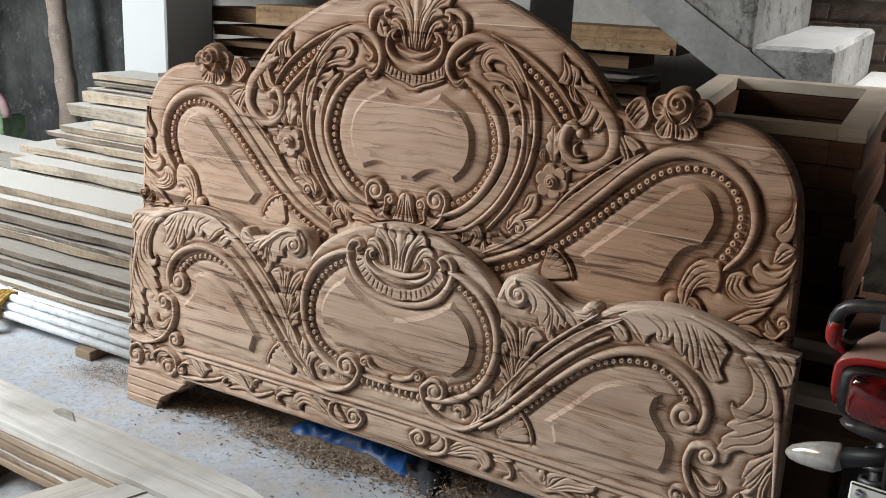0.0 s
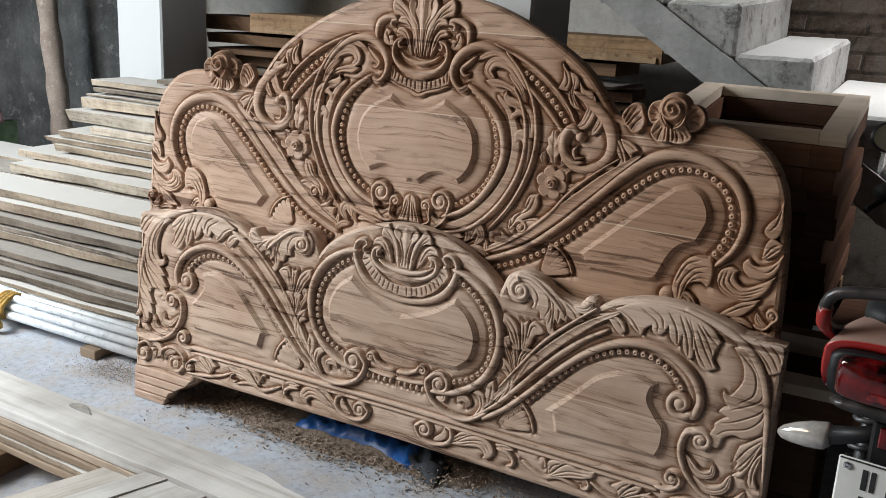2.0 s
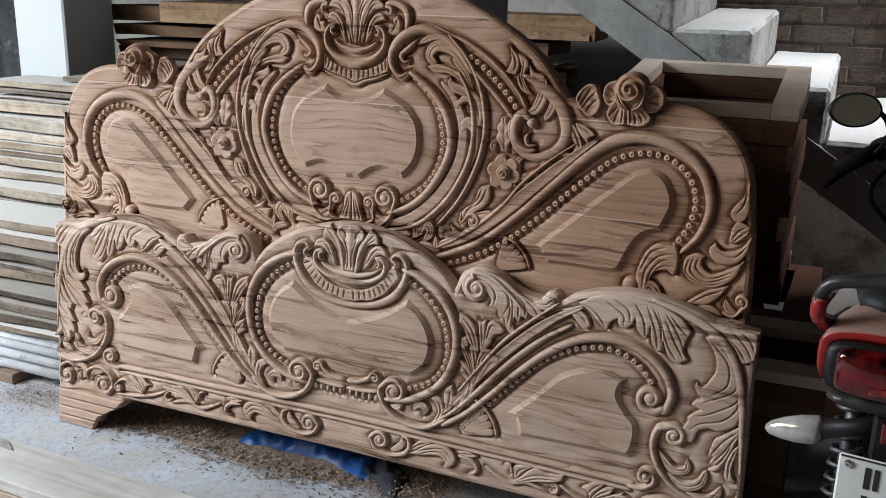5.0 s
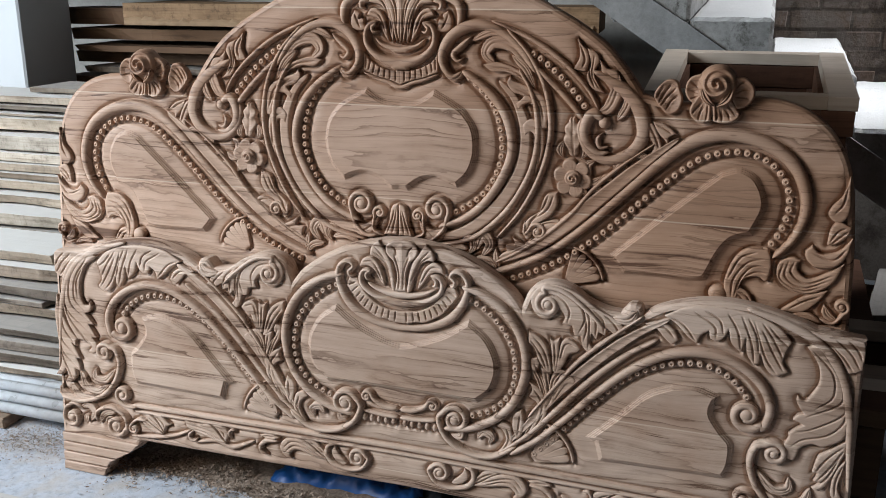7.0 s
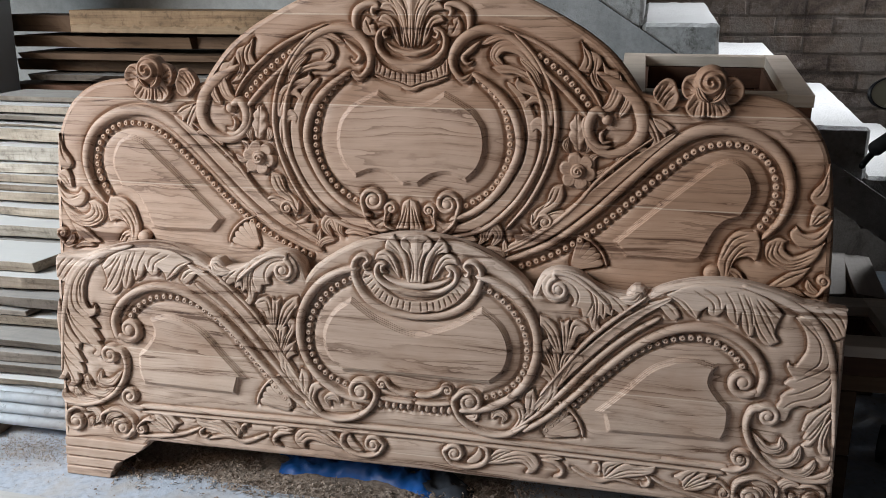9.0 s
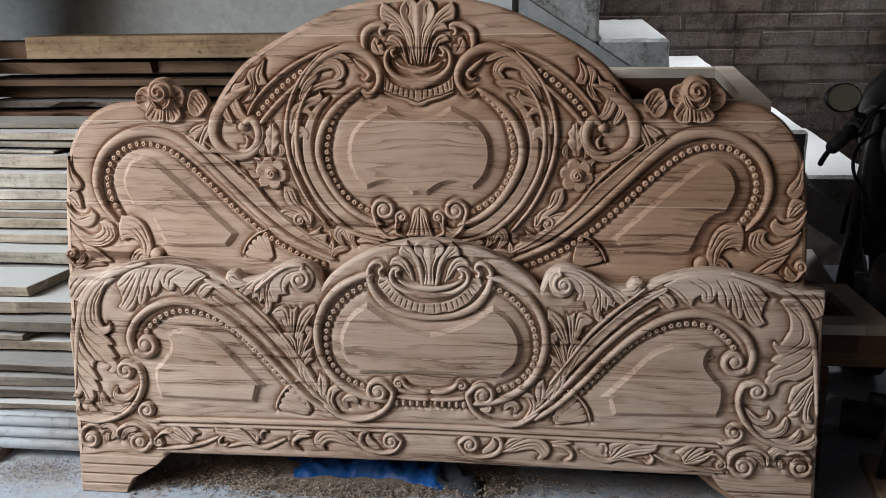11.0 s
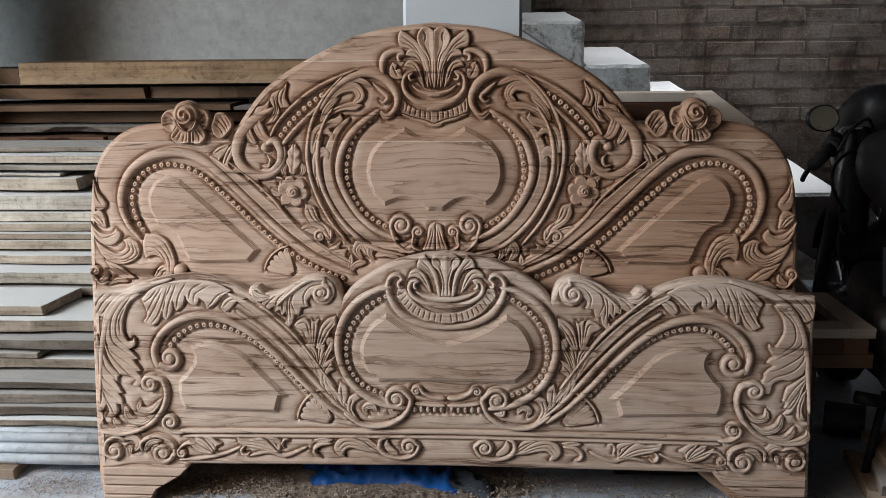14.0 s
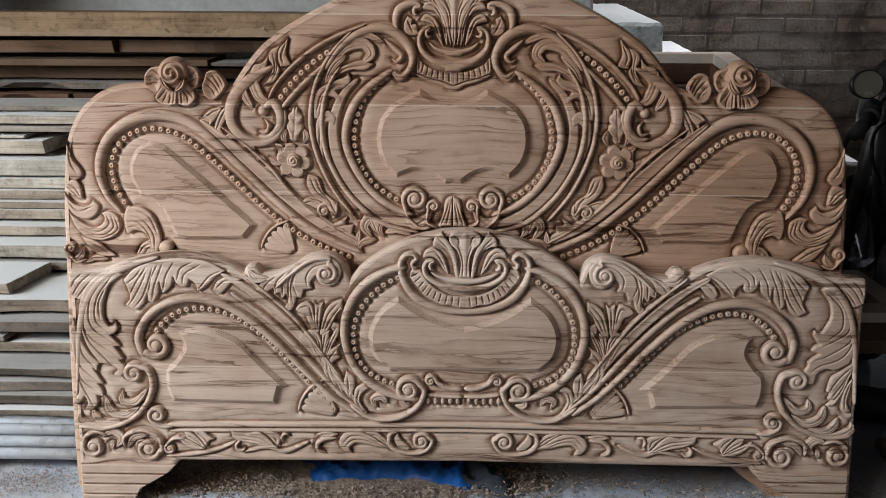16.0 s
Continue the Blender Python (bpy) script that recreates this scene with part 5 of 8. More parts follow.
relief("bell_flower", head, [(-0.007, 0.755, 1), (-0.021, 0.749), (-0.027, 0.733), (-0.03, 0.71), (-0.042, 0.682, 1), (-0.008, 0.683, 1)], 0.018, [[(-0.033, 0.687), (-0.022, 0.717), (-0.016, 0.739)], [(-0.021, 0.687), (-0.015, 0.718), (-0.012, 0.739)]])
commas("vine_leaf", head, [([(-0.197, 0.651), (-0.216, 0.681), (-0.2, 0.699), (-0.186, 0.666)], 0.0260), ([(-0.167, 0.654), (-0.18, 0.672), (-0.174, 0.69), (-0.151, 0.691)], 0.0182), ([(-0.099, 0.658), (-0.137, 0.673), (-0.167, 0.666)], 0.0182), ([(-0.232, 0.621), (-0.22, 0.642), (-0.187, 0.651)], 0.0182), ([(-0.228, 0.672), (-0.232, 0.648), (-0.238, 0.633)], 0.0156)], 0.011)

# shoulders
AX = -0.007
SP = [[(-0.676, 0.869), (-0.714, 0.879), (-0.749, 0.858), (-0.767, 0.807), (-0.746, 0.747)], [(-0.746, 0.747), (-0.711, 0.734), (-0.69, 0.706), (-0.672, 0.664)], [(-0.672, 0.664), (-0.647, 0.645), (-0.501, 0.646)], [(-0.501, 0.646), (-0.47, 0.683)], [(-0.47, 0.683), (-0.498, 0.709), (-0.586, 0.79), (-0.676, 0.869)]]
for s in (1, -1):
    part("raised_panel", stacked(outline([flip(c, s) for c in SP]), PANEL_STEPS), TEAK, head)
    bead_row(flip([(-0.773, 0.718), (-0.798, 0.762), (-0.808, 0.812), (-0.796, 0.857), (-0.765, 0.89), (-0.721, 0.906), (-0.674, 0.903), (-0.628, 0.884), (-0.583, 0.847), (-0.532, 0.8), (-0.474, 0.743), (-0.415, 0.692), (-0.356, 0.652), (-0.296, 0.622), (-0.251, 0.605)], s), head)
simple("rolled_moulding", head, [(-0.786, 0.706), (-0.82, 0.747), (-0.837, 0.8), (-0.829, 0.852), (-0.801, 0.896), (-0.75, 0.928), (-0.683, 0.939), (-0.62, 0.922), (-0.562, 0.878), (-0.494, 0.811), (-0.421, 0.739), (-0.347, 0.678), (-0.273, 0.639), (-0.22, 0.618)], [0.012, 0.024, 0.028, 0.028, 0.022, 0.020, 0.018, 0.014], 0.018)
simple("flat_band", head, [(-0.594, 0.928), (-0.529, 0.875), (-0.456, 0.808), (-0.383, 0.741), (-0.309, 0.684), (-0.235, 0.648)], [0.008, 0.030, 0.036, 0.034, 0.020], 0.013, "cove")
simple("thin_moulding", head, [(-0.549, 0.916), (-0.491, 0.872), (-0.433, 0.818), (-0.39, 0.763), (-0.331, 0.708), (-0.272, 0.666), (-0.227, 0.642)], [0.004, 0.009, 0.011, 0.011, 0.007], 0.013)
# daisies with sprigs and vines in the spandrels
AX = -0.002


def daisy(bm, c, r):
    scalloped(bm, c, r * 1.06, 6, 0.015, 0.3, 0.36, SUNK, 0.07)
    dome(bm, c, r * 0.46, 0.030, lambda rho, a: 1 + 0.16 * math.sin(2 * math.pi * 2.4 * rho + a), 0.0, 10, 22)


carving("daisy", head, lambda bm, s: daisy(bm, flip([(-0.378, 0.836)], s)[0], 0.041))
carving("bud_sprig", head, lambda bm, s: frond(bm, flip([(-0.378, 0.878), (-0.374, 0.916), (-0.371, 0.96)], s), [0.010, 0.022, 0.018, 0.003], 3, 0.013))
commas("vine_leaf", head, [([(-0.393, 0.875), (-0.402, 0.892), (-0.392, 0.91)], 0.0156), ([(-0.357, 0.875), (-0.348, 0.892), (-0.355, 0.91)], 0.0156), ([(-0.423, 0.875), (-0.406, 0.863), (-0.413, 0.842)], 0.0182), ([(-0.437, 0.842), (-0.422, 0.83), (-0.404, 0.83)], 0.0169), ([(-0.411, 0.798), (-0.399, 0.812), (-0.384, 0.798)], 0.0156)], 0.010)
relief("vine_leaf", head, [(-0.347, 0.804, 1), (-0.326, 0.799), (-0.317, 0.783), (-0.31, 0.76), (-0.288, 0.744), (-0.276, 0.719), (-0.289, 0.699), (-0.305, 0.73), (-0.333, 0.752), (-0.349, 0.777)], 0.012, [[(-0.34, 0.795), (-0.327, 0.765), (-0.296, 0.74), (-0.287, 0.713)], [(-0.329, 0.795), (-0.316, 0.765), (-0.29, 0.737)]])
relief("vine_leaf", head, [(-0.371, 0.726, 1), (-0.352, 0.746), (-0.323, 0.74), (-0.299, 0.728, 1), (-0.327, 0.722), (-0.349, 0.731)], 0.01, [[(-0.36, 0.733), (-0.338, 0.739), (-0.311, 0.731)]])
relief("vine_leaf", head, [(-0.323, 0.695, 1), (-0.306, 0.684), (-0.282, 0.689), (-0.255, 0.704, 1), (-0.26, 0.686), (-0.241, 0.683, 1), (-0.246, 0.66, 1), (-0.269, 0.669), (-0.299, 0.669)], 0.011, [[(-0.312, 0.687), (-0.283, 0.68), (-0.25, 0.686)], [(-0.306, 0.681), (-0.276, 0.675), (-0.25, 0.671)]])
scroll("vine_scroll", head, [(-0.281, 0.738), (-0.281, 0.711)], (-0.31, 0.718), 0.019, 10, 1.2, (0.008, 0.010), 0.014)
AX = -0.007
# outer leaves hugging the board's edge
relief("acanthus_leaf", head, [(-0.909, 0.876, 1), (-0.9, 0.838), (-0.883, 0.815), (-0.878, 0.798), (-0.892, 0.786), (-0.907, 0.79), (-0.915, 0.815)], 0.012, [[(-0.907, 0.854), (-0.902, 0.821), (-0.89, 0.803)]])
relief("acanthus_leaf", head, [(-0.922, 0.778, 1), (-0.898, 0.787), (-0.885, 0.772), (-0.881, 0.74, 1), (-0.898, 0.744), (-0.914, 0.758)], 0.011, [[(-0.911, 0.775), (-0.898, 0.767), (-0.886, 0.747)], [(-0.916, 0.769), (-0.903, 0.758), (-0.89, 0.744)]])
relief("acanthus_leaf", head, [(-0.926, 0.759, 1), (-0.902, 0.729), (-0.872, 0.723), (-0.856, 0.738, 1), (-0.844, 0.724), (-0.85, 0.706), (-0.87, 0.693), (-0.898, 0.698), (-0.918, 0.721)], 0.012, [[(-0.917, 0.735), (-0.894, 0.712), (-0.857, 0.723)]])
relief("acanthus_leaf", head, [(-0.917, 0.709, 1), (-0.889, 0.687), (-0.859, 0.672), (-0.837, 0.683), (-0.833, 0.698), (-0.84, 0.707, 1), (-0.821, 0.712), (-0.8, 0.7), (-0.796, 0.675), (-0.811, 0.653), (-0.843, 0.642), (-0.874, 0.647), (-0.901, 0.67)], 0.013, [[(-0.896, 0.681), (-0.853, 0.662), (-0.823, 0.68), (-0.827, 0.703)], [(-0.89, 0.67), (-0.847, 0.653), (-0.813, 0.672), (-0.816, 0.703)], [(-0.878, 0.656), (-0.843, 0.647), (-0.804, 0.667), (-0.807, 0.697)]])
relief("wave_leaf", head, [(-0.777, 0.723, 1), (-0.744, 0.723), (-0.72, 0.706), (-0.706, 0.676), (-0.7, 0.643), (-0.71, 0.612, 1), (-0.727, 0.612, 1), (-0.729, 0.641), (-0.74, 0.661), (-0.763, 0.666), (-0.779, 0.658), (-0.786, 0.683), (-0.784, 0.706)], 0.014, [[(-0.77, 0.702), (-0.741, 0.692), (-0.718, 0.658), (-0.716, 0.621)], [(-0.776, 0.688), (-0.751, 0.685), (-0.731, 0.66), (-0.722, 0.624)], [(-0.756, 0.715), (-0.727, 0.7), (-0.707, 0.658)], [(-0.777, 0.674), (-0.758, 0.675), (-0.738, 0.665)]])
relief("acanthus_leaf", head, [(-0.893, 0.653, 1), (-0.859, 0.64), (-0.833, 0.623), (-0.809, 0.603, 1), (-0.847, 0.603), (-0.873, 0.623)], 0.01, [[(-0.88, 0.639), (-0.852, 0.626), (-0.825, 0.608)]])
relief("curled_leaf", head, [(-0.762, 0.608, 1), (-0.748, 0.632), (-0.73, 0.64), (-0.715, 0.627), (-0.712, 0.609, 1)], 0.011, [[(-0.754, 0.611), (-0.744, 0.626), (-0.729, 0.632)], [(-0.741, 0.61), (-0.733, 0.623), (-0.722, 0.624)]])
scroll("volute", head, [(-0.883, 0.594), (-0.907, 0.588)], (-0.919, 0.622), 0.015, 250, -1.2, (0.008, 0.010), 0.012)
commas("curled_leaf", head, [([(-0.918, 0.591), (-0.895, 0.604), (-0.888, 0.622)], 0.0168), ([(-0.887, 0.585), (-0.86, 0.598), (-0.829, 0.595)], 0.0144)], 0.010)
carving("boss", head, lambda bm, s: dome(bm, flip([(-0.69, 0.624)], s)[0], 0.019, 0.018))
fan("fluted_fan", head, (-0.38, 0.61), (108, 126, 144, 162), 0.085, 0.010, 0.008)

# full roses crowning the shoulders
AX = -0.002


def rose(bm, c, r):
    dome(bm, (c[0], c[1] + 0.05 * r), r * 0.9, 0.02)
    dome(bm, (c[0], c[1] + 0.42 * r), r * 0.70, 0.060, lambda rho, a: 1 + 0.13 * math.sin(2 * math.pi * 2.6 * rho + a) - 0.10 * abs(math.sin(1.5 * a + 5 * rho)) ** 8 * rho, 0.0, 26, 48)
    for s in (1, -1):
        stroke(bm, [(c[0] + s * 0.56 * r, c[1] + 0.35 * r), (c[0] + s * 0.34 * r, c[1] - 0.12 * r), (c[0], c[1] - 0.38 * r)], [0.008, 0.020, 0.006], 0.056, "leaf")


for s in (1, -1):
    bm = bmesh.new()
    rose(bm, flip([(-0.647, 1.013)], s)[0], 0.053)
    part("carved_rose", bm, TEAK, head, "full carved rose with open petals", smooth=True)
relief("rose_petal", head, [(-0.678, 1.05, 1), (-0.699, 1.047), (-0.714, 1.031), (-0.715, 1.01), (-0.702, 0.994), (-0.684, 0.988, 1), (-0.671, 1.019)], 0.026, [[(-0.681, 1.019), (-0.694, 1.026), (-0.707, 1.026)], [(-0.682, 1.012), (-0.694, 1.012), (-0.706, 1.009)], [(-0.679, 1.028), (-0.689, 1.038), (-0.698, 1.041)]], cup=0.35, edge=0.005)
relief("rose_petal", head, [(-0.616, 1.054, 1), (-0.595, 1.045), (-0.587, 1.026), (-0.592, 1.007), (-0.606, 0.995, 1), (-0.628, 1.019)], 0.026, [[(-0.617, 1.025), (-0.604, 1.033), (-0.597, 1.039)], [(-0.616, 1.017), (-0.602, 1.02), (-0.593, 1.022)], [(-0.618, 1.01), (-0.606, 1.008), (-0.598, 1.005)]], cup=0.35, edge=0.005)
relief("rose_petal", head, [(-0.684, 0.995, 1), (-0.693, 0.979), (-0.683, 0.966), (-0.663, 0.96), (-0.643, 0.964, 1), (-0.641, 1.01), (-0.664, 1.019)], 0.028, [[(-0.666, 0.998), (-0.677, 0.986), (-0.685, 0.976)], [(-0.66, 0.995), (-0.67, 0.98), (-0.675, 0.968)], [(-0.654, 0.994), (-0.659, 0.977), (-0.661, 0.964)], [(-0.648, 0.994), (-0.65, 0.977), (-0.651, 0.965)]], cup=0.3, edge=0.005)
relief("rose_petal", head, [(-0.638, 1.01, 1), (-0.64, 0.964, 1), (-0.622, 0.959), (-0.606, 0.967), (-0.598, 0.982), (-0.602, 0.997, 1), (-0.617, 1.016)], 0.028, [[(-0.632, 0.994), (-0.632, 0.979), (-0.631, 0.964)], [(-0.626, 0.995), (-0.619, 0.98), (-0.617, 0.965)], [(-0.62, 0.998), (-0.61, 0.986), (-0.604, 0.977)]], cup=0.3, edge=0.005)
relief("rose_petal", head, [(-0.579, 1.022, 1), (-0.572, 1.038), (-0.554, 1.041), (-0.537, 1.027), (-0.529, 1.008), (-0.542, 0.987), (-0.56, 0.973), (-0.578, 0.982), (-0.585, 1.004)], 0.02, [[(-0.572, 1.026), (-0.556, 1.008), (-0.544, 0.989)], [(-0.561, 1.032), (-0.549, 1.013), (-0.54, 0.995)], [(-0.575, 1.011), (-0.562, 0.998), (-0.554, 0.982)], [(-0.547, 1.029), (-0.54, 1.016), (-0.535, 1.004)]], cup=0.45, edge=0.005)
AX = -0.007
curves = [[(0.021, 1.262), (-0.076, 1.256), (-0.148, 1.246), (-0.221, 1.225), (-0.294, 1.193), (-0.369, 1.154), (-0.414, 1.125), (-0.451, 1.095), (-0.485, 1.056), (-0.518, 1.01)],
          [(-0.518, 1.01), (-0.568, 0.998), (-0.628, 0.999), (-0.71, 1.014)],
          [(-0.71, 1.014), (-0.771, 1.009), (-0.826, 0.991), (-0.874, 0.952), (-0.906, 0.897), (-0.921, 0.837)],
          [(-0.921, 0.837), (-0.932, 0.724), (-0.938, 0.577)],
          [(-0.938, 0.577), (-0.949, 0.331), (-0.954, 0.085), (-0.952, -0.028)],
          [(-0.952, -0.028), (-0.811, -0.022)],
          [(-0.811, -0.022), (-0.79, 0.009), (-0.743, 0.044), (-0.696, 0.084)],
          [(-0.696, 0.084), (0.013, 0.097)]]
finish_board(head, mirrored(curves), [(0, -0.042), (0, -0.014), (0.002, -0.007), (0.007, -0.002), (0.014, 0.0)])

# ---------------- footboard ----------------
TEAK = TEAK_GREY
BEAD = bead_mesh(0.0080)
foot = board_root("footboard", 0.932, 0.012, 4.6, "carved bare teak footboard on stepped bracket feet", "footboard")
AX = 0.002
part("raised_panel", stacked(outline(mirrored([[(0.002, 0.459), (-0.035, 0.468), (-0.098, 0.494), (-0.153, 0.532)], [(-0.153, 0.532), (-0.198, 0.497), (-0.224, 0.441), (-0.214, 0.384), (-0.177, 0.348)], [(-0.177, 0.348), (0.002, 0.35)]])), PANEL_STEPS), TEAK, foot)
simple("panel_lip", foot, [(-0.068, 0.3610), (-0.03, 0.3612), (0.002, 0.3612)], [0.007, 0.0095, 0.0095], 0.0135)
simple("panel_lip", foot, [(-0.120, 0.3605), (-0.106, 0.3585), (-0.094, 0.357)], [0.004, 0.009, 0.003], 0.0125)
simple("panel_lip", foot, [(-0.172, 0.3600), (-0.158, 0.3565), (-0.146, 0.354)], [0.004, 0.011, 0.003], 0.0115)
simple("rolled_moulding", foot, [(-0.103, 0.278), (-0.163, 0.287), (-0.219, 0.316), (-0.259, 0.362), (-0.279, 0.418), (-0.279, 0.471), (-0.26, 0.522), (-0.224, 0.564), (-0.176, 0.591), (-0.135, 0.601)], [0.014, 0.020, 0.022, 0.022, 0.022, 0.014], 0.019)
for s in (1, -1):
    bead_row(flip([(-0.153, 0.575), (-0.188, 0.556), (-0.223, 0.524), (-0.249, 0.483), (-0.259, 0.438), (-0.255, 0.392), (-0.235, 0.356), (-0.204, 0.33), (-0.165, 0.314)], s), foot)
scroll("volute", foot, [(-0.269, 0.263), (-0.216, 0.23), (-0.156, 0.231), (-0.111, 0.257), (-0.091, 0.297)], (-0.13, 0.302), 0.031, 25, 1.5, (0.012, 0.015), 0.019)
commas("curled_leaf", foot, [([(-0.145, 0.29), (-0.142, 0.265), (-0.121, 0.266)], 0.0168), ([(-0.205, 0.255), (-0.214, 0.276), (-0.193, 0.283), (-0.181, 0.265)], 0.0192), ([(-0.118, 0.247), (-0.1, 0.272), (-0.094, 0.294)], 0.0144)], 0.012)
scroll("volute", foot, [(0.001, 0.305), (-0.031, 0.307), (-0.058, 0.319)], (-0.077, 0.325), 0.013, 30, 1.1, (0.014, 0.010), 0.014)
simple("thin_moulding", foot, [(-0.085, 0.291), (-0.043, 0.286), (0.001, 0.285)], 0.010, 0.010)
def dentils(bm, s):
    a, b = (-0.082, 0.288), (-0.008, 0.265)
    for i in range(5):
        u = a[0] + (b[0] - a[0]) * i / 4.2
        stroke(bm, flip([(u, a[1] - 0.004), (u, b[1])], s), 0.013, 0.009, "round", 0.0, 0.005)


carving("fluted_band", foot, dentils)
# palmette over a fluted basket
relief("heart_petal", foot, [(-0.012, 0.577, 1), (-0.008, 0.612), (-0.017, 0.641), (-0.032, 0.656), (-0.035, 0.674), (-0.02, 0.687), (0.005, 0.691, 1), (0.005, 0.577, 1)], 0.016, [[(-0.003, 0.582), (-0.004, 0.619), (-0.016, 0.659)], [(-0.023, 0.676), (-0.014, 0.668), (-0.011, 0.653)]], cup=0.4, edge=0.006)
relief("wing_petal", foot, [(-0.052, 0.686, 1), (-0.038, 0.664), (-0.02, 0.634), (-0.01, 0.577, 1), (-0.019, 0.577), (-0.028, 0.615), (-0.041, 0.64), (-0.057, 0.649), (-0.072, 0.651), (-0.068, 0.672)], 0.014, [[(-0.061, 0.671), (-0.038, 0.644), (-0.019, 0.597)], [(-0.064, 0.659), (-0.044, 0.646), (-0.026, 0.62)]])
relief("frond", foot, [(-0.097, 0.623, 1), (-0.089, 0.641), (-0.069, 0.647), (-0.048, 0.628), (-0.034, 0.583, 1), (-0.047, 0.596), (-0.06, 0.616), (-0.076, 0.626)], 0.014, [[(-0.088, 0.635), (-0.064, 0.634), (-0.041, 0.596)]])
simple("side_scroll", foot, [(-0.108, 0.603), (-0.117, 0.6), (-0.121, 0.611), (-0.11, 0.621), (-0.119, 0.632), (-0.136, 0.629), (-0.148, 0.611), (-0.146, 0.584), (-0.131, 0.551), (-0.103, 0.522), (-0.055, 0.501), (0.004, 0.494), (0.028, 0.496)], [0.008, 0.011, 0.012, 0.014, 0.018, 0.02, 0.022, 0.02, 0.018, 0.016, 0.014, 0.012], [0.02, 0.018, 0.014, 0.011, 0.010])
simple("basket_lip", foot, [(-0.068, 0.596), (-0.077, 0.598), (-0.079, 0.61), (-0.069, 0.617), (-0.085, 0.616), (-0.093, 0.601), (-0.087, 0.581), (-0.062, 0.563), (-0.032, 0.553), (0.005, 0.55), (0.028, 0.552)], [0.007, 0.011, 0.012, 0.013, 0.014, 0.014, 0.015, 0.016, 0.018, 0.018], [0.02, 0.02, 0.017, 0.016, 0.016])
simple("basket_lip", foot, [(-0.077, 0.589), (-0.056, 0.578), (-0.028, 0.57), (0.005, 0.568), (0.028, 0.57)], [0.006, 0.012, 0.018, 0.02], 0.015)
relief("fluted_band", foot, [(-0.121, 0.597, 1), (-0.126, 0.578), (-0.11, 0.555, 1), (-0.092, 0.534), (-0.073, 0.522, 1), (-0.053, 0.512), (-0.033, 0.511, 1), (-0.013, 0.505), (0.004, 0.505, 1), (0.005, 0.531, 1), (-0.035, 0.536), (-0.068, 0.553), (-0.09, 0.575), (-0.102, 0.597, 1)], 0.01, [[(-0.105, 0.587), (-0.123, 0.578)], [(-0.1, 0.578), (-0.115, 0.564)], [(-0.093, 0.567), (-0.105, 0.552)], [(-0.084, 0.558), (-0.096, 0.542)], [(-0.074, 0.551), (-0.085, 0.533)], [(-0.064, 0.544), (-0.071, 0.524)], [(-0.052, 0.539), (-0.058, 0.518)], [(-0.038, 0.535), (-0.043, 0.514)], [(-0.025, 0.532), (-0.028, 0.511)], [(-0.01, 0.531), (-0.012, 0.508)]], groove=(0.0015, 0.0042), edge=0.004)
# leaf sprays between medallion and ribs
relief("spray_leaf", foot, [(-0.395, 0.498, 1), (-0.384, 0.51), (-0.365, 0.516), (-0.354, 0.506), (-0.35, 0.48), (-0.343, 0.44, 1), (-0.352, 0.441), (-0.364, 0.464), (-0.372, 0.483), (-0.387, 0.489)], 0.012, [[(-0.384, 0.501), (-0.363, 0.503), (-0.353, 0.469)]])
relief("spray_leaf", foot, [(-0.35, 0.515, 1), (-0.34, 0.509), (-0.329, 0.514, 1), (-0.335, 0.48), (-0.339, 0.442, 1), (-0.348, 0.443), (-0.35, 0.48)], 0.012, [[(-0.34, 0.503), (-0.342, 0.48), (-0.343, 0.454)]])
relief("spray_leaf", foot, [(-0.284, 0.522, 1), (-0.305, 0.515), (-0.324, 0.495), (-0.335, 0.457), (-0.339, 0.435, 1), (-0.328, 0.437), (-0.309, 0.46), (-0.298, 0.486), (-0.284, 0.499, 1)], 0.012, [[(-0.296, 0.511), (-0.318, 0.485), (-0.332, 0.446)], [(-0.29, 0.503), (-0.31, 0.477), (-0.326, 0.446)]])
relief("spray_leaf", foot, [(-0.389, 0.43, 1), (-0.376, 0.441), (-0.361, 0.441), (-0.35, 0.423), (-0.341, 0.395), (-0.334, 0.364, 1), (-0.345, 0.372), (-0.359, 0.401), (-0.371, 0.418), (-0.386, 0.418)], 0.012, [[(-0.378, 0.432), (-0.36, 0.426), (-0.344, 0.387)]])
relief("spray_leaf", foot, [(-0.369, 0.446, 1), (-0.35, 0.449), (-0.339, 0.435), (-0.333, 0.408), (-0.333, 0.367, 1), (-0.34, 0.383), (-0.348, 0.423)], 0.012, [[(-0.355, 0.441), (-0.342, 0.423), (-0.337, 0.392)]])
relief("spray_leaf", foot, [(-0.334, 0.442, 1), (-0.314, 0.448, 1), (-0.318, 0.426), (-0.328, 0.395), (-0.332, 0.38, 1)], 0.012, [[(-0.325, 0.436), (-0.329, 0.417), (-0.331, 0.395)]])
relief("spray_leaf", foot, [(-0.305, 0.468, 1), (-0.291, 0.461), (-0.295, 0.437), (-0.309, 0.408), (-0.324, 0.366, 1), (-0.334, 0.364, 1), (-0.335, 0.388), (-0.322, 0.419), (-0.307, 0.44), (-0.312, 0.454)], 0.012, [[(-0.3, 0.454), (-0.316, 0.42), (-0.329, 0.38)], [(-0.299, 0.44), (-0.313, 0.414), (-0.326, 0.377)]])
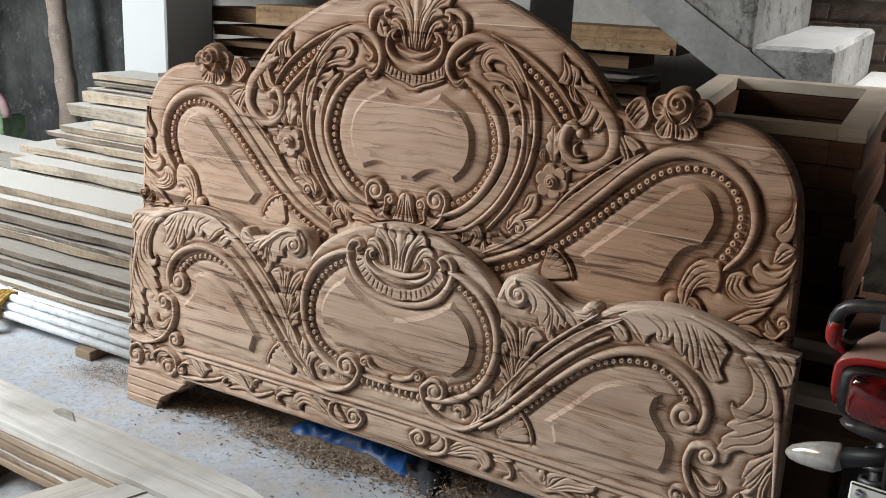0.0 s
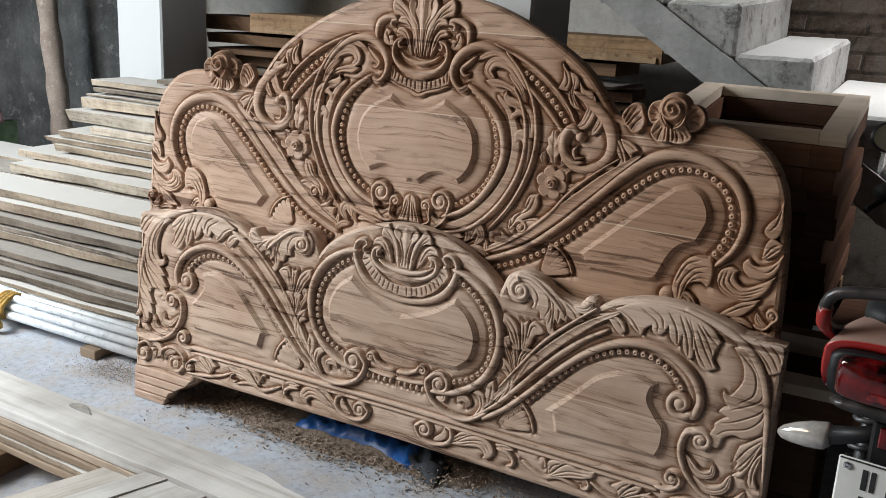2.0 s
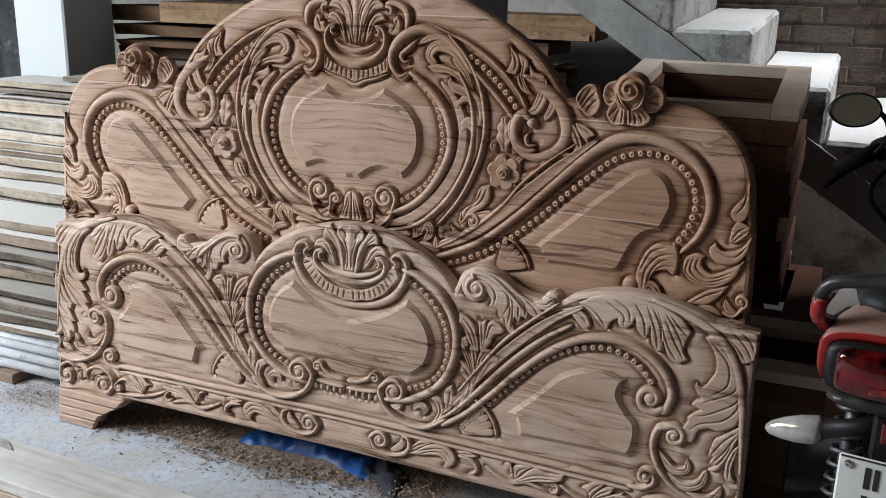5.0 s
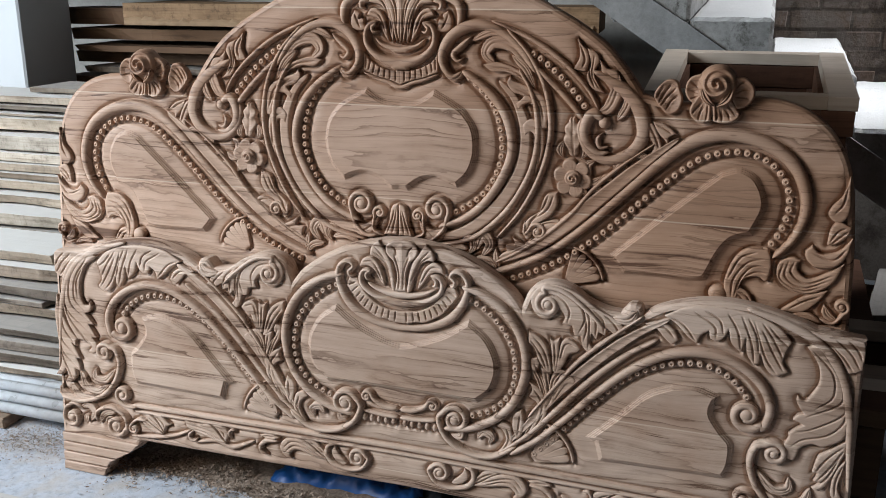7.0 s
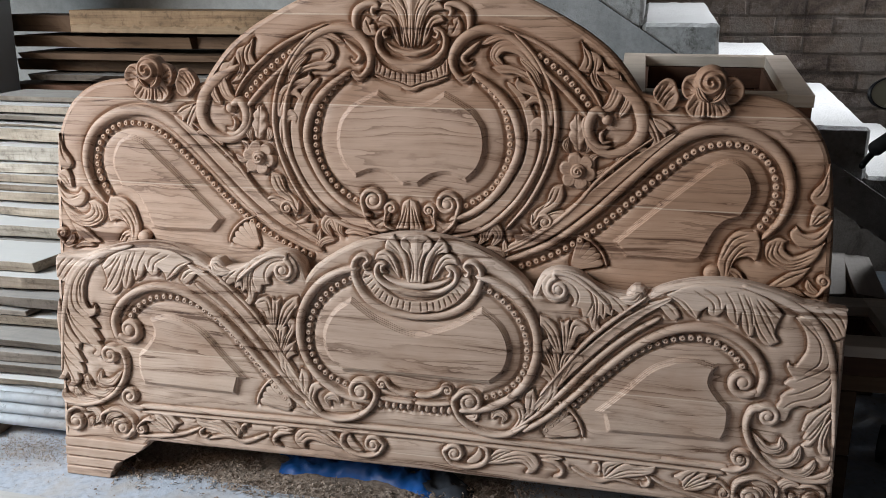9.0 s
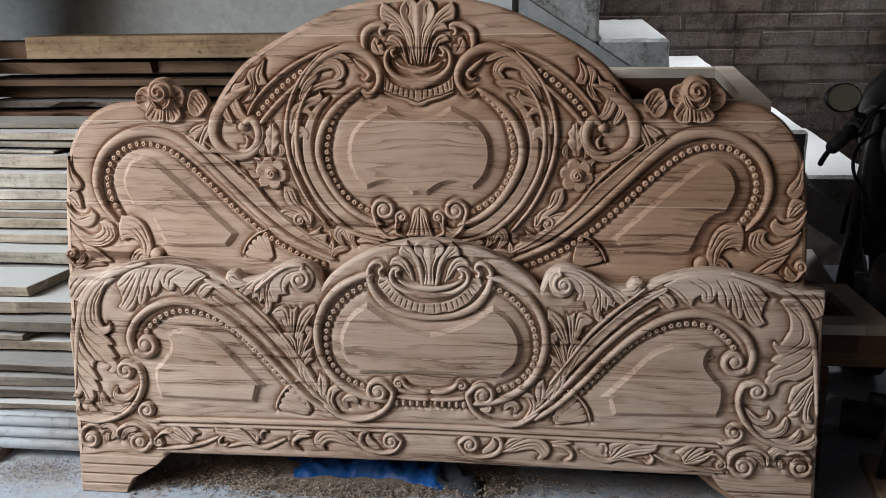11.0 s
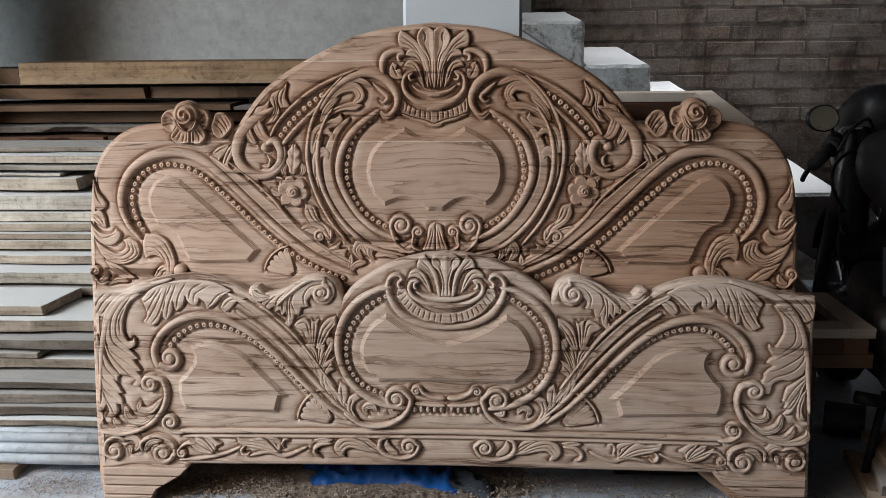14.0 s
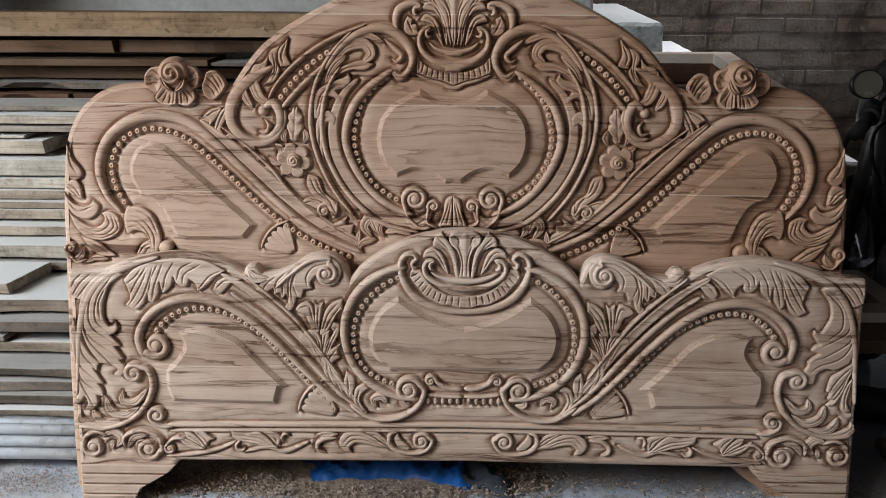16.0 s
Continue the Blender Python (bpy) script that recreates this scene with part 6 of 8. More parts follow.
relief("spray_leaf", foot, [(-0.289, 0.414, 1), (-0.314, 0.4), (-0.329, 0.377), (-0.332, 0.349), (-0.322, 0.327), (-0.305, 0.299, 1), (-0.302, 0.318), (-0.312, 0.348), (-0.308, 0.368), (-0.291, 0.38, 1), (-0.297, 0.396)], 0.012, [[(-0.3, 0.399), (-0.319, 0.372), (-0.32, 0.341), (-0.308, 0.312)]])
relief("spray_leaf", foot, [(-0.308, 0.332, 1), (-0.294, 0.318), (-0.286, 0.297), (-0.28, 0.275, 1), (-0.298, 0.285), (-0.307, 0.306)], 0.012, [[(-0.302, 0.321), (-0.293, 0.3), (-0.286, 0.282)]])
relief("spray_leaf", foot, [(-0.277, 0.348, 1), (-0.26, 0.333), (-0.258, 0.306), (-0.268, 0.277, 1), (-0.28, 0.292), (-0.284, 0.318)], 0.012, [[(-0.274, 0.334), (-0.272, 0.306), (-0.271, 0.287)]])
relief("spray_leaf", foot, [(-0.261, 0.281, 1), (-0.255, 0.305), (-0.237, 0.313), (-0.223, 0.304, 1), (-0.238, 0.293), (-0.245, 0.275), (-0.236, 0.254), (-0.22, 0.233, 1), (-0.244, 0.239), (-0.259, 0.259)], 0.012, [[(-0.246, 0.3), (-0.252, 0.275), (-0.241, 0.25)]])

# side fields
AX = 0.002
SP = [[(-0.581, 0.449), (-0.626, 0.454), (-0.676, 0.439)], [(-0.676, 0.439), (-0.665, 0.402), (-0.688, 0.366)], [(-0.688, 0.366), (-0.708, 0.343), (-0.708, 0.296), (-0.696, 0.265)], [(-0.696, 0.265), (-0.445, 0.26)], [(-0.445, 0.26), (-0.434, 0.301)], [(-0.434, 0.301), (-0.413, 0.307)], [(-0.413, 0.307), (-0.47, 0.362), (-0.529, 0.422), (-0.581, 0.449)]]
for s in (1, -1):
    part("raised_panel", stacked(outline([flip(c, s) for c in SP]), PANEL_STEPS), TEAK, foot)
    bead_row(flip([(-0.725, 0.441), (-0.702, 0.467), (-0.667, 0.488), (-0.624, 0.496), (-0.576, 0.489), (-0.531, 0.471), (-0.487, 0.442), (-0.443, 0.4), (-0.399, 0.352), (-0.355, 0.302), (-0.307, 0.25)], s), foot)
scroll("rolled_moulding", foot, [(-0.254, 0.242), (-0.313, 0.284), (-0.372, 0.342), (-0.434, 0.408), (-0.501, 0.468), (-0.571, 0.508), (-0.639, 0.52), (-0.7, 0.507), (-0.747, 0.473), (-0.77, 0.427), (-0.761, 0.385)], (-0.728, 0.406), 0.032, 215, 1.25, (0.014, 0.020), 0.018)
simple("thin_moulding", foot, [(-0.547, 0.536), (-0.488, 0.496), (-0.422, 0.436), (-0.357, 0.363), (-0.291, 0.291), (-0.231, 0.242)], [0.008, 0.016, 0.017, 0.014, 0.007], 0.014)
simple("flat_band", foot, [(-0.568, 0.581), (-0.502, 0.541), (-0.429, 0.478), (-0.356, 0.4), (-0.29, 0.315), (-0.246, 0.264)], [0.008, 0.024, 0.026, 0.020, 0.008], 0.013, "cove")
simple("thin_moulding", foot, [(-0.515, 0.581), (-0.457, 0.532), (-0.391, 0.469), (-0.333, 0.391), (-0.29, 0.331)], [0.006, 0.011, 0.011, 0.006], 0.014)
fan("fluted_fan", foot, (-0.296, 0.232), (118, 134, 150, 166), 0.100, 0.011, 0.008)
# curled leaf on the saddle
scroll("curled_leaf", foot, [(-0.441, 0.547), (-0.403, 0.582), (-0.357, 0.614), (-0.313, 0.62)], (-0.322, 0.584), 0.026, 75, -1.4, (0.010, 0.014), 0.018)
relief("curled_leaf", foot, [(-0.487, 0.543, 1), (-0.467, 0.567), (-0.424, 0.587), (-0.385, 0.613), (-0.34, 0.627), (-0.303, 0.62), (-0.285, 0.594), (-0.295, 0.564), (-0.316, 0.553), (-0.337, 0.561), (-0.346, 0.579, 1), (-0.358, 0.562), (-0.353, 0.547, 1), (-0.374, 0.544, 1), (-0.379, 0.525, 1), (-0.392, 0.525, 1), (-0.399, 0.502), (-0.412, 0.491), (-0.426, 0.499, 1), (-0.412, 0.513), (-0.415, 0.533, 1), (-0.426, 0.52, 1), (-0.43, 0.537, 1), (-0.444, 0.531, 1), (-0.445, 0.547, 1), (-0.466, 0.534, 1)], 0.011, [[(-0.318, 0.62), (-0.378, 0.604), (-0.399, 0.563), (-0.389, 0.531)], [(-0.34, 0.617), (-0.389, 0.587), (-0.404, 0.548), (-0.4, 0.514)], [(-0.367, 0.612), (-0.405, 0.575), (-0.41, 0.533), (-0.41, 0.501)], [(-0.398, 0.593), (-0.421, 0.564), (-0.424, 0.528)], [(-0.416, 0.583), (-0.437, 0.563), (-0.44, 0.538)], [(-0.439, 0.575), (-0.458, 0.56), (-0.472, 0.541)], [(-0.3, 0.609), (-0.347, 0.6), (-0.367, 0.576), (-0.365, 0.55)]])
commas("curled_leaf", foot, [([(-0.453, 0.571), (-0.486, 0.571), (-0.503, 0.589)], 0.0240)], 0.016)
# lobed leaf over the shoulder
relief("acanthus_leaf", foot, [(-0.797, 0.564, 1), (-0.771, 0.59), (-0.727, 0.609), (-0.666, 0.617), (-0.602, 0.611), (-0.556, 0.588, 1), (-0.582, 0.572), (-0.603, 0.551), (-0.623, 0.537, 1), (-0.629, 0.556), (-0.643, 0.567, 1), (-0.647, 0.552), (-0.661, 0.548), (-0.674, 0.558), (-0.68, 0.574, 1), (-0.685, 0.551), (-0.695, 0.539), (-0.706, 0.531, 1), (-0.71, 0.545), (-0.713, 0.56, 1), (-0.717, 0.53), (-0.731, 0.508, 1), (-0.741, 0.515), (-0.742, 0.532, 1), (-0.754, 0.505), (-0.773, 0.492), (-0.796, 0.503, 1), (-0.784, 0.521), (-0.789, 0.544)], 0.011, [[(-0.786, 0.504), (-0.765, 0.537), (-0.742, 0.581)], [(-0.773, 0.498), (-0.751, 0.529), (-0.726, 0.595)], [(-0.793, 0.553), (-0.774, 0.567), (-0.754, 0.589)], [(-0.784, 0.527), (-0.768, 0.557), (-0.742, 0.594)], [(-0.732, 0.514), (-0.724, 0.552), (-0.703, 0.603)], [(-0.739, 0.534), (-0.732, 0.568), (-0.715, 0.601)], [(-0.705, 0.537), (-0.697, 0.573), (-0.677, 0.606)], [(-0.671, 0.564), (-0.662, 0.591), (-0.634, 0.607)], [(-0.658, 0.555), (-0.652, 0.579), (-0.614, 0.602)], [(-0.62, 0.544), (-0.594, 0.574), (-0.566, 0.587)]])
relief("acanthus_leaf", foot, [(-0.588, 0.542, 1), (-0.576, 0.563), (-0.549, 0.574), (-0.518, 0.567, 1), (-0.543, 0.559), (-0.559, 0.542), (-0.575, 0.531)], 0.01, [[(-0.579, 0.545), (-0.561, 0.562), (-0.534, 0.566)]])
# tall acanthus down the outer edge
simple("rolled_moulding", foot, [(-0.71, 0.62), (-0.787, 0.596), (-0.85, 0.562), (-0.89, 0.507), (-0.91, 0.433), (-0.918, 0.355), (-0.925, 0.277)], [0.010, 0.020, 0.022, 0.020, 0.014, 0.008], 0.012)
relief("acanthus_leaf", foot, [(-0.796, 0.578, 1), (-0.829, 0.553), (-0.846, 0.516), (-0.85, 0.479), (-0.84, 0.454), (-0.826, 0.453), (-0.824, 0.463, 1), (-0.817, 0.451), (-0.823, 0.436), (-0.837, 0.429, 1), (-0.825, 0.417), (-0.813, 0.403, 1), (-0.828, 0.401, 1), (-0.817, 0.386), (-0.806, 0.37, 1), (-0.818, 0.368, 1), (-0.807, 0.354), (-0.808, 0.335), (-0.822, 0.326), (-0.834, 0.332, 1), (-0.824, 0.345), (-0.839, 0.355), (-0.866, 0.36, 1), (-0.893, 0.403), (-0.908, 0.466), (-0.9, 0.52), (-0.875, 0.56), (-0.836, 0.585)], 0.013, [[(-0.823, 0.572), (-0.861, 0.52), (-0.868, 0.466), (-0.838, 0.435)], [(-0.848, 0.561), (-0.879, 0.512), (-0.879, 0.45), (-0.821, 0.407)], [(-0.868, 0.543), (-0.892, 0.497), (-0.893, 0.435), (-0.815, 0.373)], [(-0.885, 0.515), (-0.899, 0.458), (-0.88, 0.404), (-0.816, 0.345)], [(-0.87, 0.388), (-0.848, 0.368), (-0.823, 0.335)], [(-0.841, 0.544), (-0.859, 0.505), (-0.857, 0.466)]], sides=(1,))
relief("acanthus_leaf", foot, [(-0.866, 0.36, 1), (-0.871, 0.352), (-0.873, 0.339, 1), (-0.882, 0.347, 1), (-0.869, 0.325), (-0.859, 0.308, 1), (-0.872, 0.308, 1), (-0.863, 0.293), (-0.861, 0.276, 1), (-0.878, 0.279, 1), (-0.876, 0.258), (-0.89, 0.242), (-0.91, 0.242, 1), (-0.901, 0.258), (-0.907, 0.277, 1), (-0.92, 0.258), (-0.938, 0.257, 1), (-0.92, 0.293), (-0.926, 0.356), (-0.931, 0.419), (-0.922, 0.473, 1), (-0.91, 0.428), (-0.891, 0.388)], 0.012, [[(-0.914, 0.427), (-0.904, 0.38), (-0.874, 0.347)], [(-0.92, 0.419), (-0.915, 0.356), (-0.865, 0.309)], [(-0.923, 0.372), (-0.912, 0.321), (-0.867, 0.282)], [(-0.922, 0.332), (-0.907, 0.293), (-0.885, 0.249)]], sides=(1,))
# on the other side the same leaf is cut broader
relief("acanthus_leaf", foot, [(0.828, 0.557, 1), (0.859, 0.564), (0.887, 0.539), (0.905, 0.501), (0.918, 0.46), (0.917, 0.42), (0.909, 0.384), (0.893, 0.371), (0.873, 0.362, 1), (0.854, 0.365), (0.835, 0.354), (0.831, 0.339), (0.824, 0.327), (0.808, 0.333), (0.803, 0.351), (0.812, 0.372, 1), (0.811, 0.381, 1), (0.823, 0.393), (0.837, 0.402, 1), (0.816, 0.41, 1), (0.824, 0.421), (0.835, 0.425, 1), (0.827, 0.434), (0.819, 0.449), (0.821, 0.459, 1), (0.835, 0.452), (0.846, 0.467), (0.856, 0.49), (0.854, 0.516), (0.843, 0.538)], 0.012, [[(0.84, 0.551), (0.878, 0.511), (0.883, 0.465), (0.855, 0.437)], [(0.859, 0.551), (0.893, 0.501), (0.898, 0.455), (0.841, 0.419)], [(0.879, 0.536), (0.906, 0.481), (0.906, 0.435), (0.857, 0.398), (0.823, 0.385)], [(0.91, 0.46), (0.907, 0.419), (0.882, 0.388), (0.839, 0.372), (0.82, 0.357)]], sides=(1,))
relief("acanthus_leaf", foot, [(0.919, 0.384, 1), (0.905, 0.373), (0.881, 0.352), (0.869, 0.342), (0.861, 0.308, 1), (0.871, 0.307), (0.865, 0.29, 1), (0.877, 0.288), (0.862, 0.274, 1), (0.882, 0.277), (0.896, 0.301), (0.907, 0.332), (0.917, 0.363)], 0.011, [[(0.912, 0.368), (0.887, 0.342), (0.868, 0.311)], [(0.913, 0.361), (0.892, 0.322), (0.872, 0.293)], [(0.906, 0.342), (0.891, 0.306), (0.872, 0.279)]], sides=(1,))
relief("acanthus_leaf", foot, [(0.919, 0.343, 1), (0.914, 0.311), (0.91, 0.283), (0.921, 0.261, 1), (0.905, 0.258), (0.897, 0.272), (0.898, 0.301), (0.907, 0.327)], 0.011, [[(0.914, 0.33), (0.905, 0.296), (0.906, 0.267)]], sides=(1,))
scroll("s_scroll", foot, [(-0.925, 0.201), (-0.863, 0.196), (-0.799, 0.219), (-0.758, 0.261), (-0.742, 0.308), (-0.751, 0.345)], (-0.785, 0.335), 0.024, 40, 1.35, (0.012, 0.016), 0.018)
commas("acanthus_leaf", foot, [([(-0.756, 0.295), (-0.789, 0.26), (-0.817, 0.266), (-0.816, 0.288)], 0.0200), ([(-0.777, 0.251), (-0.813, 0.228), (-0.846, 0.24), (-0.857, 0.272)], 0.0225), ([(-0.82, 0.216), (-0.861, 0.209), (-0.882, 0.224), (-0.89, 0.243)], 0.0200), ([(-0.863, 0.199), (-0.899, 0.202), (-0.923, 0.217), (-0.922, 0.233)], 0.0200), ([(-0.902, 0.198), (-0.92, 0.207), (-0.932, 0.217)], 0.0150)], 0.012)
scroll("volute", foot, [(-0.696, 0.202), (-0.727, 0.202)], (-0.735, 0.231), 0.022, 250, -1.3, (0.010, 0.014), 0.017)
relief("corner_leaf", foot, [(-0.925, 0.526, 1), (-0.925, 0.569), (-0.911, 0.581), (-0.827, 0.587, 1), (-0.859, 0.567), (-0.883, 0.543), (-0.901, 0.514, 1), (-0.914, 0.518)], 0.007, [[(-0.919, 0.526), (-0.901, 0.554), (-0.874, 0.577)], [(-0.908, 0.52), (-0.885, 0.549), (-0.849, 0.577)], [(-0.922, 0.543), (-0.913, 0.561), (-0.895, 0.577)]])
# frieze of running scrolls along the bottom rail
simple("rail_moulding", foot, [(-0.714, 0.205), (-0.406, 0.209), (0.019, 0.213)], 0.012, 0.006)
simple("rail_moulding", foot, [(-0.707, 0.191), (-0.407, 0.195), (0.019, 0.199)], 0.008, 0.007)
scroll("frieze_scroll", foot, [(-0.859, 0.177), (-0.887, 0.186), (-0.913, 0.173)], (-0.894, 0.148), 0.027, 140, 1.3, (0.010, 0.013), 0.016)
commas("frieze_leaf", foot, [([(-0.872, 0.173), (-0.846, 0.187), (-0.825, 0.171), (-0.839, 0.146)], 0.0216), ([(-0.86, 0.155), (-0.848, 0.158), (-0.852, 0.139)], 0.0144)], 0.0095)
scroll("frieze_scroll", foot, [(-0.817, 0.146), (-0.816, 0.175), (-0.774, 0.191), (-0.734, 0.173), (-0.727, 0.142)], (-0.761, 0.144), 0.028, -10, -1.35, (0.010, 0.014), 0.016)
commas("frieze_leaf", foot, [([(-0.814, 0.143), (-0.794, 0.172), (-0.762, 0.179)], 0.0168), ([(-0.786, 0.134), (-0.785, 0.156), (-0.769, 0.166)], 0.0144)], 0.0095)
scroll("frieze_scroll", foot, [(-0.669, 0.171), (-0.697, 0.171)], (-0.708, 0.145), 0.013, 120, 1.2, (0.008, 0.009), 0.013)
relief("frieze_leaf", foot, [(-0.692, 0.18, 1), (-0.662, 0.168), (-0.632, 0.151), (-0.621, 0.143, 1), (-0.649, 0.144), (-0.675, 0.158)], 0.01, [[(-0.679, 0.169), (-0.655, 0.157), (-0.632, 0.148)]])
relief("frieze_leaf", foot, [(-0.672, 0.189, 1), (-0.654, 0.186), (-0.634, 0.169), (-0.619, 0.146, 1), (-0.645, 0.16), (-0.665, 0.173)], 0.011, [[(-0.662, 0.179), (-0.643, 0.168), (-0.627, 0.153)]])
relief("frieze_leaf", foot, [(-0.653, 0.194, 1), (-0.628, 0.193), (-0.61, 0.179), (-0.598, 0.172, 1), (-0.614, 0.164), (-0.619, 0.15, 1), (-0.634, 0.172)], 0.012, [[(-0.641, 0.188), (-0.624, 0.175), (-0.616, 0.163)]])
relief("frieze_leaf", foot, [(-0.559, 0.195, 1), (-0.543, 0.189), (-0.518, 0.187), (-0.493, 0.192), (-0.474, 0.181), (-0.453, 0.159), (-0.441, 0.149, 1), (-0.467, 0.151), (-0.494, 0.158), (-0.522, 0.164), (-0.542, 0.17), (-0.554, 0.177)], 0.012, [[(-0.545, 0.181), (-0.518, 0.178), (-0.488, 0.173), (-0.454, 0.154)], [(-0.534, 0.172), (-0.5, 0.167), (-0.463, 0.154)]])
relief("frieze_leaf", foot, [(-0.486, 0.192, 1), (-0.46, 0.193), (-0.438, 0.181), (-0.444, 0.153, 1), (-0.456, 0.166), (-0.469, 0.181)], 0.01, [[(-0.472, 0.187), (-0.453, 0.177), (-0.447, 0.163)]])
simple("frieze_stem", foot, [(-0.719, 0.125), (-0.653, 0.131), (-0.593, 0.144), (-0.548, 0.164)], [0.006, 0.01, 0.01, 0.006], 0.007)
simple("frieze_stem", foot, [(-0.528, 0.139), (-0.471, 0.151), (-0.428, 0.141), (-0.37, 0.166)], [0.006, 0.01, 0.011, 0.006], 0.007)
simple("frieze_curl", foot, [(-0.416, 0.184), (-0.428, 0.187), (-0.436, 0.176), (-0.43, 0.163)], [0.004, 0.008, 0.009, 0.004], 0.012)
simple("frieze_curl", foot, [(-0.537, 0.165), (-0.546, 0.158), (-0.544, 0.146), (-0.532, 0.142), (-0.525, 0.149)], [0.005, 0.009, 0.011, 0.009, 0.004], 0.012)
relief("frieze_leaf", foot, [(-0.353, 0.186, 1), (-0.327, 0.194), (-0.297, 0.187, 1), (-0.32, 0.179), (-0.338, 0.181)], 0.009, [[(-0.341, 0.186), (-0.313, 0.186)]])
simple("frieze_curl", foot, [(-0.301, 0.178), (-0.332, 0.175), (-0.35, 0.161), (-0.347, 0.146), (-0.33, 0.14)], [0.005, 0.011, 0.013, 0.011, 0.005], 0.012)
relief("frieze_leaf", foot, [(-0.264, 0.141, 1), (-0.283, 0.144), (-0.297, 0.162), (-0.292, 0.181), (-0.274, 0.192), (-0.243, 0.193), (-0.218, 0.184), (-0.194, 0.167), (-0.17, 0.155, 1), (-0.202, 0.156), (-0.232, 0.163), (-0.255, 0.166), (-0.267, 0.159), (-0.271, 0.15)], 0.013, [[(-0.286, 0.167), (-0.268, 0.183), (-0.238, 0.181), (-0.189, 0.162)], [(-0.28, 0.159), (-0.264, 0.173), (-0.236, 0.173), (-0.205, 0.161)]])
relief("frieze_leaf", foot, [(-0.236, 0.193, 1), (-0.207, 0.195), (-0.183, 0.176), (-0.174, 0.158, 1), (-0.194, 0.168), (-0.216, 0.184)], 0.01, [[(-0.219, 0.19), (-0.198, 0.18), (-0.181, 0.166)]])
simple("frieze_curl", foot, [(-0.153, 0.195), (-0.172, 0.19), (-0.176, 0.168), (-0.16, 0.149), (-0.129, 0.142)], [0.006, 0.013, 0.015, 0.013, 0.006], 0.013)
relief("frieze_leaf", foot, [(-0.155, 0.195, 1), (-0.147, 0.176), (-0.126, 0.155), (-0.132, 0.148, 1), (-0.154, 0.157), (-0.164, 0.176)], 0.009)
scroll("frieze_scroll", foot, [(-0.165, 0.147), (-0.12, 0.14), (-0.087, 0.149), (-0.071, 0.174)], (-0.098, 0.172), 0.022, 20, 1.4, (0.009, 0.012), 0.016)
# bracket feet built up in courses that follow the bracket's curve
CURVE = [(-0.803, 0.002), (-0.797, 0.018), (-0.785, 0.041), (-0.744, 0.065), (-0.712, 0.085), (-0.691, 0.111)]
for s in (1, -1):
    for i in range(4):
        z0, z1 = 0.0015 + 0.0264 * i, 0.0236 + 0.0264 * i
        ends = [(AX + s * (float(np.interp(z, [q[1] for q in CURVE], [q[0] for q in CURVE])) - AX - 0.0005), z) for z in np.linspace(z0, z1, 4)]
        ring = [(-s * 0.9275, z1), (-s * 0.9275, z0)] + ends
        bm = bmesh.new()
        fr, bk = [[bm.verts.new((x, y, z)) for x, z in ring] for y in (-0.0075, 0.006)]
        bm.faces.new(fr); bm.faces.new(bk[::-1])
        for k in range(len(ring)):
            bm.faces.new((fr[k - 1], bk[k - 1], bk[k], fr[k]))
        bmesh.ops.recalc_face_normals(bm, faces=bm.faces)
        bmesh.ops.bevel(bm, geom=[e_ for e_ in bm.edges if all(v.co.y < 0 for v in e_.verts)], offset=0.0018, segments=1, affect="EDGES")
        part("foot_course", bm, TEAK, foot)
AX = 0.002
curves = [[(0.024, 0.69), (-0.055, 0.685), (-0.128, 0.667), (-0.187, 0.639), (-0.239, 0.603), (-0.265, 0.573)],
          [(-0.265, 0.573), (-0.283, 0.613), (-0.32, 0.63), (-0.365, 0.623), (-0.402, 0.599), (-0.44, 0.585), (-0.47, 0.582)],
          [(-0.47, 0.582), (-0.488, 0.601), (-0.509, 0.598), (-0.515, 0.584)],
          [(-0.515, 0.584), (-0.552, 0.605), (-0.611, 0.622), (-0.672, 0.628), (-0.74, 0.621), (-0.809, 0.603), (-0.841, 0.591)],
          [(-0.841, 0.591), (-0.927, 0.581)],
          [(-0.927, 0.581), (-0.93, 0.355), (-0.937, -0.001)],
          [(-0.937, -0.001), (-0.803, 0.002)],
          [(-0.803, 0.002), (-0.788, 0.038), (-0.744, 0.065), (-0.712, 0.085), (-0.688, 0.111)],
          [(-0.688, 0.111), (0.021, 0.117)]]
finish_board(foot, mirrored(curves), [(0, -0.042), (0, -0.012), (0.002, -0.006), (0.006, -0.0015), (0.012, 0.0)])

# ---- window frames stacked behind the headboard ----
def window_frame(x0, x1, y0, y1, z0, thick, stile, rz, label, mat=FRAMEWOOD, rail=0.075):
    cx, cy = (x0 + x1) / 2, (y0 + y1) / 2
    w, d = (x1 - x0) / 2, (y1 - y0) / 2
    fr = thing("window_frame", pose(cx, cy, z0, 0, 0, rz), label, "window frame", "stacked window frames")
    for name, lo, hi in (("stile", (-w, -d, 0), (-w + stile, d, thick)), ("stile", (w - stile, -d, 0), (w, d, thick)),
                         ("rail", (-w + stile + 0.0003, -d + 0.001, 0.0005), (w - stile - 0.0003, -d + rail, thick - 0.0005)), ("rail", (-w + stile + 0.0003, d - rail, 0.0005), (w - stile - 0.0003, d - 0.002, thick - 0.0005))):
        part(name, boxed(lo, hi, 0.0012), mat, fr)
    return fr


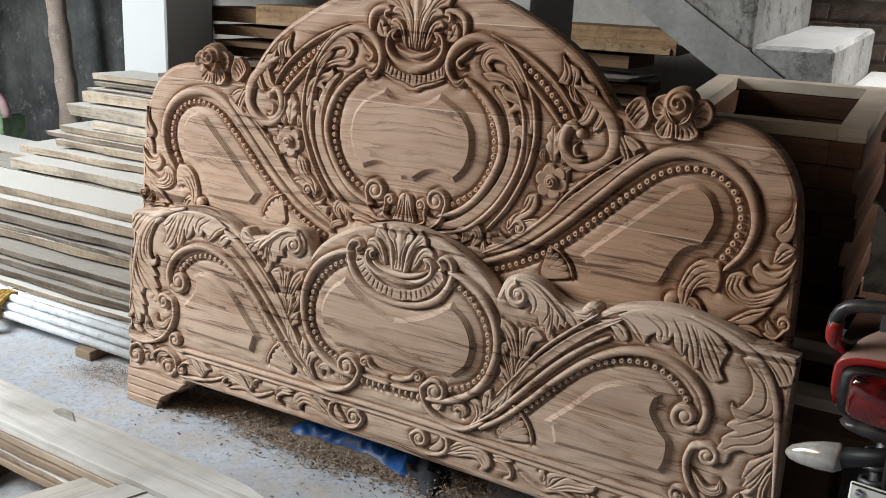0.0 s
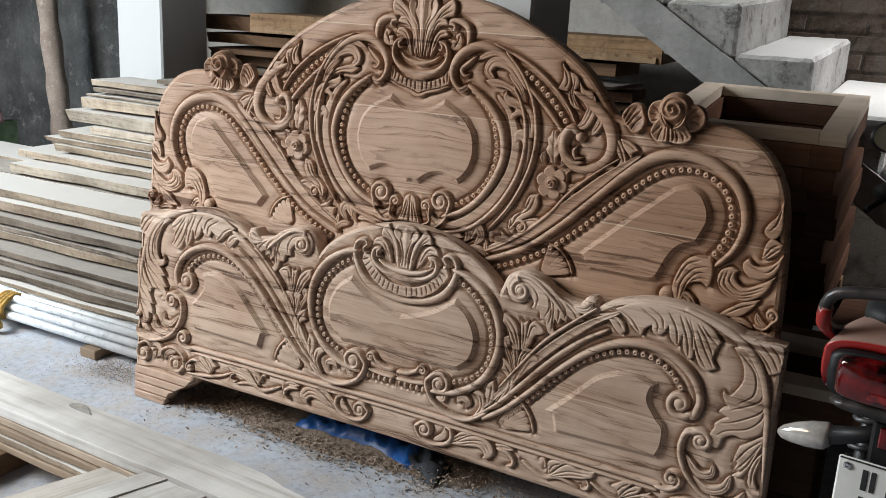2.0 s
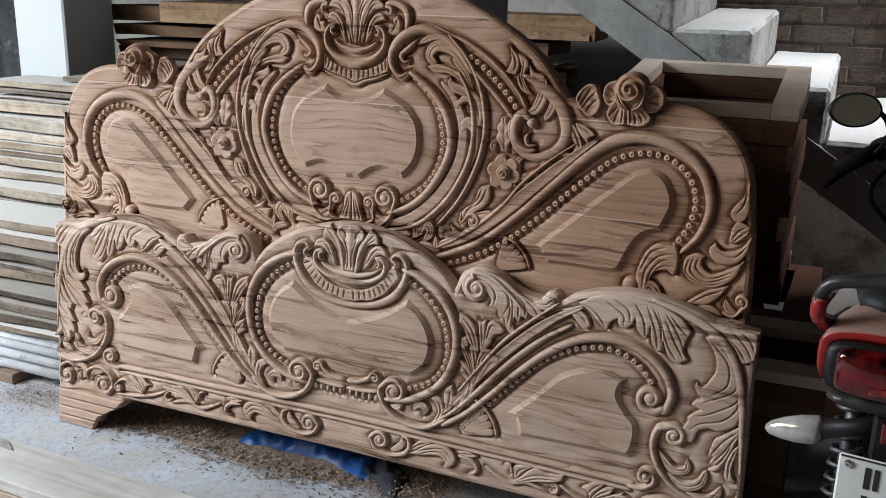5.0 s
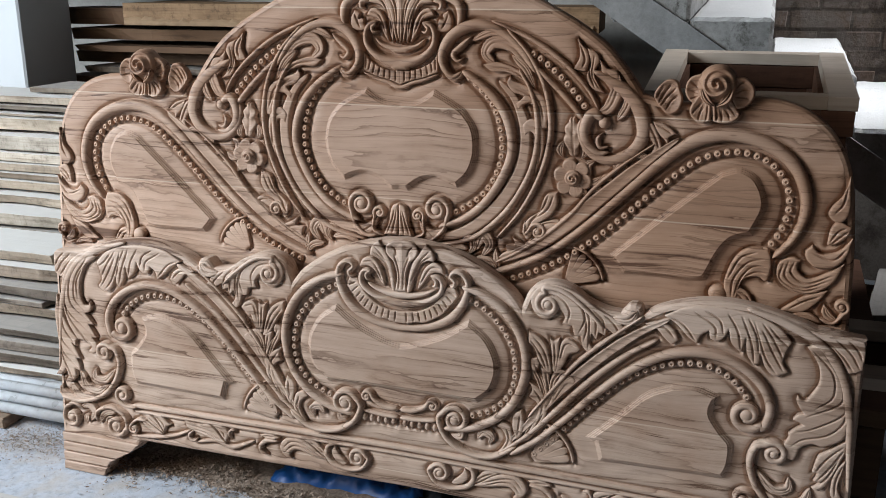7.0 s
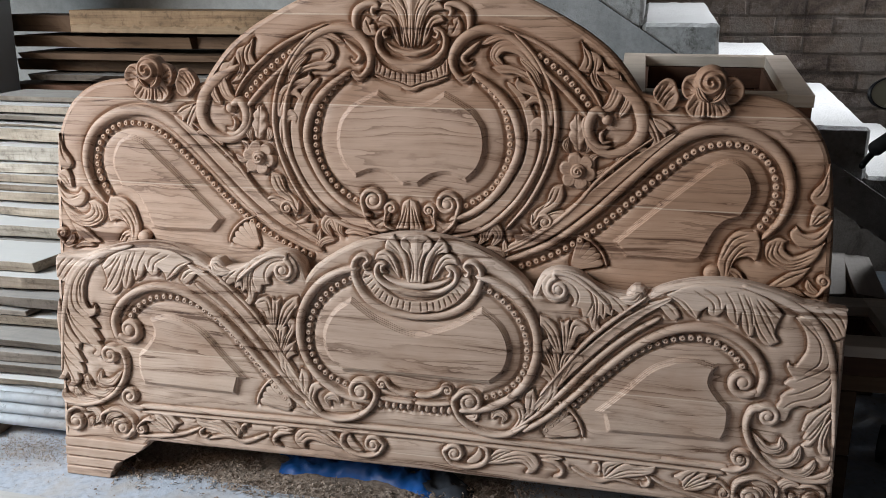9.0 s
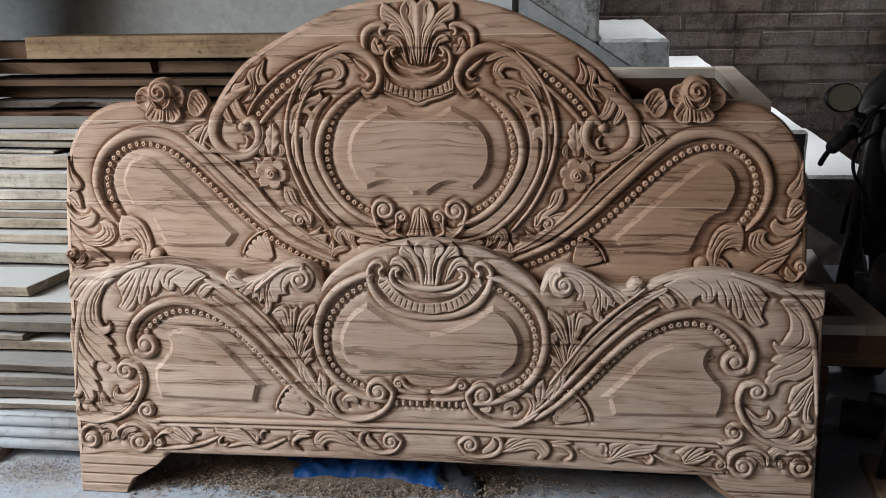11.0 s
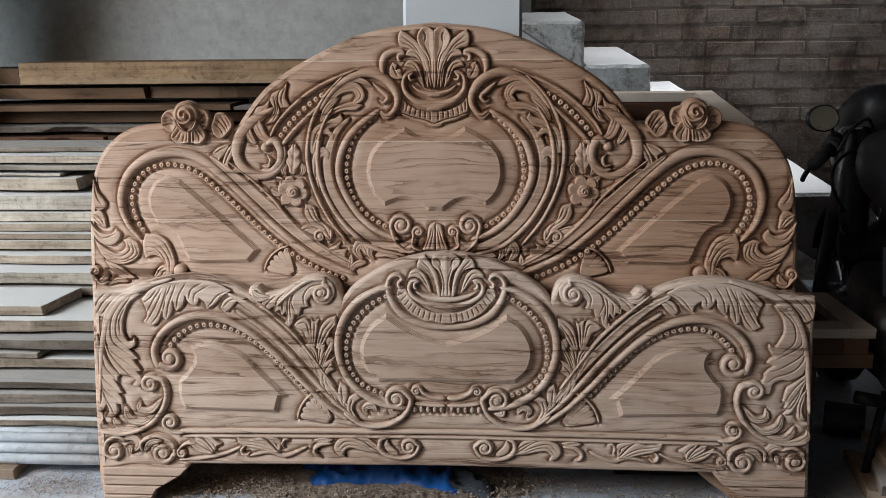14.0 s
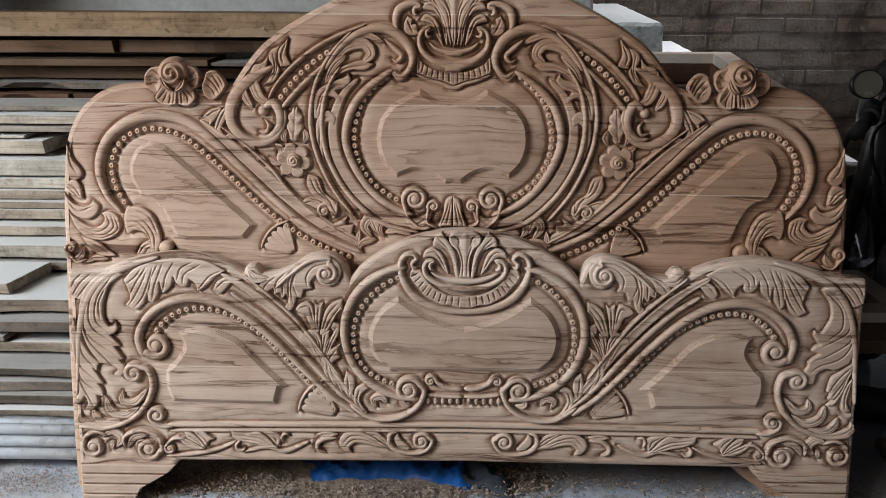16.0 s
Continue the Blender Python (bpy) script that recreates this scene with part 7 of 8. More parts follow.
window_frame(1.36, 2.078, 0.203, 0.568, 0.419, 0.028, 0.068, 1.5, "pale planed wooden window frame lying low on blocks", FRAMEWOOD, 0.076)
window_frame(1.37, 2.066, 0.215, 0.555, 0.370, 0.048, 0.068, 1.5, "reddish brown wooden window frame lying under a pale one", BROWN)
window_frame(1.40, 1.95, 0.66, 1.22, 0.370, 0.045, 0.075, -1.0, "reddish brown wooden window frame lying low on blocks", BROWN)
# the tall stack leans towards the boards, propped up at its back
for i in range(9):
    jx, jy = (rnd.uniform(-0.016, 0.012), rnd.uniform(-0.014, 0.012)) if i < 8 else (0.0, 0.0)
    jy += 0.0072 * (8 - i)
    fr = window_frame(1.345 + jx, 1.85 + jx, 0.695 + jy, 1.265 + jy, 0.4487 + 0.0631 * i, 0.0625 if i < 8 else 0.034, 0.078 if i < 8 else 0.068, rnd.uniform(-0.8, 0.8) if i < 8 else 0.8, "pale planed wooden window frame on a tall stack" if i == 8 else "reddish brown wooden window frame in a tall stack", FRAMEWOOD if i == 8 else BROWN, 0.05 if i < 8 else 0.04)
    fr.rotation_euler.x = radians(6.5)
tagged(part("timber_block", boxed((1.40, 1.15, 0.4165), (1.86, 1.21, 0.462), 0.003), DARK), "dark timber batten propping up the leaning frames", "timber block")
for x, y, l in ((1.40, 0.23, 0.66), (1.42, 0.48, 0.64), (1.42, 0.72, 0.5), (1.42, 1.08, 0.5)):
    for zb, t in ((0.0, 0.16), (0.161, 0.165), (0.327, 0.042)):
        ob = tagged(part("timber_block", boxed((x, y, zb), (x + l + (0.03 if zb > 0.3 else -0.12), y + 0.085, zb + t), 0.003), DARK), "dark reddish timber block under the window frames", "timber block", "blocks under the frames")


# ---- motorcycle, seen from behind: local y runs forward from its tail ----
bike = thing("motorcycle", pose(2.122, -0.433, -0.004, 0, 0, -7), "dusty red and black motorcycle parked beside the boards", "motorcycle")


def loft(bm, sections):
    """Skin over rings of equal length."""
    rings = [[bm.verts.new(p) for p in ring] for ring in sections]
    n = len(rings[0])
    for a, b in zip(rings, rings[1:]):
        for k in range(n):
            bm.faces.new((a[k], a[(k + 1) % n], b[(k + 1) % n], b[k]))
    bm.faces.new(rings[0][::-1]); bm.faces.new(rings[-1])
    bmesh.ops.recalc_face_normals(bm, faces=bm.faces)


def oval(cx, y, cz, rx, rz_, p=2.6, n=24):
    out = []
    for k in range(n):
        a = 2 * math.pi * k / n
        c, s = math.cos(a), math.sin(a)
        out.append((cx + rx * math.copysign(abs(c) ** (2 / p), c), y, cz + rz_ * math.copysign(abs(s) ** (2 / p), s)))
    return out


bm = bmesh.new()
loft(bm, [oval(0, 0.012, 0.730, 0.128, 0.033, 5, 40), oval(0, -0.008, 0.735, 0.146, 0.042, 6, 40), oval(0, -0.002, 0.740, 0.151, 0.046, 4, 40), oval(0, 0.05, 0.762, 0.140, 0.055, 2.5, 40), oval(0, 0.10, 0.768, 0.124, 0.052, 2.4, 40), oval(0, 0.2, 0.745, 0.105, 0.04, 2.6, 40), oval(0, 0.34, 0.70, 0.10, 0.04, 2.6, 40)])
cowl = part("tail_cowl", bm, REDPAINT, bike, "dusty dull red tail cowl", smooth=True)
bm = bmesh.new()
loft(bm, [oval(0, 0.002, 0.727, 0.141, 0.041, 5.5), oval(0, -0.013, 0.727, 0.138, 0.039, 5.5), oval(0, -0.015, 0.727, 0.126, 0.037, 5.5)])
part("lamp_bezel", bm, BLACK, bike, "dull dark grey bezel round the lamp", smooth=True)
bm = bmesh.new()
loft(bm, [oval(0, -0.010, 0.728, 0.125, 0.036, 6), oval(0, -0.025, 0.728, 0.123, 0.035, 6), oval(0, -0.031, 0.727, 0.116, 0.031, 6)])
lens = part("tail_lamp", bm, REDLENS, bike, "glossy deep red tail lamp lens", smooth=True)
# bright red glints in the lens, put in as small coloured plates
for s in (-0.052, 0.052):
    part("bulb_reflector", boxed((s - 0.022, -0.0325, 0.702), (s + 0.022, -0.0302, 0.714), 0.001), material("painted_red_glint", plain((0.16, 0.006, 0.006), 0.1, 0.0, 0.6, 60, 1.0)), lens)
bm = bmesh.new()
loft(bm, [oval(0, -0.022, 0.681, 0.118, 0.010, 3), oval(0, 0.0, 0.678, 0.132, 0.012, 3), oval(0, 0.06, 0.68, 0.125, 0.012, 3)])
part("lamp_trim", bm, RAIL, bike, "glossy black strip under the lamp", smooth=True)
bm = bmesh.new()
tube(bm, smooth_line([(-0.13, 0.15, 0.76), (-0.142, 0.05, 0.772), (-0.158, 0.0, 0.80), (-0.15, -0.012, 0.842), (-0.11, -0.014, 0.857), (0.0, -0.015, 0.868), (0.11, -0.014, 0.857), (0.15, -0.012, 0.842), (0.158, 0.0, 0.80), (0.142, 0.05, 0.772), (0.13, 0.15, 0.76)], 0.012), 0.0095, 12)
part("grab_rail", bm, RAIL, bike, "worn black grab rail round the seat's tail", smooth=True)
for s in (1, -1):
    bm = bmesh.new()
    tube(bm, smooth_line([(s * 0.150, 0.045, 0.768), (s * 0.158, 0.0, 0.797), (s * 0.155, -0.008, 0.825)], 0.01), 0.0112, 12)
    part("rail_sleeve", bm, REDPAINT, bike, "red sleeve on the grab rail", smooth=True)
bm = bmesh.new()
for q in range(3):
    x, zc = -0.058 + 0.0095 * q, 0.8645 + 0.0012 * q
    tube(bm, [(x + 0.002 * math.cos(a), -0.0148 + 0.0142 * math.cos(a), zc + 0.0142 * math.sin(a)) for a in np.linspace(0, 2 * math.pi, 17)], 0.0049, 8)
tube(bm, smooth_line([(-0.05, -0.028, 0.862), (-0.04, -0.034, 0.857), (-0.026, -0.031, 0.864)], 0.008), 0.0055, 8)
part("cloth_knot", bm, GREENROPE, bike, "knotted green rag on the grab rail", smooth=True)
bm = bmesh.new()
loft(bm, [oval(0, 0.035, 0.808, 0.08, 0.012), oval(0, 0.055, 0.808, 0.112, 0.024), oval(0, 0.13, 0.804, 0.125, 0.03), oval(0, 0.22, 0.785, 0.125, 0.032), oval(0, 0.34, 0.745, 0.125, 0.034), oval(0, 0.52, 0.715, 0.115, 0.036), oval(0, 0.64, 0.735, 0.08, 0.03)])
part("seat", bm, VINYL, bike, "black vinyl dual seat", smooth=True)
# plate, its bracket and reflector
bm = bmesh.new()
box(bm, (-0.065, 0.0, 0.59), (0.065, 0.03, 0.665), 0.006)
box(bm, (-0.055, 0.012, 0.46), (0.055, 0.03, 0.6), 0.006)
part("plate_bracket", bm, BLACK, bike)
part("reflector", boxed((-0.052, -0.007, 0.622), (0.052, -0.001, 0.656), 0.002), REDLENS, bike, "flat red reflector")
bm = boxed((-0.101, -0.012, 0.497), (0.101, -0.006, 0.598), 0.003)
plate = part("number_plate", bm, PLATE, bike, "white enamel plate with black bars")
for z0, n in ((0.551, 4), (0.506, 5)):
    for k in range(n):
        x = -0.064 + (0.036 if n == 4 else 0.029) * k + (0.008 if k > 1 and n == 4 else 0)
        part("plate_bar", boxed((x, -0.0135, z0), (x + 0.008, -0.0115, z0 + 0.034), 0.0006), INK, plate)
        part("plate_bar", boxed((x + 0.0125, -0.0135, z0), (x + 0.0195, -0.0115, z0 + 0.034), 0.0006), INK, plate)
bm = bmesh.new()
lathe(bm, [(0.0065, 0), (0.006, 0.003), (0.003, 0.004), (0.0025, 0.002), (0.0, 0.002)], Matrix.Translation((-0.087, -0.0118, 0.585)) @ Matrix.Rotation(radians(90), 4, "X"), 12)
part("plate_bolt", bm, CHROME, plate)
part("plate_rim", boxed((-0.0985, -0.0135, 0.5945), (0.0985, -0.0117, 0.5965)), INK, plate)
# indicators
for s in (1, -1):
    bm = bmesh.new()
    tube(bm, [(s * 0.05, 0.12, 0.60), (s * 0.10, 0.125, 0.58), (s * 0.147, 0.13, 0.562)], [0.016, 0.014, 0.017], 12)
    stem = part("indicator", bm, BLACK, bike, "indicator on a black stalk", smooth=True)
    bm = bmesh.new()
    loft(bm, [[(s * x, 0.13 + r * 0.85 * math.cos(a), 0.561 - 0.2 * (x - 0.14) + r * math.sin(a)) for a in (2 * math.pi * k / 16 for k in range(16))] for x, r in ((0.142, 0.019), (0.152, 0.0255), (0.178, 0.0245), (0.203, 0.0195), (0.222, 0.0125), (0.230, 0.005))])
    part("lens", bm, CLEARLENS, stem, "clear pointed indicator lens", smooth=True)
# wheels
def wheel(name, y, r):
    w = part(name, bmesh.new(), RUBBER, bike)
    m = Matrix.Translation((0, y, r)) @ Matrix.Rotation(radians(90), 4, "Y")
    bm = bmesh.new()
    ring = [(r - 0.07, -0.035), (r - 0.03, -0.048), (r - 0.006, -0.03), (r, 0.0), (r - 0.006, 0.03), (r - 0.03, 0.048), (r - 0.07, 0.035), (r - 0.07, -0.035)]
    lathe(bm, ring, m, 40)
    part("tyre", bm, RUBBER, w, smooth=True)
    bm = bmesh.new()
    lathe(bm, [(r - 0.07, -0.033), (r - 0.085, -0.02), (r - 0.085, 0.02), (r - 0.07, 0.033)], m, 40)
    for k in range(6):
        a = 2 * math.pi * k / 6
        tube(bm, [m @ Vector((0.03 * math.cos(a), 0.03 * math.sin(a), 0)), m @ Vector(((r - 0.08) * math.cos(a), (r - 0.08) * math.sin(a), 0))], 0.011, 8)
    lathe(bm, [(0.0, -0.06), (0.05, -0.06), (0.05, 0.06), (0.0, 0.06)], m, 20)
    part("rim", bm, STEEL, w)


wheel("rear_wheel", 0.27, 0.30)
wheel("front_wheel", 1.50, 0.30)
bm = bmesh.new()
arc = [(0.27 + 0.335 * math.cos(a), 0.30 + 0.335 * math.sin(a)) for a in np.linspace(radians(35), radians(150), 18)]
loft(bm, [[(x, y, z) for x in (-0.062, 0.062)] + [(x, 0.27 + (y - 0.27) * 0.975, 0.3 + (z - 0.3) * 0.975) for x in (0.058, -0.058)] for y, z in arc])
part("rear_mudguard", bm, BLACK, bike)
bm = bmesh.new()
arc = [(1.50 + 0.33 * math.cos(a), 0.30 + 0.33 * math.sin(a)) for a in np.linspace(radians(20), radians(165), 18)]
loft(bm, [[(x, y, z) for x in (-0.058, 0.058)] + [(x, 1.5 + (y - 1.5) * 0.975, 0.3 + (z - 0.3) * 0.975) for x in (0.054, -0.054)] for y, z in arc])
part("front_mudguard", bm, BLACK, bike)
for s in (1, -1):
    bm = bmesh.new()
    n = 90
    tube(bm, [(s * 0.115 + 0.026 * math.cos(k * 0.8), 0.24 + 0.10 * k / n + 0.026 * math.sin(k * 0.8), 0.36 + 0.27 * k / n) for k in range(n)], 0.005, 6)
    tube(bm, [(s * 0.115, 0.23, 0.30), (s * 0.115, 0.36, 0.68)], 0.014, 10)
    part("shock_absorber", bm, STEEL, bike, "coil-spring shock absorber", smooth=True)
    bm = bmesh.new()
    tube(bm, [(s * 0.085, 0.27, 0.30), (s * 0.09, 0.75, 0.33)], 0.02, 10)
    part("swing_arm", bm, BLACK, bike, smooth=True)
    bm = bmesh.new()
    tube(bm, [(s * 0.085, 1.50, 0.30), (s * 0.085, 1.38, 0.62), (s * 0.085, 1.29, 0.84)], [0.026, 0.024, 0.02], 12)
    part("fork_leg", bm, STEEL, bike, smooth=True)
bm = bmesh.new()
tube(bm, smooth_line([(0.11, 0.15, 0.30), (0.12, 0.5, 0.26), (0.12, 0.85, 0.24), (0.06, 1.12, 0.3), (0.04, 1.15, 0.45)], 0.05), 0.035, 14)
part("exhaust", bm, CHROME, bike, "dull chrome exhaust pipe", smooth=True)
bm = bmesh.new()
loft(bm, [oval(0, 0.72, 0.36, 0.09, 0.10, 4), oval(0, 0.9, 0.37, 0.10, 0.13, 4), oval(0, 1.1, 0.40, 0.09, 0.13, 4)])
part("engine", bm, STEEL, bike, smooth=True)
bm = bmesh.new()
loft(bm, [oval(0, 0.60, 0.78, 0.08, 0.05), oval(0, 0.70, 0.82, 0.12, 0.085), oval(0, 0.88, 0.84, 0.135, 0.10), oval(0, 1.03, 0.85, 0.115, 0.10), oval(0, 1.12, 0.84, 0.06, 0.05)])
part("fuel_tank", bm, BLACK, bike, "black painted fuel tank", smooth=True)
for s in (1, -1):
    bm = bmesh.new()
    loft(bm, [[(s * x, y, z) for y, z in ((0.28, 0.6), (0.58, 0.56), (0.62, 0.68), (0.32, 0.74))] for x in (0.10, 0.128)])
    part("side_panel", bm, BLACK, bike)
bm = bmesh.new()
tube(bm, smooth_line([(-0.37, 0.80, 0.865), (-0.24, 0.86, 0.90), (-0.1, 0.95, 0.93), (0, 0.96, 0.93), (0.1, 0.95, 0.93), (0.24, 0.86, 0.90), (0.37, 0.80, 0.865)], 0.02), 0.0125, 12)
part("handlebar", bm, CHROME, bike, smooth=True)
for s in (1, -1):
    bm = bmesh.new()
    tube(bm, [(s * 0.255, 0.853, 0.895), (s * 0.38, 0.795, 0.862)], [0.018, 0.0185], 14)
    tube(bm, [(s * 0.245, 0.857, 0.898), (s * 0.262, 0.85, 0.893)], 0.026, 14)
    tube(bm, [(s * 0.19, 0.90, 0.913), (s * 0.24, 0.862, 0.897)], 0.024, 12)
    part("grip", bm, RUBBER, bike, smooth=True)
    bm = bmesh.new()
    tube(bm, smooth_line([(s * 0.22, 0.89, 0.885), (s * 0.27, 0.885, 0.865), (s * 0.36, 0.84, 0.83), (s * 0.392, 0.82, 0.815)], 0.02), 0.0075, 8)
    part("lever", bm, BLACK, bike, smooth=True)
    bm = bmesh.new()
    tube(bm, smooth_line([(s * 0.225, 0.87, 0.905), (s * 0.24, 0.87, 0.955), (s * 0.30, 0.82, 0.99), (s * 0.34, 0.8, 0.995)], 0.02), 0.006, 8)
    mir = part("mirror", bm, BLACK, bike, "round mirror on a black stalk", smooth=True)
    m = Matrix.Translation((s * 0.364, 0.79, 0.992)) @ Matrix.Rotation(radians(90), 4, "X") @ Matrix.Rotation(radians(-8), 4, "X")
    bm = bmesh.new()
    for v in sum(lathe(bm, [(0.0, -0.024), (0.034, -0.022), (0.058, -0.008), (0.062, 0.002), (0.056, 0.005)], Matrix.Identity(4), 30), []):
        v.co.y *= 0.62
        v.co = m @ v.co
    part("mirror_shell", bm, BLACK, mir, smooth=True)
    bm = bmesh.new()
    ring = [bm.verts.new(m @ Vector((0.056 * math.cos(a), 0.62 * 0.056 * math.sin(a), 0.004))) for a in (2 * math.pi * k / 30 for k in range(30))]
    bm.faces.new(ring)
    part("mirror_glass", bm, GLASSY, mir)
bm = bmesh.new()
loft(bm, [oval(0.03, 1.20, 0.98, 0.07, 0.05), oval(0.03, 1.23, 0.98, 0.10, 0.085), oval(0.02, 1.30, 0.96, 0.115, 0.105), oval(0, 1.40, 0.9, 0.11, 0.12), oval(0, 1.49, 0.83, 0.09, 0.09), oval(0, 1.52, 0.82, 0.07, 0.07)])
part("headlamp_cowl", bm, BLACK, bike, smooth=True)
for s in (1, -1):
    bm = bmesh.new()
    loft(bm, [oval(s * x, y, z, rx, rz_) for x, y, z, rx, rz_ in ((0.06, 1.2, 0.82, 0.05, 0.12), (0.09, 1.1, 0.76, 0.05, 0.11), (0.115, 1.02, 0.69, 0.035, 0.065), (0.125, 0.97, 0.655, 0.015, 0.02))])
    part("tank_shroud", bm, BLACK, bike, smooth=True)
    bm = bmesh.new()
    loft(bm, [oval(s * x, y, z, rx, rz_) for x, y, z, rx, rz_ in ((0.06, 1.2, 0.68, 0.04, 0.1), (0.09, 1.08, 0.6, 0.045, 0.07), (0.115, 1.0, 0.56, 0.02, 0.025))])
    part("engine_guard", bm, BLACK, bike, smooth=True)
bm = bmesh.new()
tube(bm, smooth_line([(-0.05, 1.1, 0.93), (-0.1, 1.0, 0.98), (-0.16, 0.93, 0.95), (-0.2, 0.88, 0.9)], 0.02), 0.005, 6)
tube(bm, smooth_line([(-0.03, 1.15, 0.9), (-0.16, 1.02, 0.86), (-0.2, 0.92, 0.8), (-0.14, 1.0, 0.7)], 0.02), 0.005, 6)
part("cable", bm, RUBBER, bike, smooth=True)
turn = Matrix.Translation((-0.05, 1.215, 0)) @ Matrix.Rotation(radians(35), 4, "Z") @ Matrix.Translation((0, -0.96, 0))
for ob in bike.children_recursive:
    if ob.name.split(".")[0] in ("handlebar", "grip", "lever", "mirror", "mirror_shell", "mirror_glass"):
        ob.data.transform(turn)
bm = bmesh.new()
tube(bm, [(-0.14, 0.62, 0.25), (0.14, 0.62, 0.25)], 0.012, 8)
tube(bm, [(-0.16, 0.62, 0.26), (-0.09, 0.62, 0.25)], 0.018, 10)
part("footrest", bm, BLACK, bike, smooth=True)
bm = bmesh.new()
tube(bm, [(-0.06, 0.7, 0.25), (-0.12, 0.62, 0.012)], 0.012, 8)
tube(bm, [(-0.12, 0.62, 0.012), (-0.12, 0.56, 0.012)], 0.008, 8)
part("side_stand", bm, BLACK, bike, smooth=True)

# ---- things on the floor ----
def rumpled(name, outline_fn, nx, ny, mat, label, category, height, seed):
    bm = bmesh.new()
    rows = []
    for i in range(nx):
        row = []
        for j in range(ny):
            u, v = i / (nx - 1), j / (ny - 1)
            x, y = outline_fn(u, v)
            e = math.sin(math.pi * u) ** 0.5 * math.sin(math.pi * v) ** 0.6
            q = Vector((x * 14, y * 16, seed))
            hgt = 0.003 + e * height * (0.35 + 0.8 * (1 - 2.2 * abs(noise.noise(q))) + 0.45 * (0.5 - abs(noise.noise(q * 2.3))) + 0.12 * noise.noise(q * 6))
            row.append(bm.verts.new((x, y, max(0.002, hgt))))
        rows.append(row)
    for a, b in zip(rows, rows[1:]):
        for j in range(ny - 1):
            bm.faces.new((a[j], a[j + 1], b[j + 1], b[j]))
    return tagged(part(name, bm, mat, smooth=True), label, category)


rumpled("tarpaulin", lambda u, v: (0.52 + 0.43 * u + 0.02 * math.sin(9 * v), 0.075 + 0.05 * math.sin(3 * u) + 0.3 * v), 90, 60, TARP, "crumpled bright blue plastic tarpaulin under the footboard", "tarpaulin", 0.07, 3)
rumpled("rag", lambda u, v: (0.90 + 0.16 * u, 0.075 + 0.03 * math.sin(5 * u) + 0.12 * v), 30, 18, CLOTH, "crumpled dark cloth rag on the shavings", "rag", 0.035, 8)
bm = bmesh.new()
m = Matrix.Translation((2.085, 0.545, 0.0525)) @ Matrix.Rotation(radians(90), 4, "Y") @ Matrix.Rotation(radians(20), 4, "X")
rings = lathe(bm, [(0.0, 0.0), (0.05, 0.0), (0.052, 0.006), (0.05, 0.012), (0.05, 0.11), (0.052, 0.116), (0.047, 0.118), (0.045, 0.02), (0.0, 0.02)], m, 28)
tagged(part("tin_can", bm, STEEL, smooth=True), "dark empty tin can lying on the floor", "tin can")
for i, (x, y, z0, l, w, t, rz) in enumerate(((2.14, 0.05, 0.0, 0.26, 0.09, 0.035, 84), (2.25, 0.07, 0.0, 0.24, 0.09, 0.04, 95), (2.15, 0.06, 0.041, 0.25, 0.08, 0.03, 78), (2.25, 0.08, 0.041, 0.22, 0.08, 0.03, 102), (2.18, 0.07, 0.072, 0.26, 0.07, 0.028, 88), (2.33, 0.10, 0.0, 0.18, 0.08, 0.04, 60), (2.26, 0.06, 0.072, 0.24, 0.06, 0.03, 97), (2.19, 0.10, 0.1005, 0.2, 0.075, 0.026, 70))):
    ob = part("offcut", plank_mesh(l, w, t, 500 + i), (BARK, LIGHT, GREY, BARK)[i % 4])
    ob.matrix_world = pose(x, y, z0, 0, 0, rz)
    tagged(ob, "pale sawn timber offcut piled on the floor", "offcut", "timber offcuts")
for i, (x, y, z0, rx, rz) in enumerate(((2.05, 0.98, 0.30, -3, 80), (2.165, 0.95, 0.30, -2, 86))):
    ob = part("timber_plank", plank_mesh(0.42, 0.085, 0.03, 520 + i), GREY)
    ob.matrix_world = pose(x, y, z0, 0, rx, rz)
    tagged(ob, "grey board on a crate behind the motorcycle", "plank")
tagged(part("crate", boxed((1.92, 0.98, 0.0), (2.165, 1.36, 0.298), 0.004), DARK), "dark wooden crate behind the motorcycle", "crate")

# boards in the foreground, running towards the viewer
for i, (x, y, z0, l, w, t, rz) in enumerate(((0.286, -1.496, 0.0, 1.0, 0.088, 0.1535, 72), (0.398, -1.495, 0.1235, 1.0, 0.083, 0.0630, 72), (0.512, -1.497, 0.1235, 1.0, 0.111, 0.0610, 72))):
    ob = plank(x, y, z0, l, w, t, (BEAM, PALE, PALE)[i], ("thick pale squared beam lying across the floor", "pale planed board lying across the others")[i > 0], FG, 430 + i, rz)
    for v in ob.data.vertices:
        # the far end is sawn off along the plank it butts against
        if v.co.x > l - 0.06:
            v.co.x = l - 0.325 * v.co.y
        if i == 1 and v.co.z > 0.03 and v.co.y > 0.04:
            v.co.y -= 0.022
for x, y in ((0.36, -1.38), (0.53, -0.86)):
    tagged(part("timber_bearer", boxed((x, y, 0.0), (x + 0.3, y + 0.08, 0.1225), 0.003), GREY), "thick wooden bearer under the boards", "bearer")
bm = bmesh.new()
ring = [bm.verts.new((0.046 * math.cos(a), (0.021 if math.sin(a) > 0 else 0.014) * math.sin(a) * (0.5 - 0.5 * math.cos(a)) ** 0.7 * 1.25 - 0.010 * max(0.0, math.cos(a)), 0)) for a in (2 * math.pi * k / 28 for k in range(28))]
bm.faces.new(ring)
kn = part("knot", bm, KNOT, knotty, "dark lens-shaped knot")
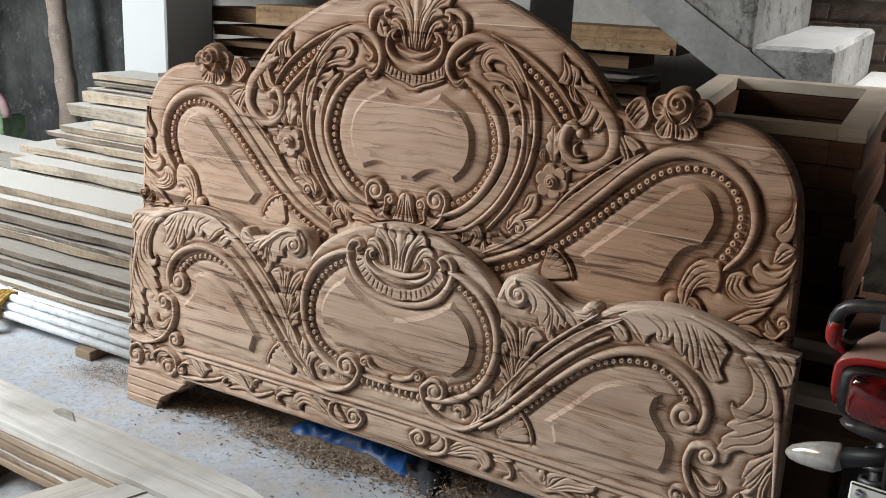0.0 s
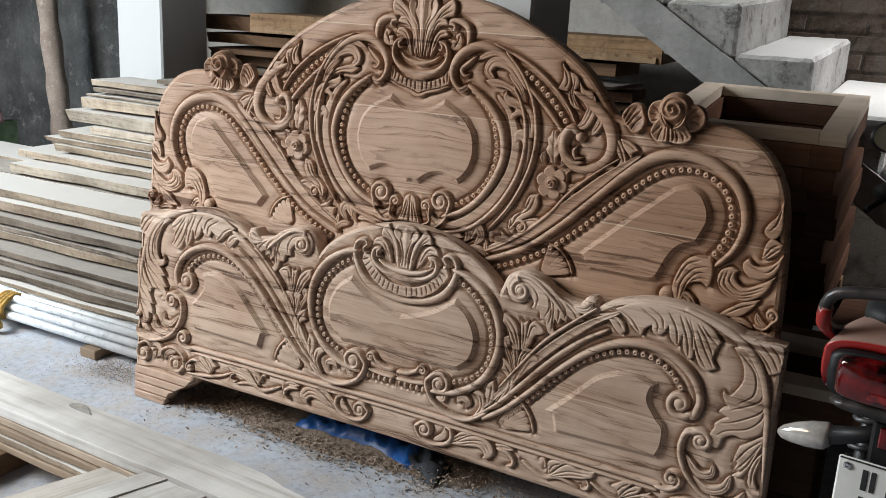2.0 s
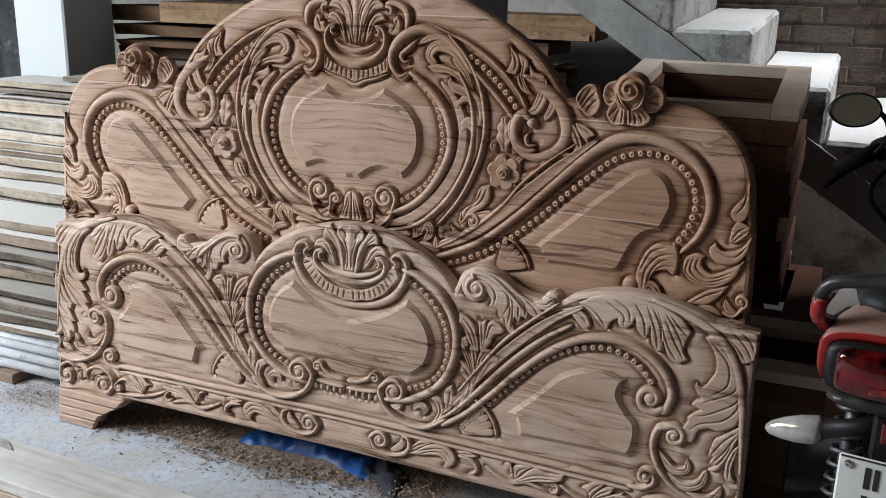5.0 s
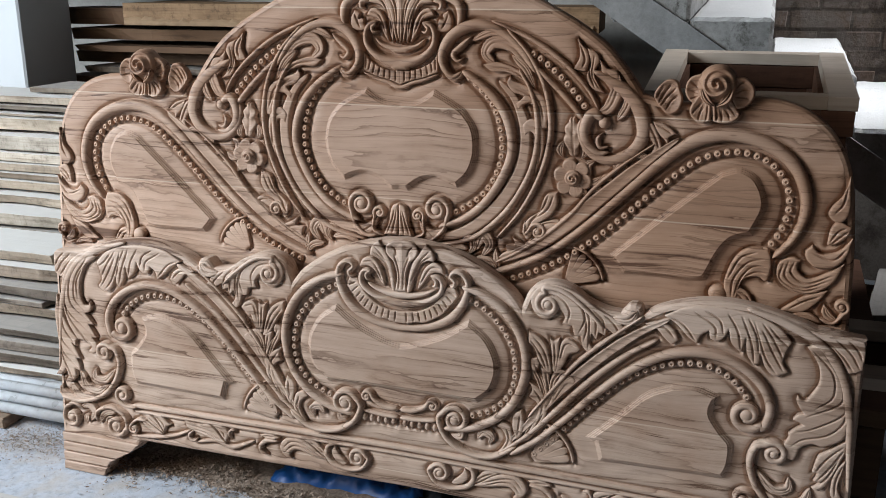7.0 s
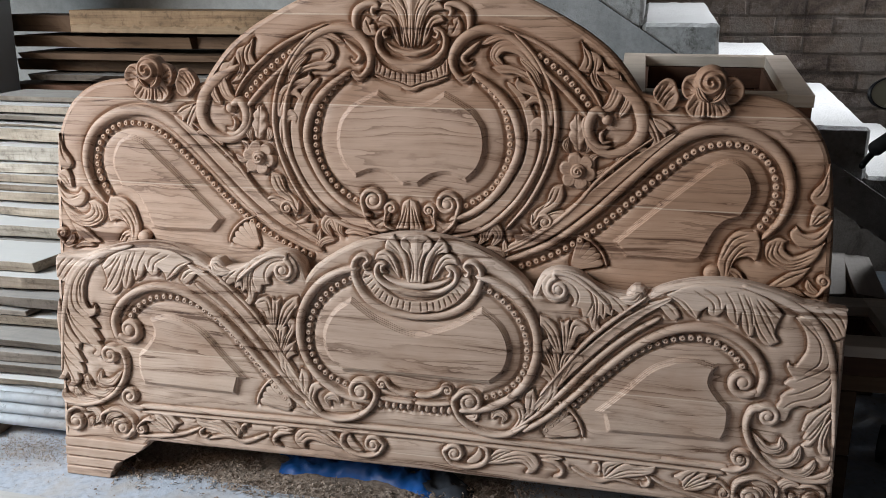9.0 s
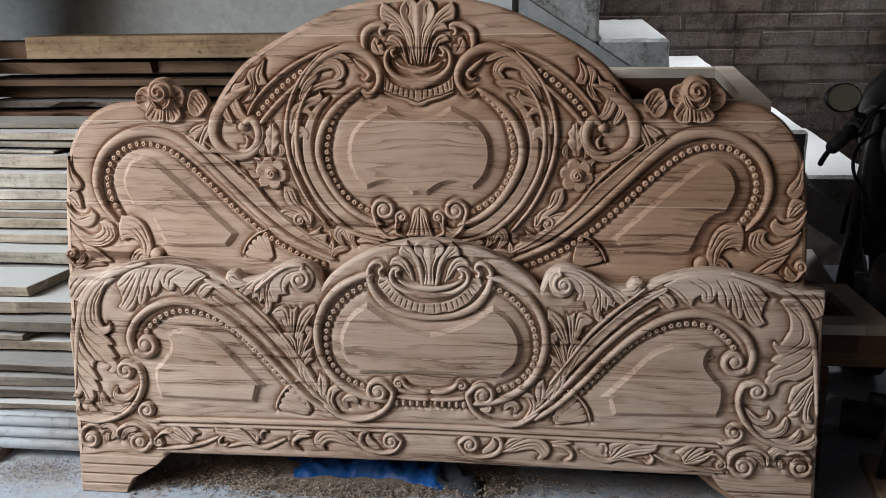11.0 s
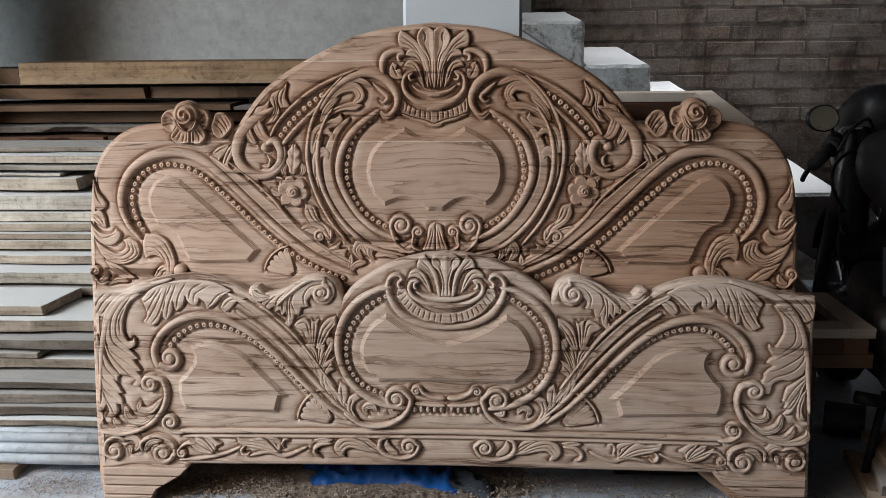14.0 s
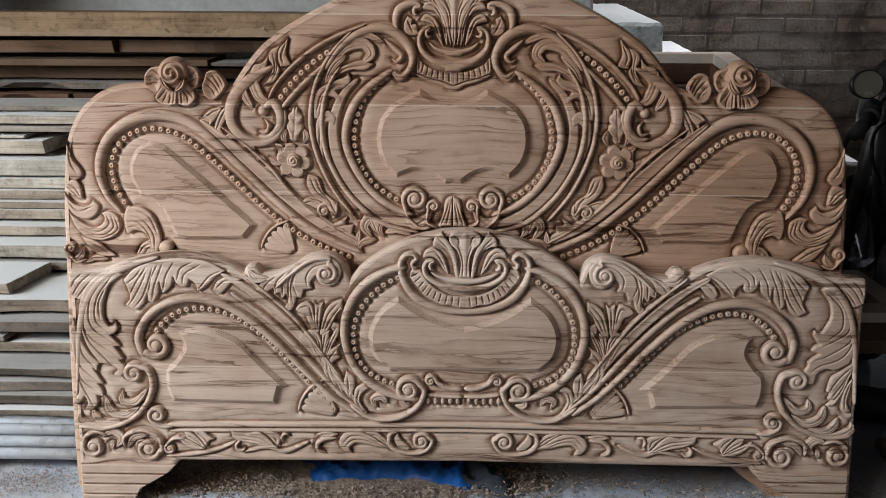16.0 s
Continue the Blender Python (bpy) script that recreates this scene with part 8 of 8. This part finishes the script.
kn.location = (1.468, 0.108, 0.0312)

# small painted shrine at the low wall
shrine = thing("garden_shrine", pose(-2.85, 1.5, 0) @ Matrix.Scale(0.86, 4), "small painted plaster shrine with pink and green arch", "shrine")
PINK = material("pink_paint", plain((0.36, 0.23, 0.24), 0.7, 0.0, 0.2, 20))
GREENP = material("green_paint", plain((0.17, 0.27, 0.15), 0.7, 0.0, 0.25, 20))
WHITEP = material("white_paint", plain((0.55, 0.54, 0.52), 0.6, 0.0, 0.2, 20))
ORANGEP = material("red_and_gold_paint", plain((0.45, 0.16, 0.04), 0.6, 0.0, 0.7, 40))
bm = bmesh.new()
for k in range(3):
    box(bm, (-0.3 + 0.04 * k, -0.16 + 0.02 * k, 0.094 * k), (0.3 - 0.04 * k, 0.16, 0.094 * (k + 1) - 0.001), 0.006)
part("plinth", bm, DULL, shrine)
part("panel", boxed((-0.17, 0.02, 0.283), (0.17, 0.14, 0.51), 0.005), WHITEP, shrine)
bm = bmesh.new()
for k in range(9):
    a = k * 2.4
    x, z = 0.10 + 0.008 * k * math.cos(a) * 0.7, 0.37 + 0.011 * k * math.sin(a) * 0.7
    box(bm, (x - 0.012, 0.014, z - 0.014), (x + 0.012, 0.0195, z + 0.014), 0.002)
part("painted_motif", bm, ORANGEP, shrine, "orange and gold painted ornament")
for s in (1, -1):
    part("post", boxed((s * 0.2 - 0.03, -0.04, 0.283), (s * 0.2 + 0.03, 0.14, 0.51), 0.008), GREENP, shrine)
for r, mt, y0 in ((0.235, PINK, -0.05), (0.19, GREENP, -0.06)):
    bm = bmesh.new()
    tube(bm, [(r * math.cos(a), y0 + 0.05, 0.5 + 0.75 * r * math.sin(a)) for a in np.linspace(0, math.pi, 20)], 0.03, 10)
    part("arch", bm, mt, shrine, smooth=True)

# shavings and dust under and before the footboard
bm_v, bm_f = [], []
cr = random.Random(21)
def flake(x, y, z0, size):
    a, b, t = cr.uniform(0, 6.28), cr.uniform(-0.7, 0.7), cr.uniform(-0.6, 0.6)
    M = Matrix.Translation((x, y, z0)) @ Euler((b, t, a)).to_matrix().to_4x4()
    w, c = size * cr.uniform(0.25, 0.6), size * cr.uniform(0.0, 0.35)
    base = len(bm_v)
    for u, h in ((-1, 0.0), (0, c), (1, 0.0)):
        for v in (-1, 1):
            bm_v.append(M @ Vector((u * size, v * w, h)))
    bm_f.extend(((base, base + 1, base + 3, base + 2), (base + 2, base + 3, base + 5, base + 4)))
for _ in range(26000):
    x = cr.uniform(0.12, 1.95)
    mid = 0.085 + 0.04 * math.sin(2.3 * x) + 0.025 * math.sin(7 * x) + 0.012 * math.sin(23 * x)
    y = cr.gauss(mid, 0.075)
    if cr.random() < 0.82 * min(1.0, max(0.0, (x - 1.0) / 0.25)):
        continue
    if 0.5 < x < 1.0 and y > 0.09:
        continue
    if y < mid - 0.10 and cr.random() < 0.72:
        continue
    flake(x, y, 0.004 + 0.028 * max(0.0, 1 - abs(y - mid) / 0.1) * cr.random(), cr.choice((0.0014, 0.002, 0.0027, 0.0036, 0.0048)) * cr.uniform(0.8, 1.2))
for _ in range(2600):
    flake(cr.gauss(-0.17, 0.09), cr.gauss(0.10, 0.05), 0.003 + 0.006 * cr.random(), cr.uniform(0.0008, 0.003))
for _ in range(500):
    flake(cr.uniform(-0.9, 2.2), cr.uniform(-0.45, 0.12), 0.003, cr.uniform(0.001, 0.0035))
me = bpy.data.meshes.new("wood_shavings")
me.from_pydata(bm_v, [], bm_f)
me.materials.append(CHIPS)
tagged(new("wood_shavings", me), "scattered brown wood shavings and sawdust on the floor", "shavings", kind="stuff")
bm = bmesh.new()
rows = []
for i in range(70):
    row = []
    for j in range(16):
        x, v = 0.10 + 1.9 * i / 69, j / 15
        mid = 0.11 + 0.05 * math.sin(2.3 * x) + 0.03 * math.sin(7 * x)
        y = mid + (v - 0.42) * 0.26
        e = max(0.0, math.sin(math.pi * v)) * min(1, i / 5, max(0.0, 40 - i) / 10)
        row.append(bm.verts.new((x, y, -0.002 + e * (0.014 + 0.012 * noise.noise(Vector((x * 15, y * 15, 2))) + 0.006 * noise.noise(Vector((x * 60, y * 60, 5)))))))
    rows.append(row)
for a, b in zip(rows, rows[1:]):
    for j in range(15):
        bm.faces.new((a[j], a[j + 1], b[j + 1], b[j]))
tagged(part("sawdust_heap", bm, CHIPS, smooth=True), "low brown heap of sawdust under the footboard", "sawdust", kind="stuff")

# bricks of the wall behind the stairs, last
def brick_mesh(seed):
    r = random.Random(seed)
    bm = bmesh.new()
    box(bm, (0, 0, 0), (0.228, 0.03, 0.068), 0.005)
    for v in bm.verts:
        v.co += Vector((r.uniform(-1, 1), r.uniform(-1, 1), r.uniform(-1, 1))) * 0.0034
    me = bpy.data.meshes.new("brick")
    bm.to_mesh(me)
    bm.free()
    me.materials.append(BRICK)
    return me


BRICKS = [brick_mesh(s) for s in range(5)]
for row in range(24):
    for c in range(12):
        x = 1.235 + 0.236 * c + (0.118 if row % 2 else 0.0)
        ob = new("brick", BRICKS[rnd.randrange(5)])
        ob.parent = brick_wall
        ob.location = (x + rnd.uniform(-0.004, 0.004), 2.4062 + rnd.uniform(-0.003, 0.0022), 0.42 + 0.077 * row + rnd.uniform(-0.002, 0.002))
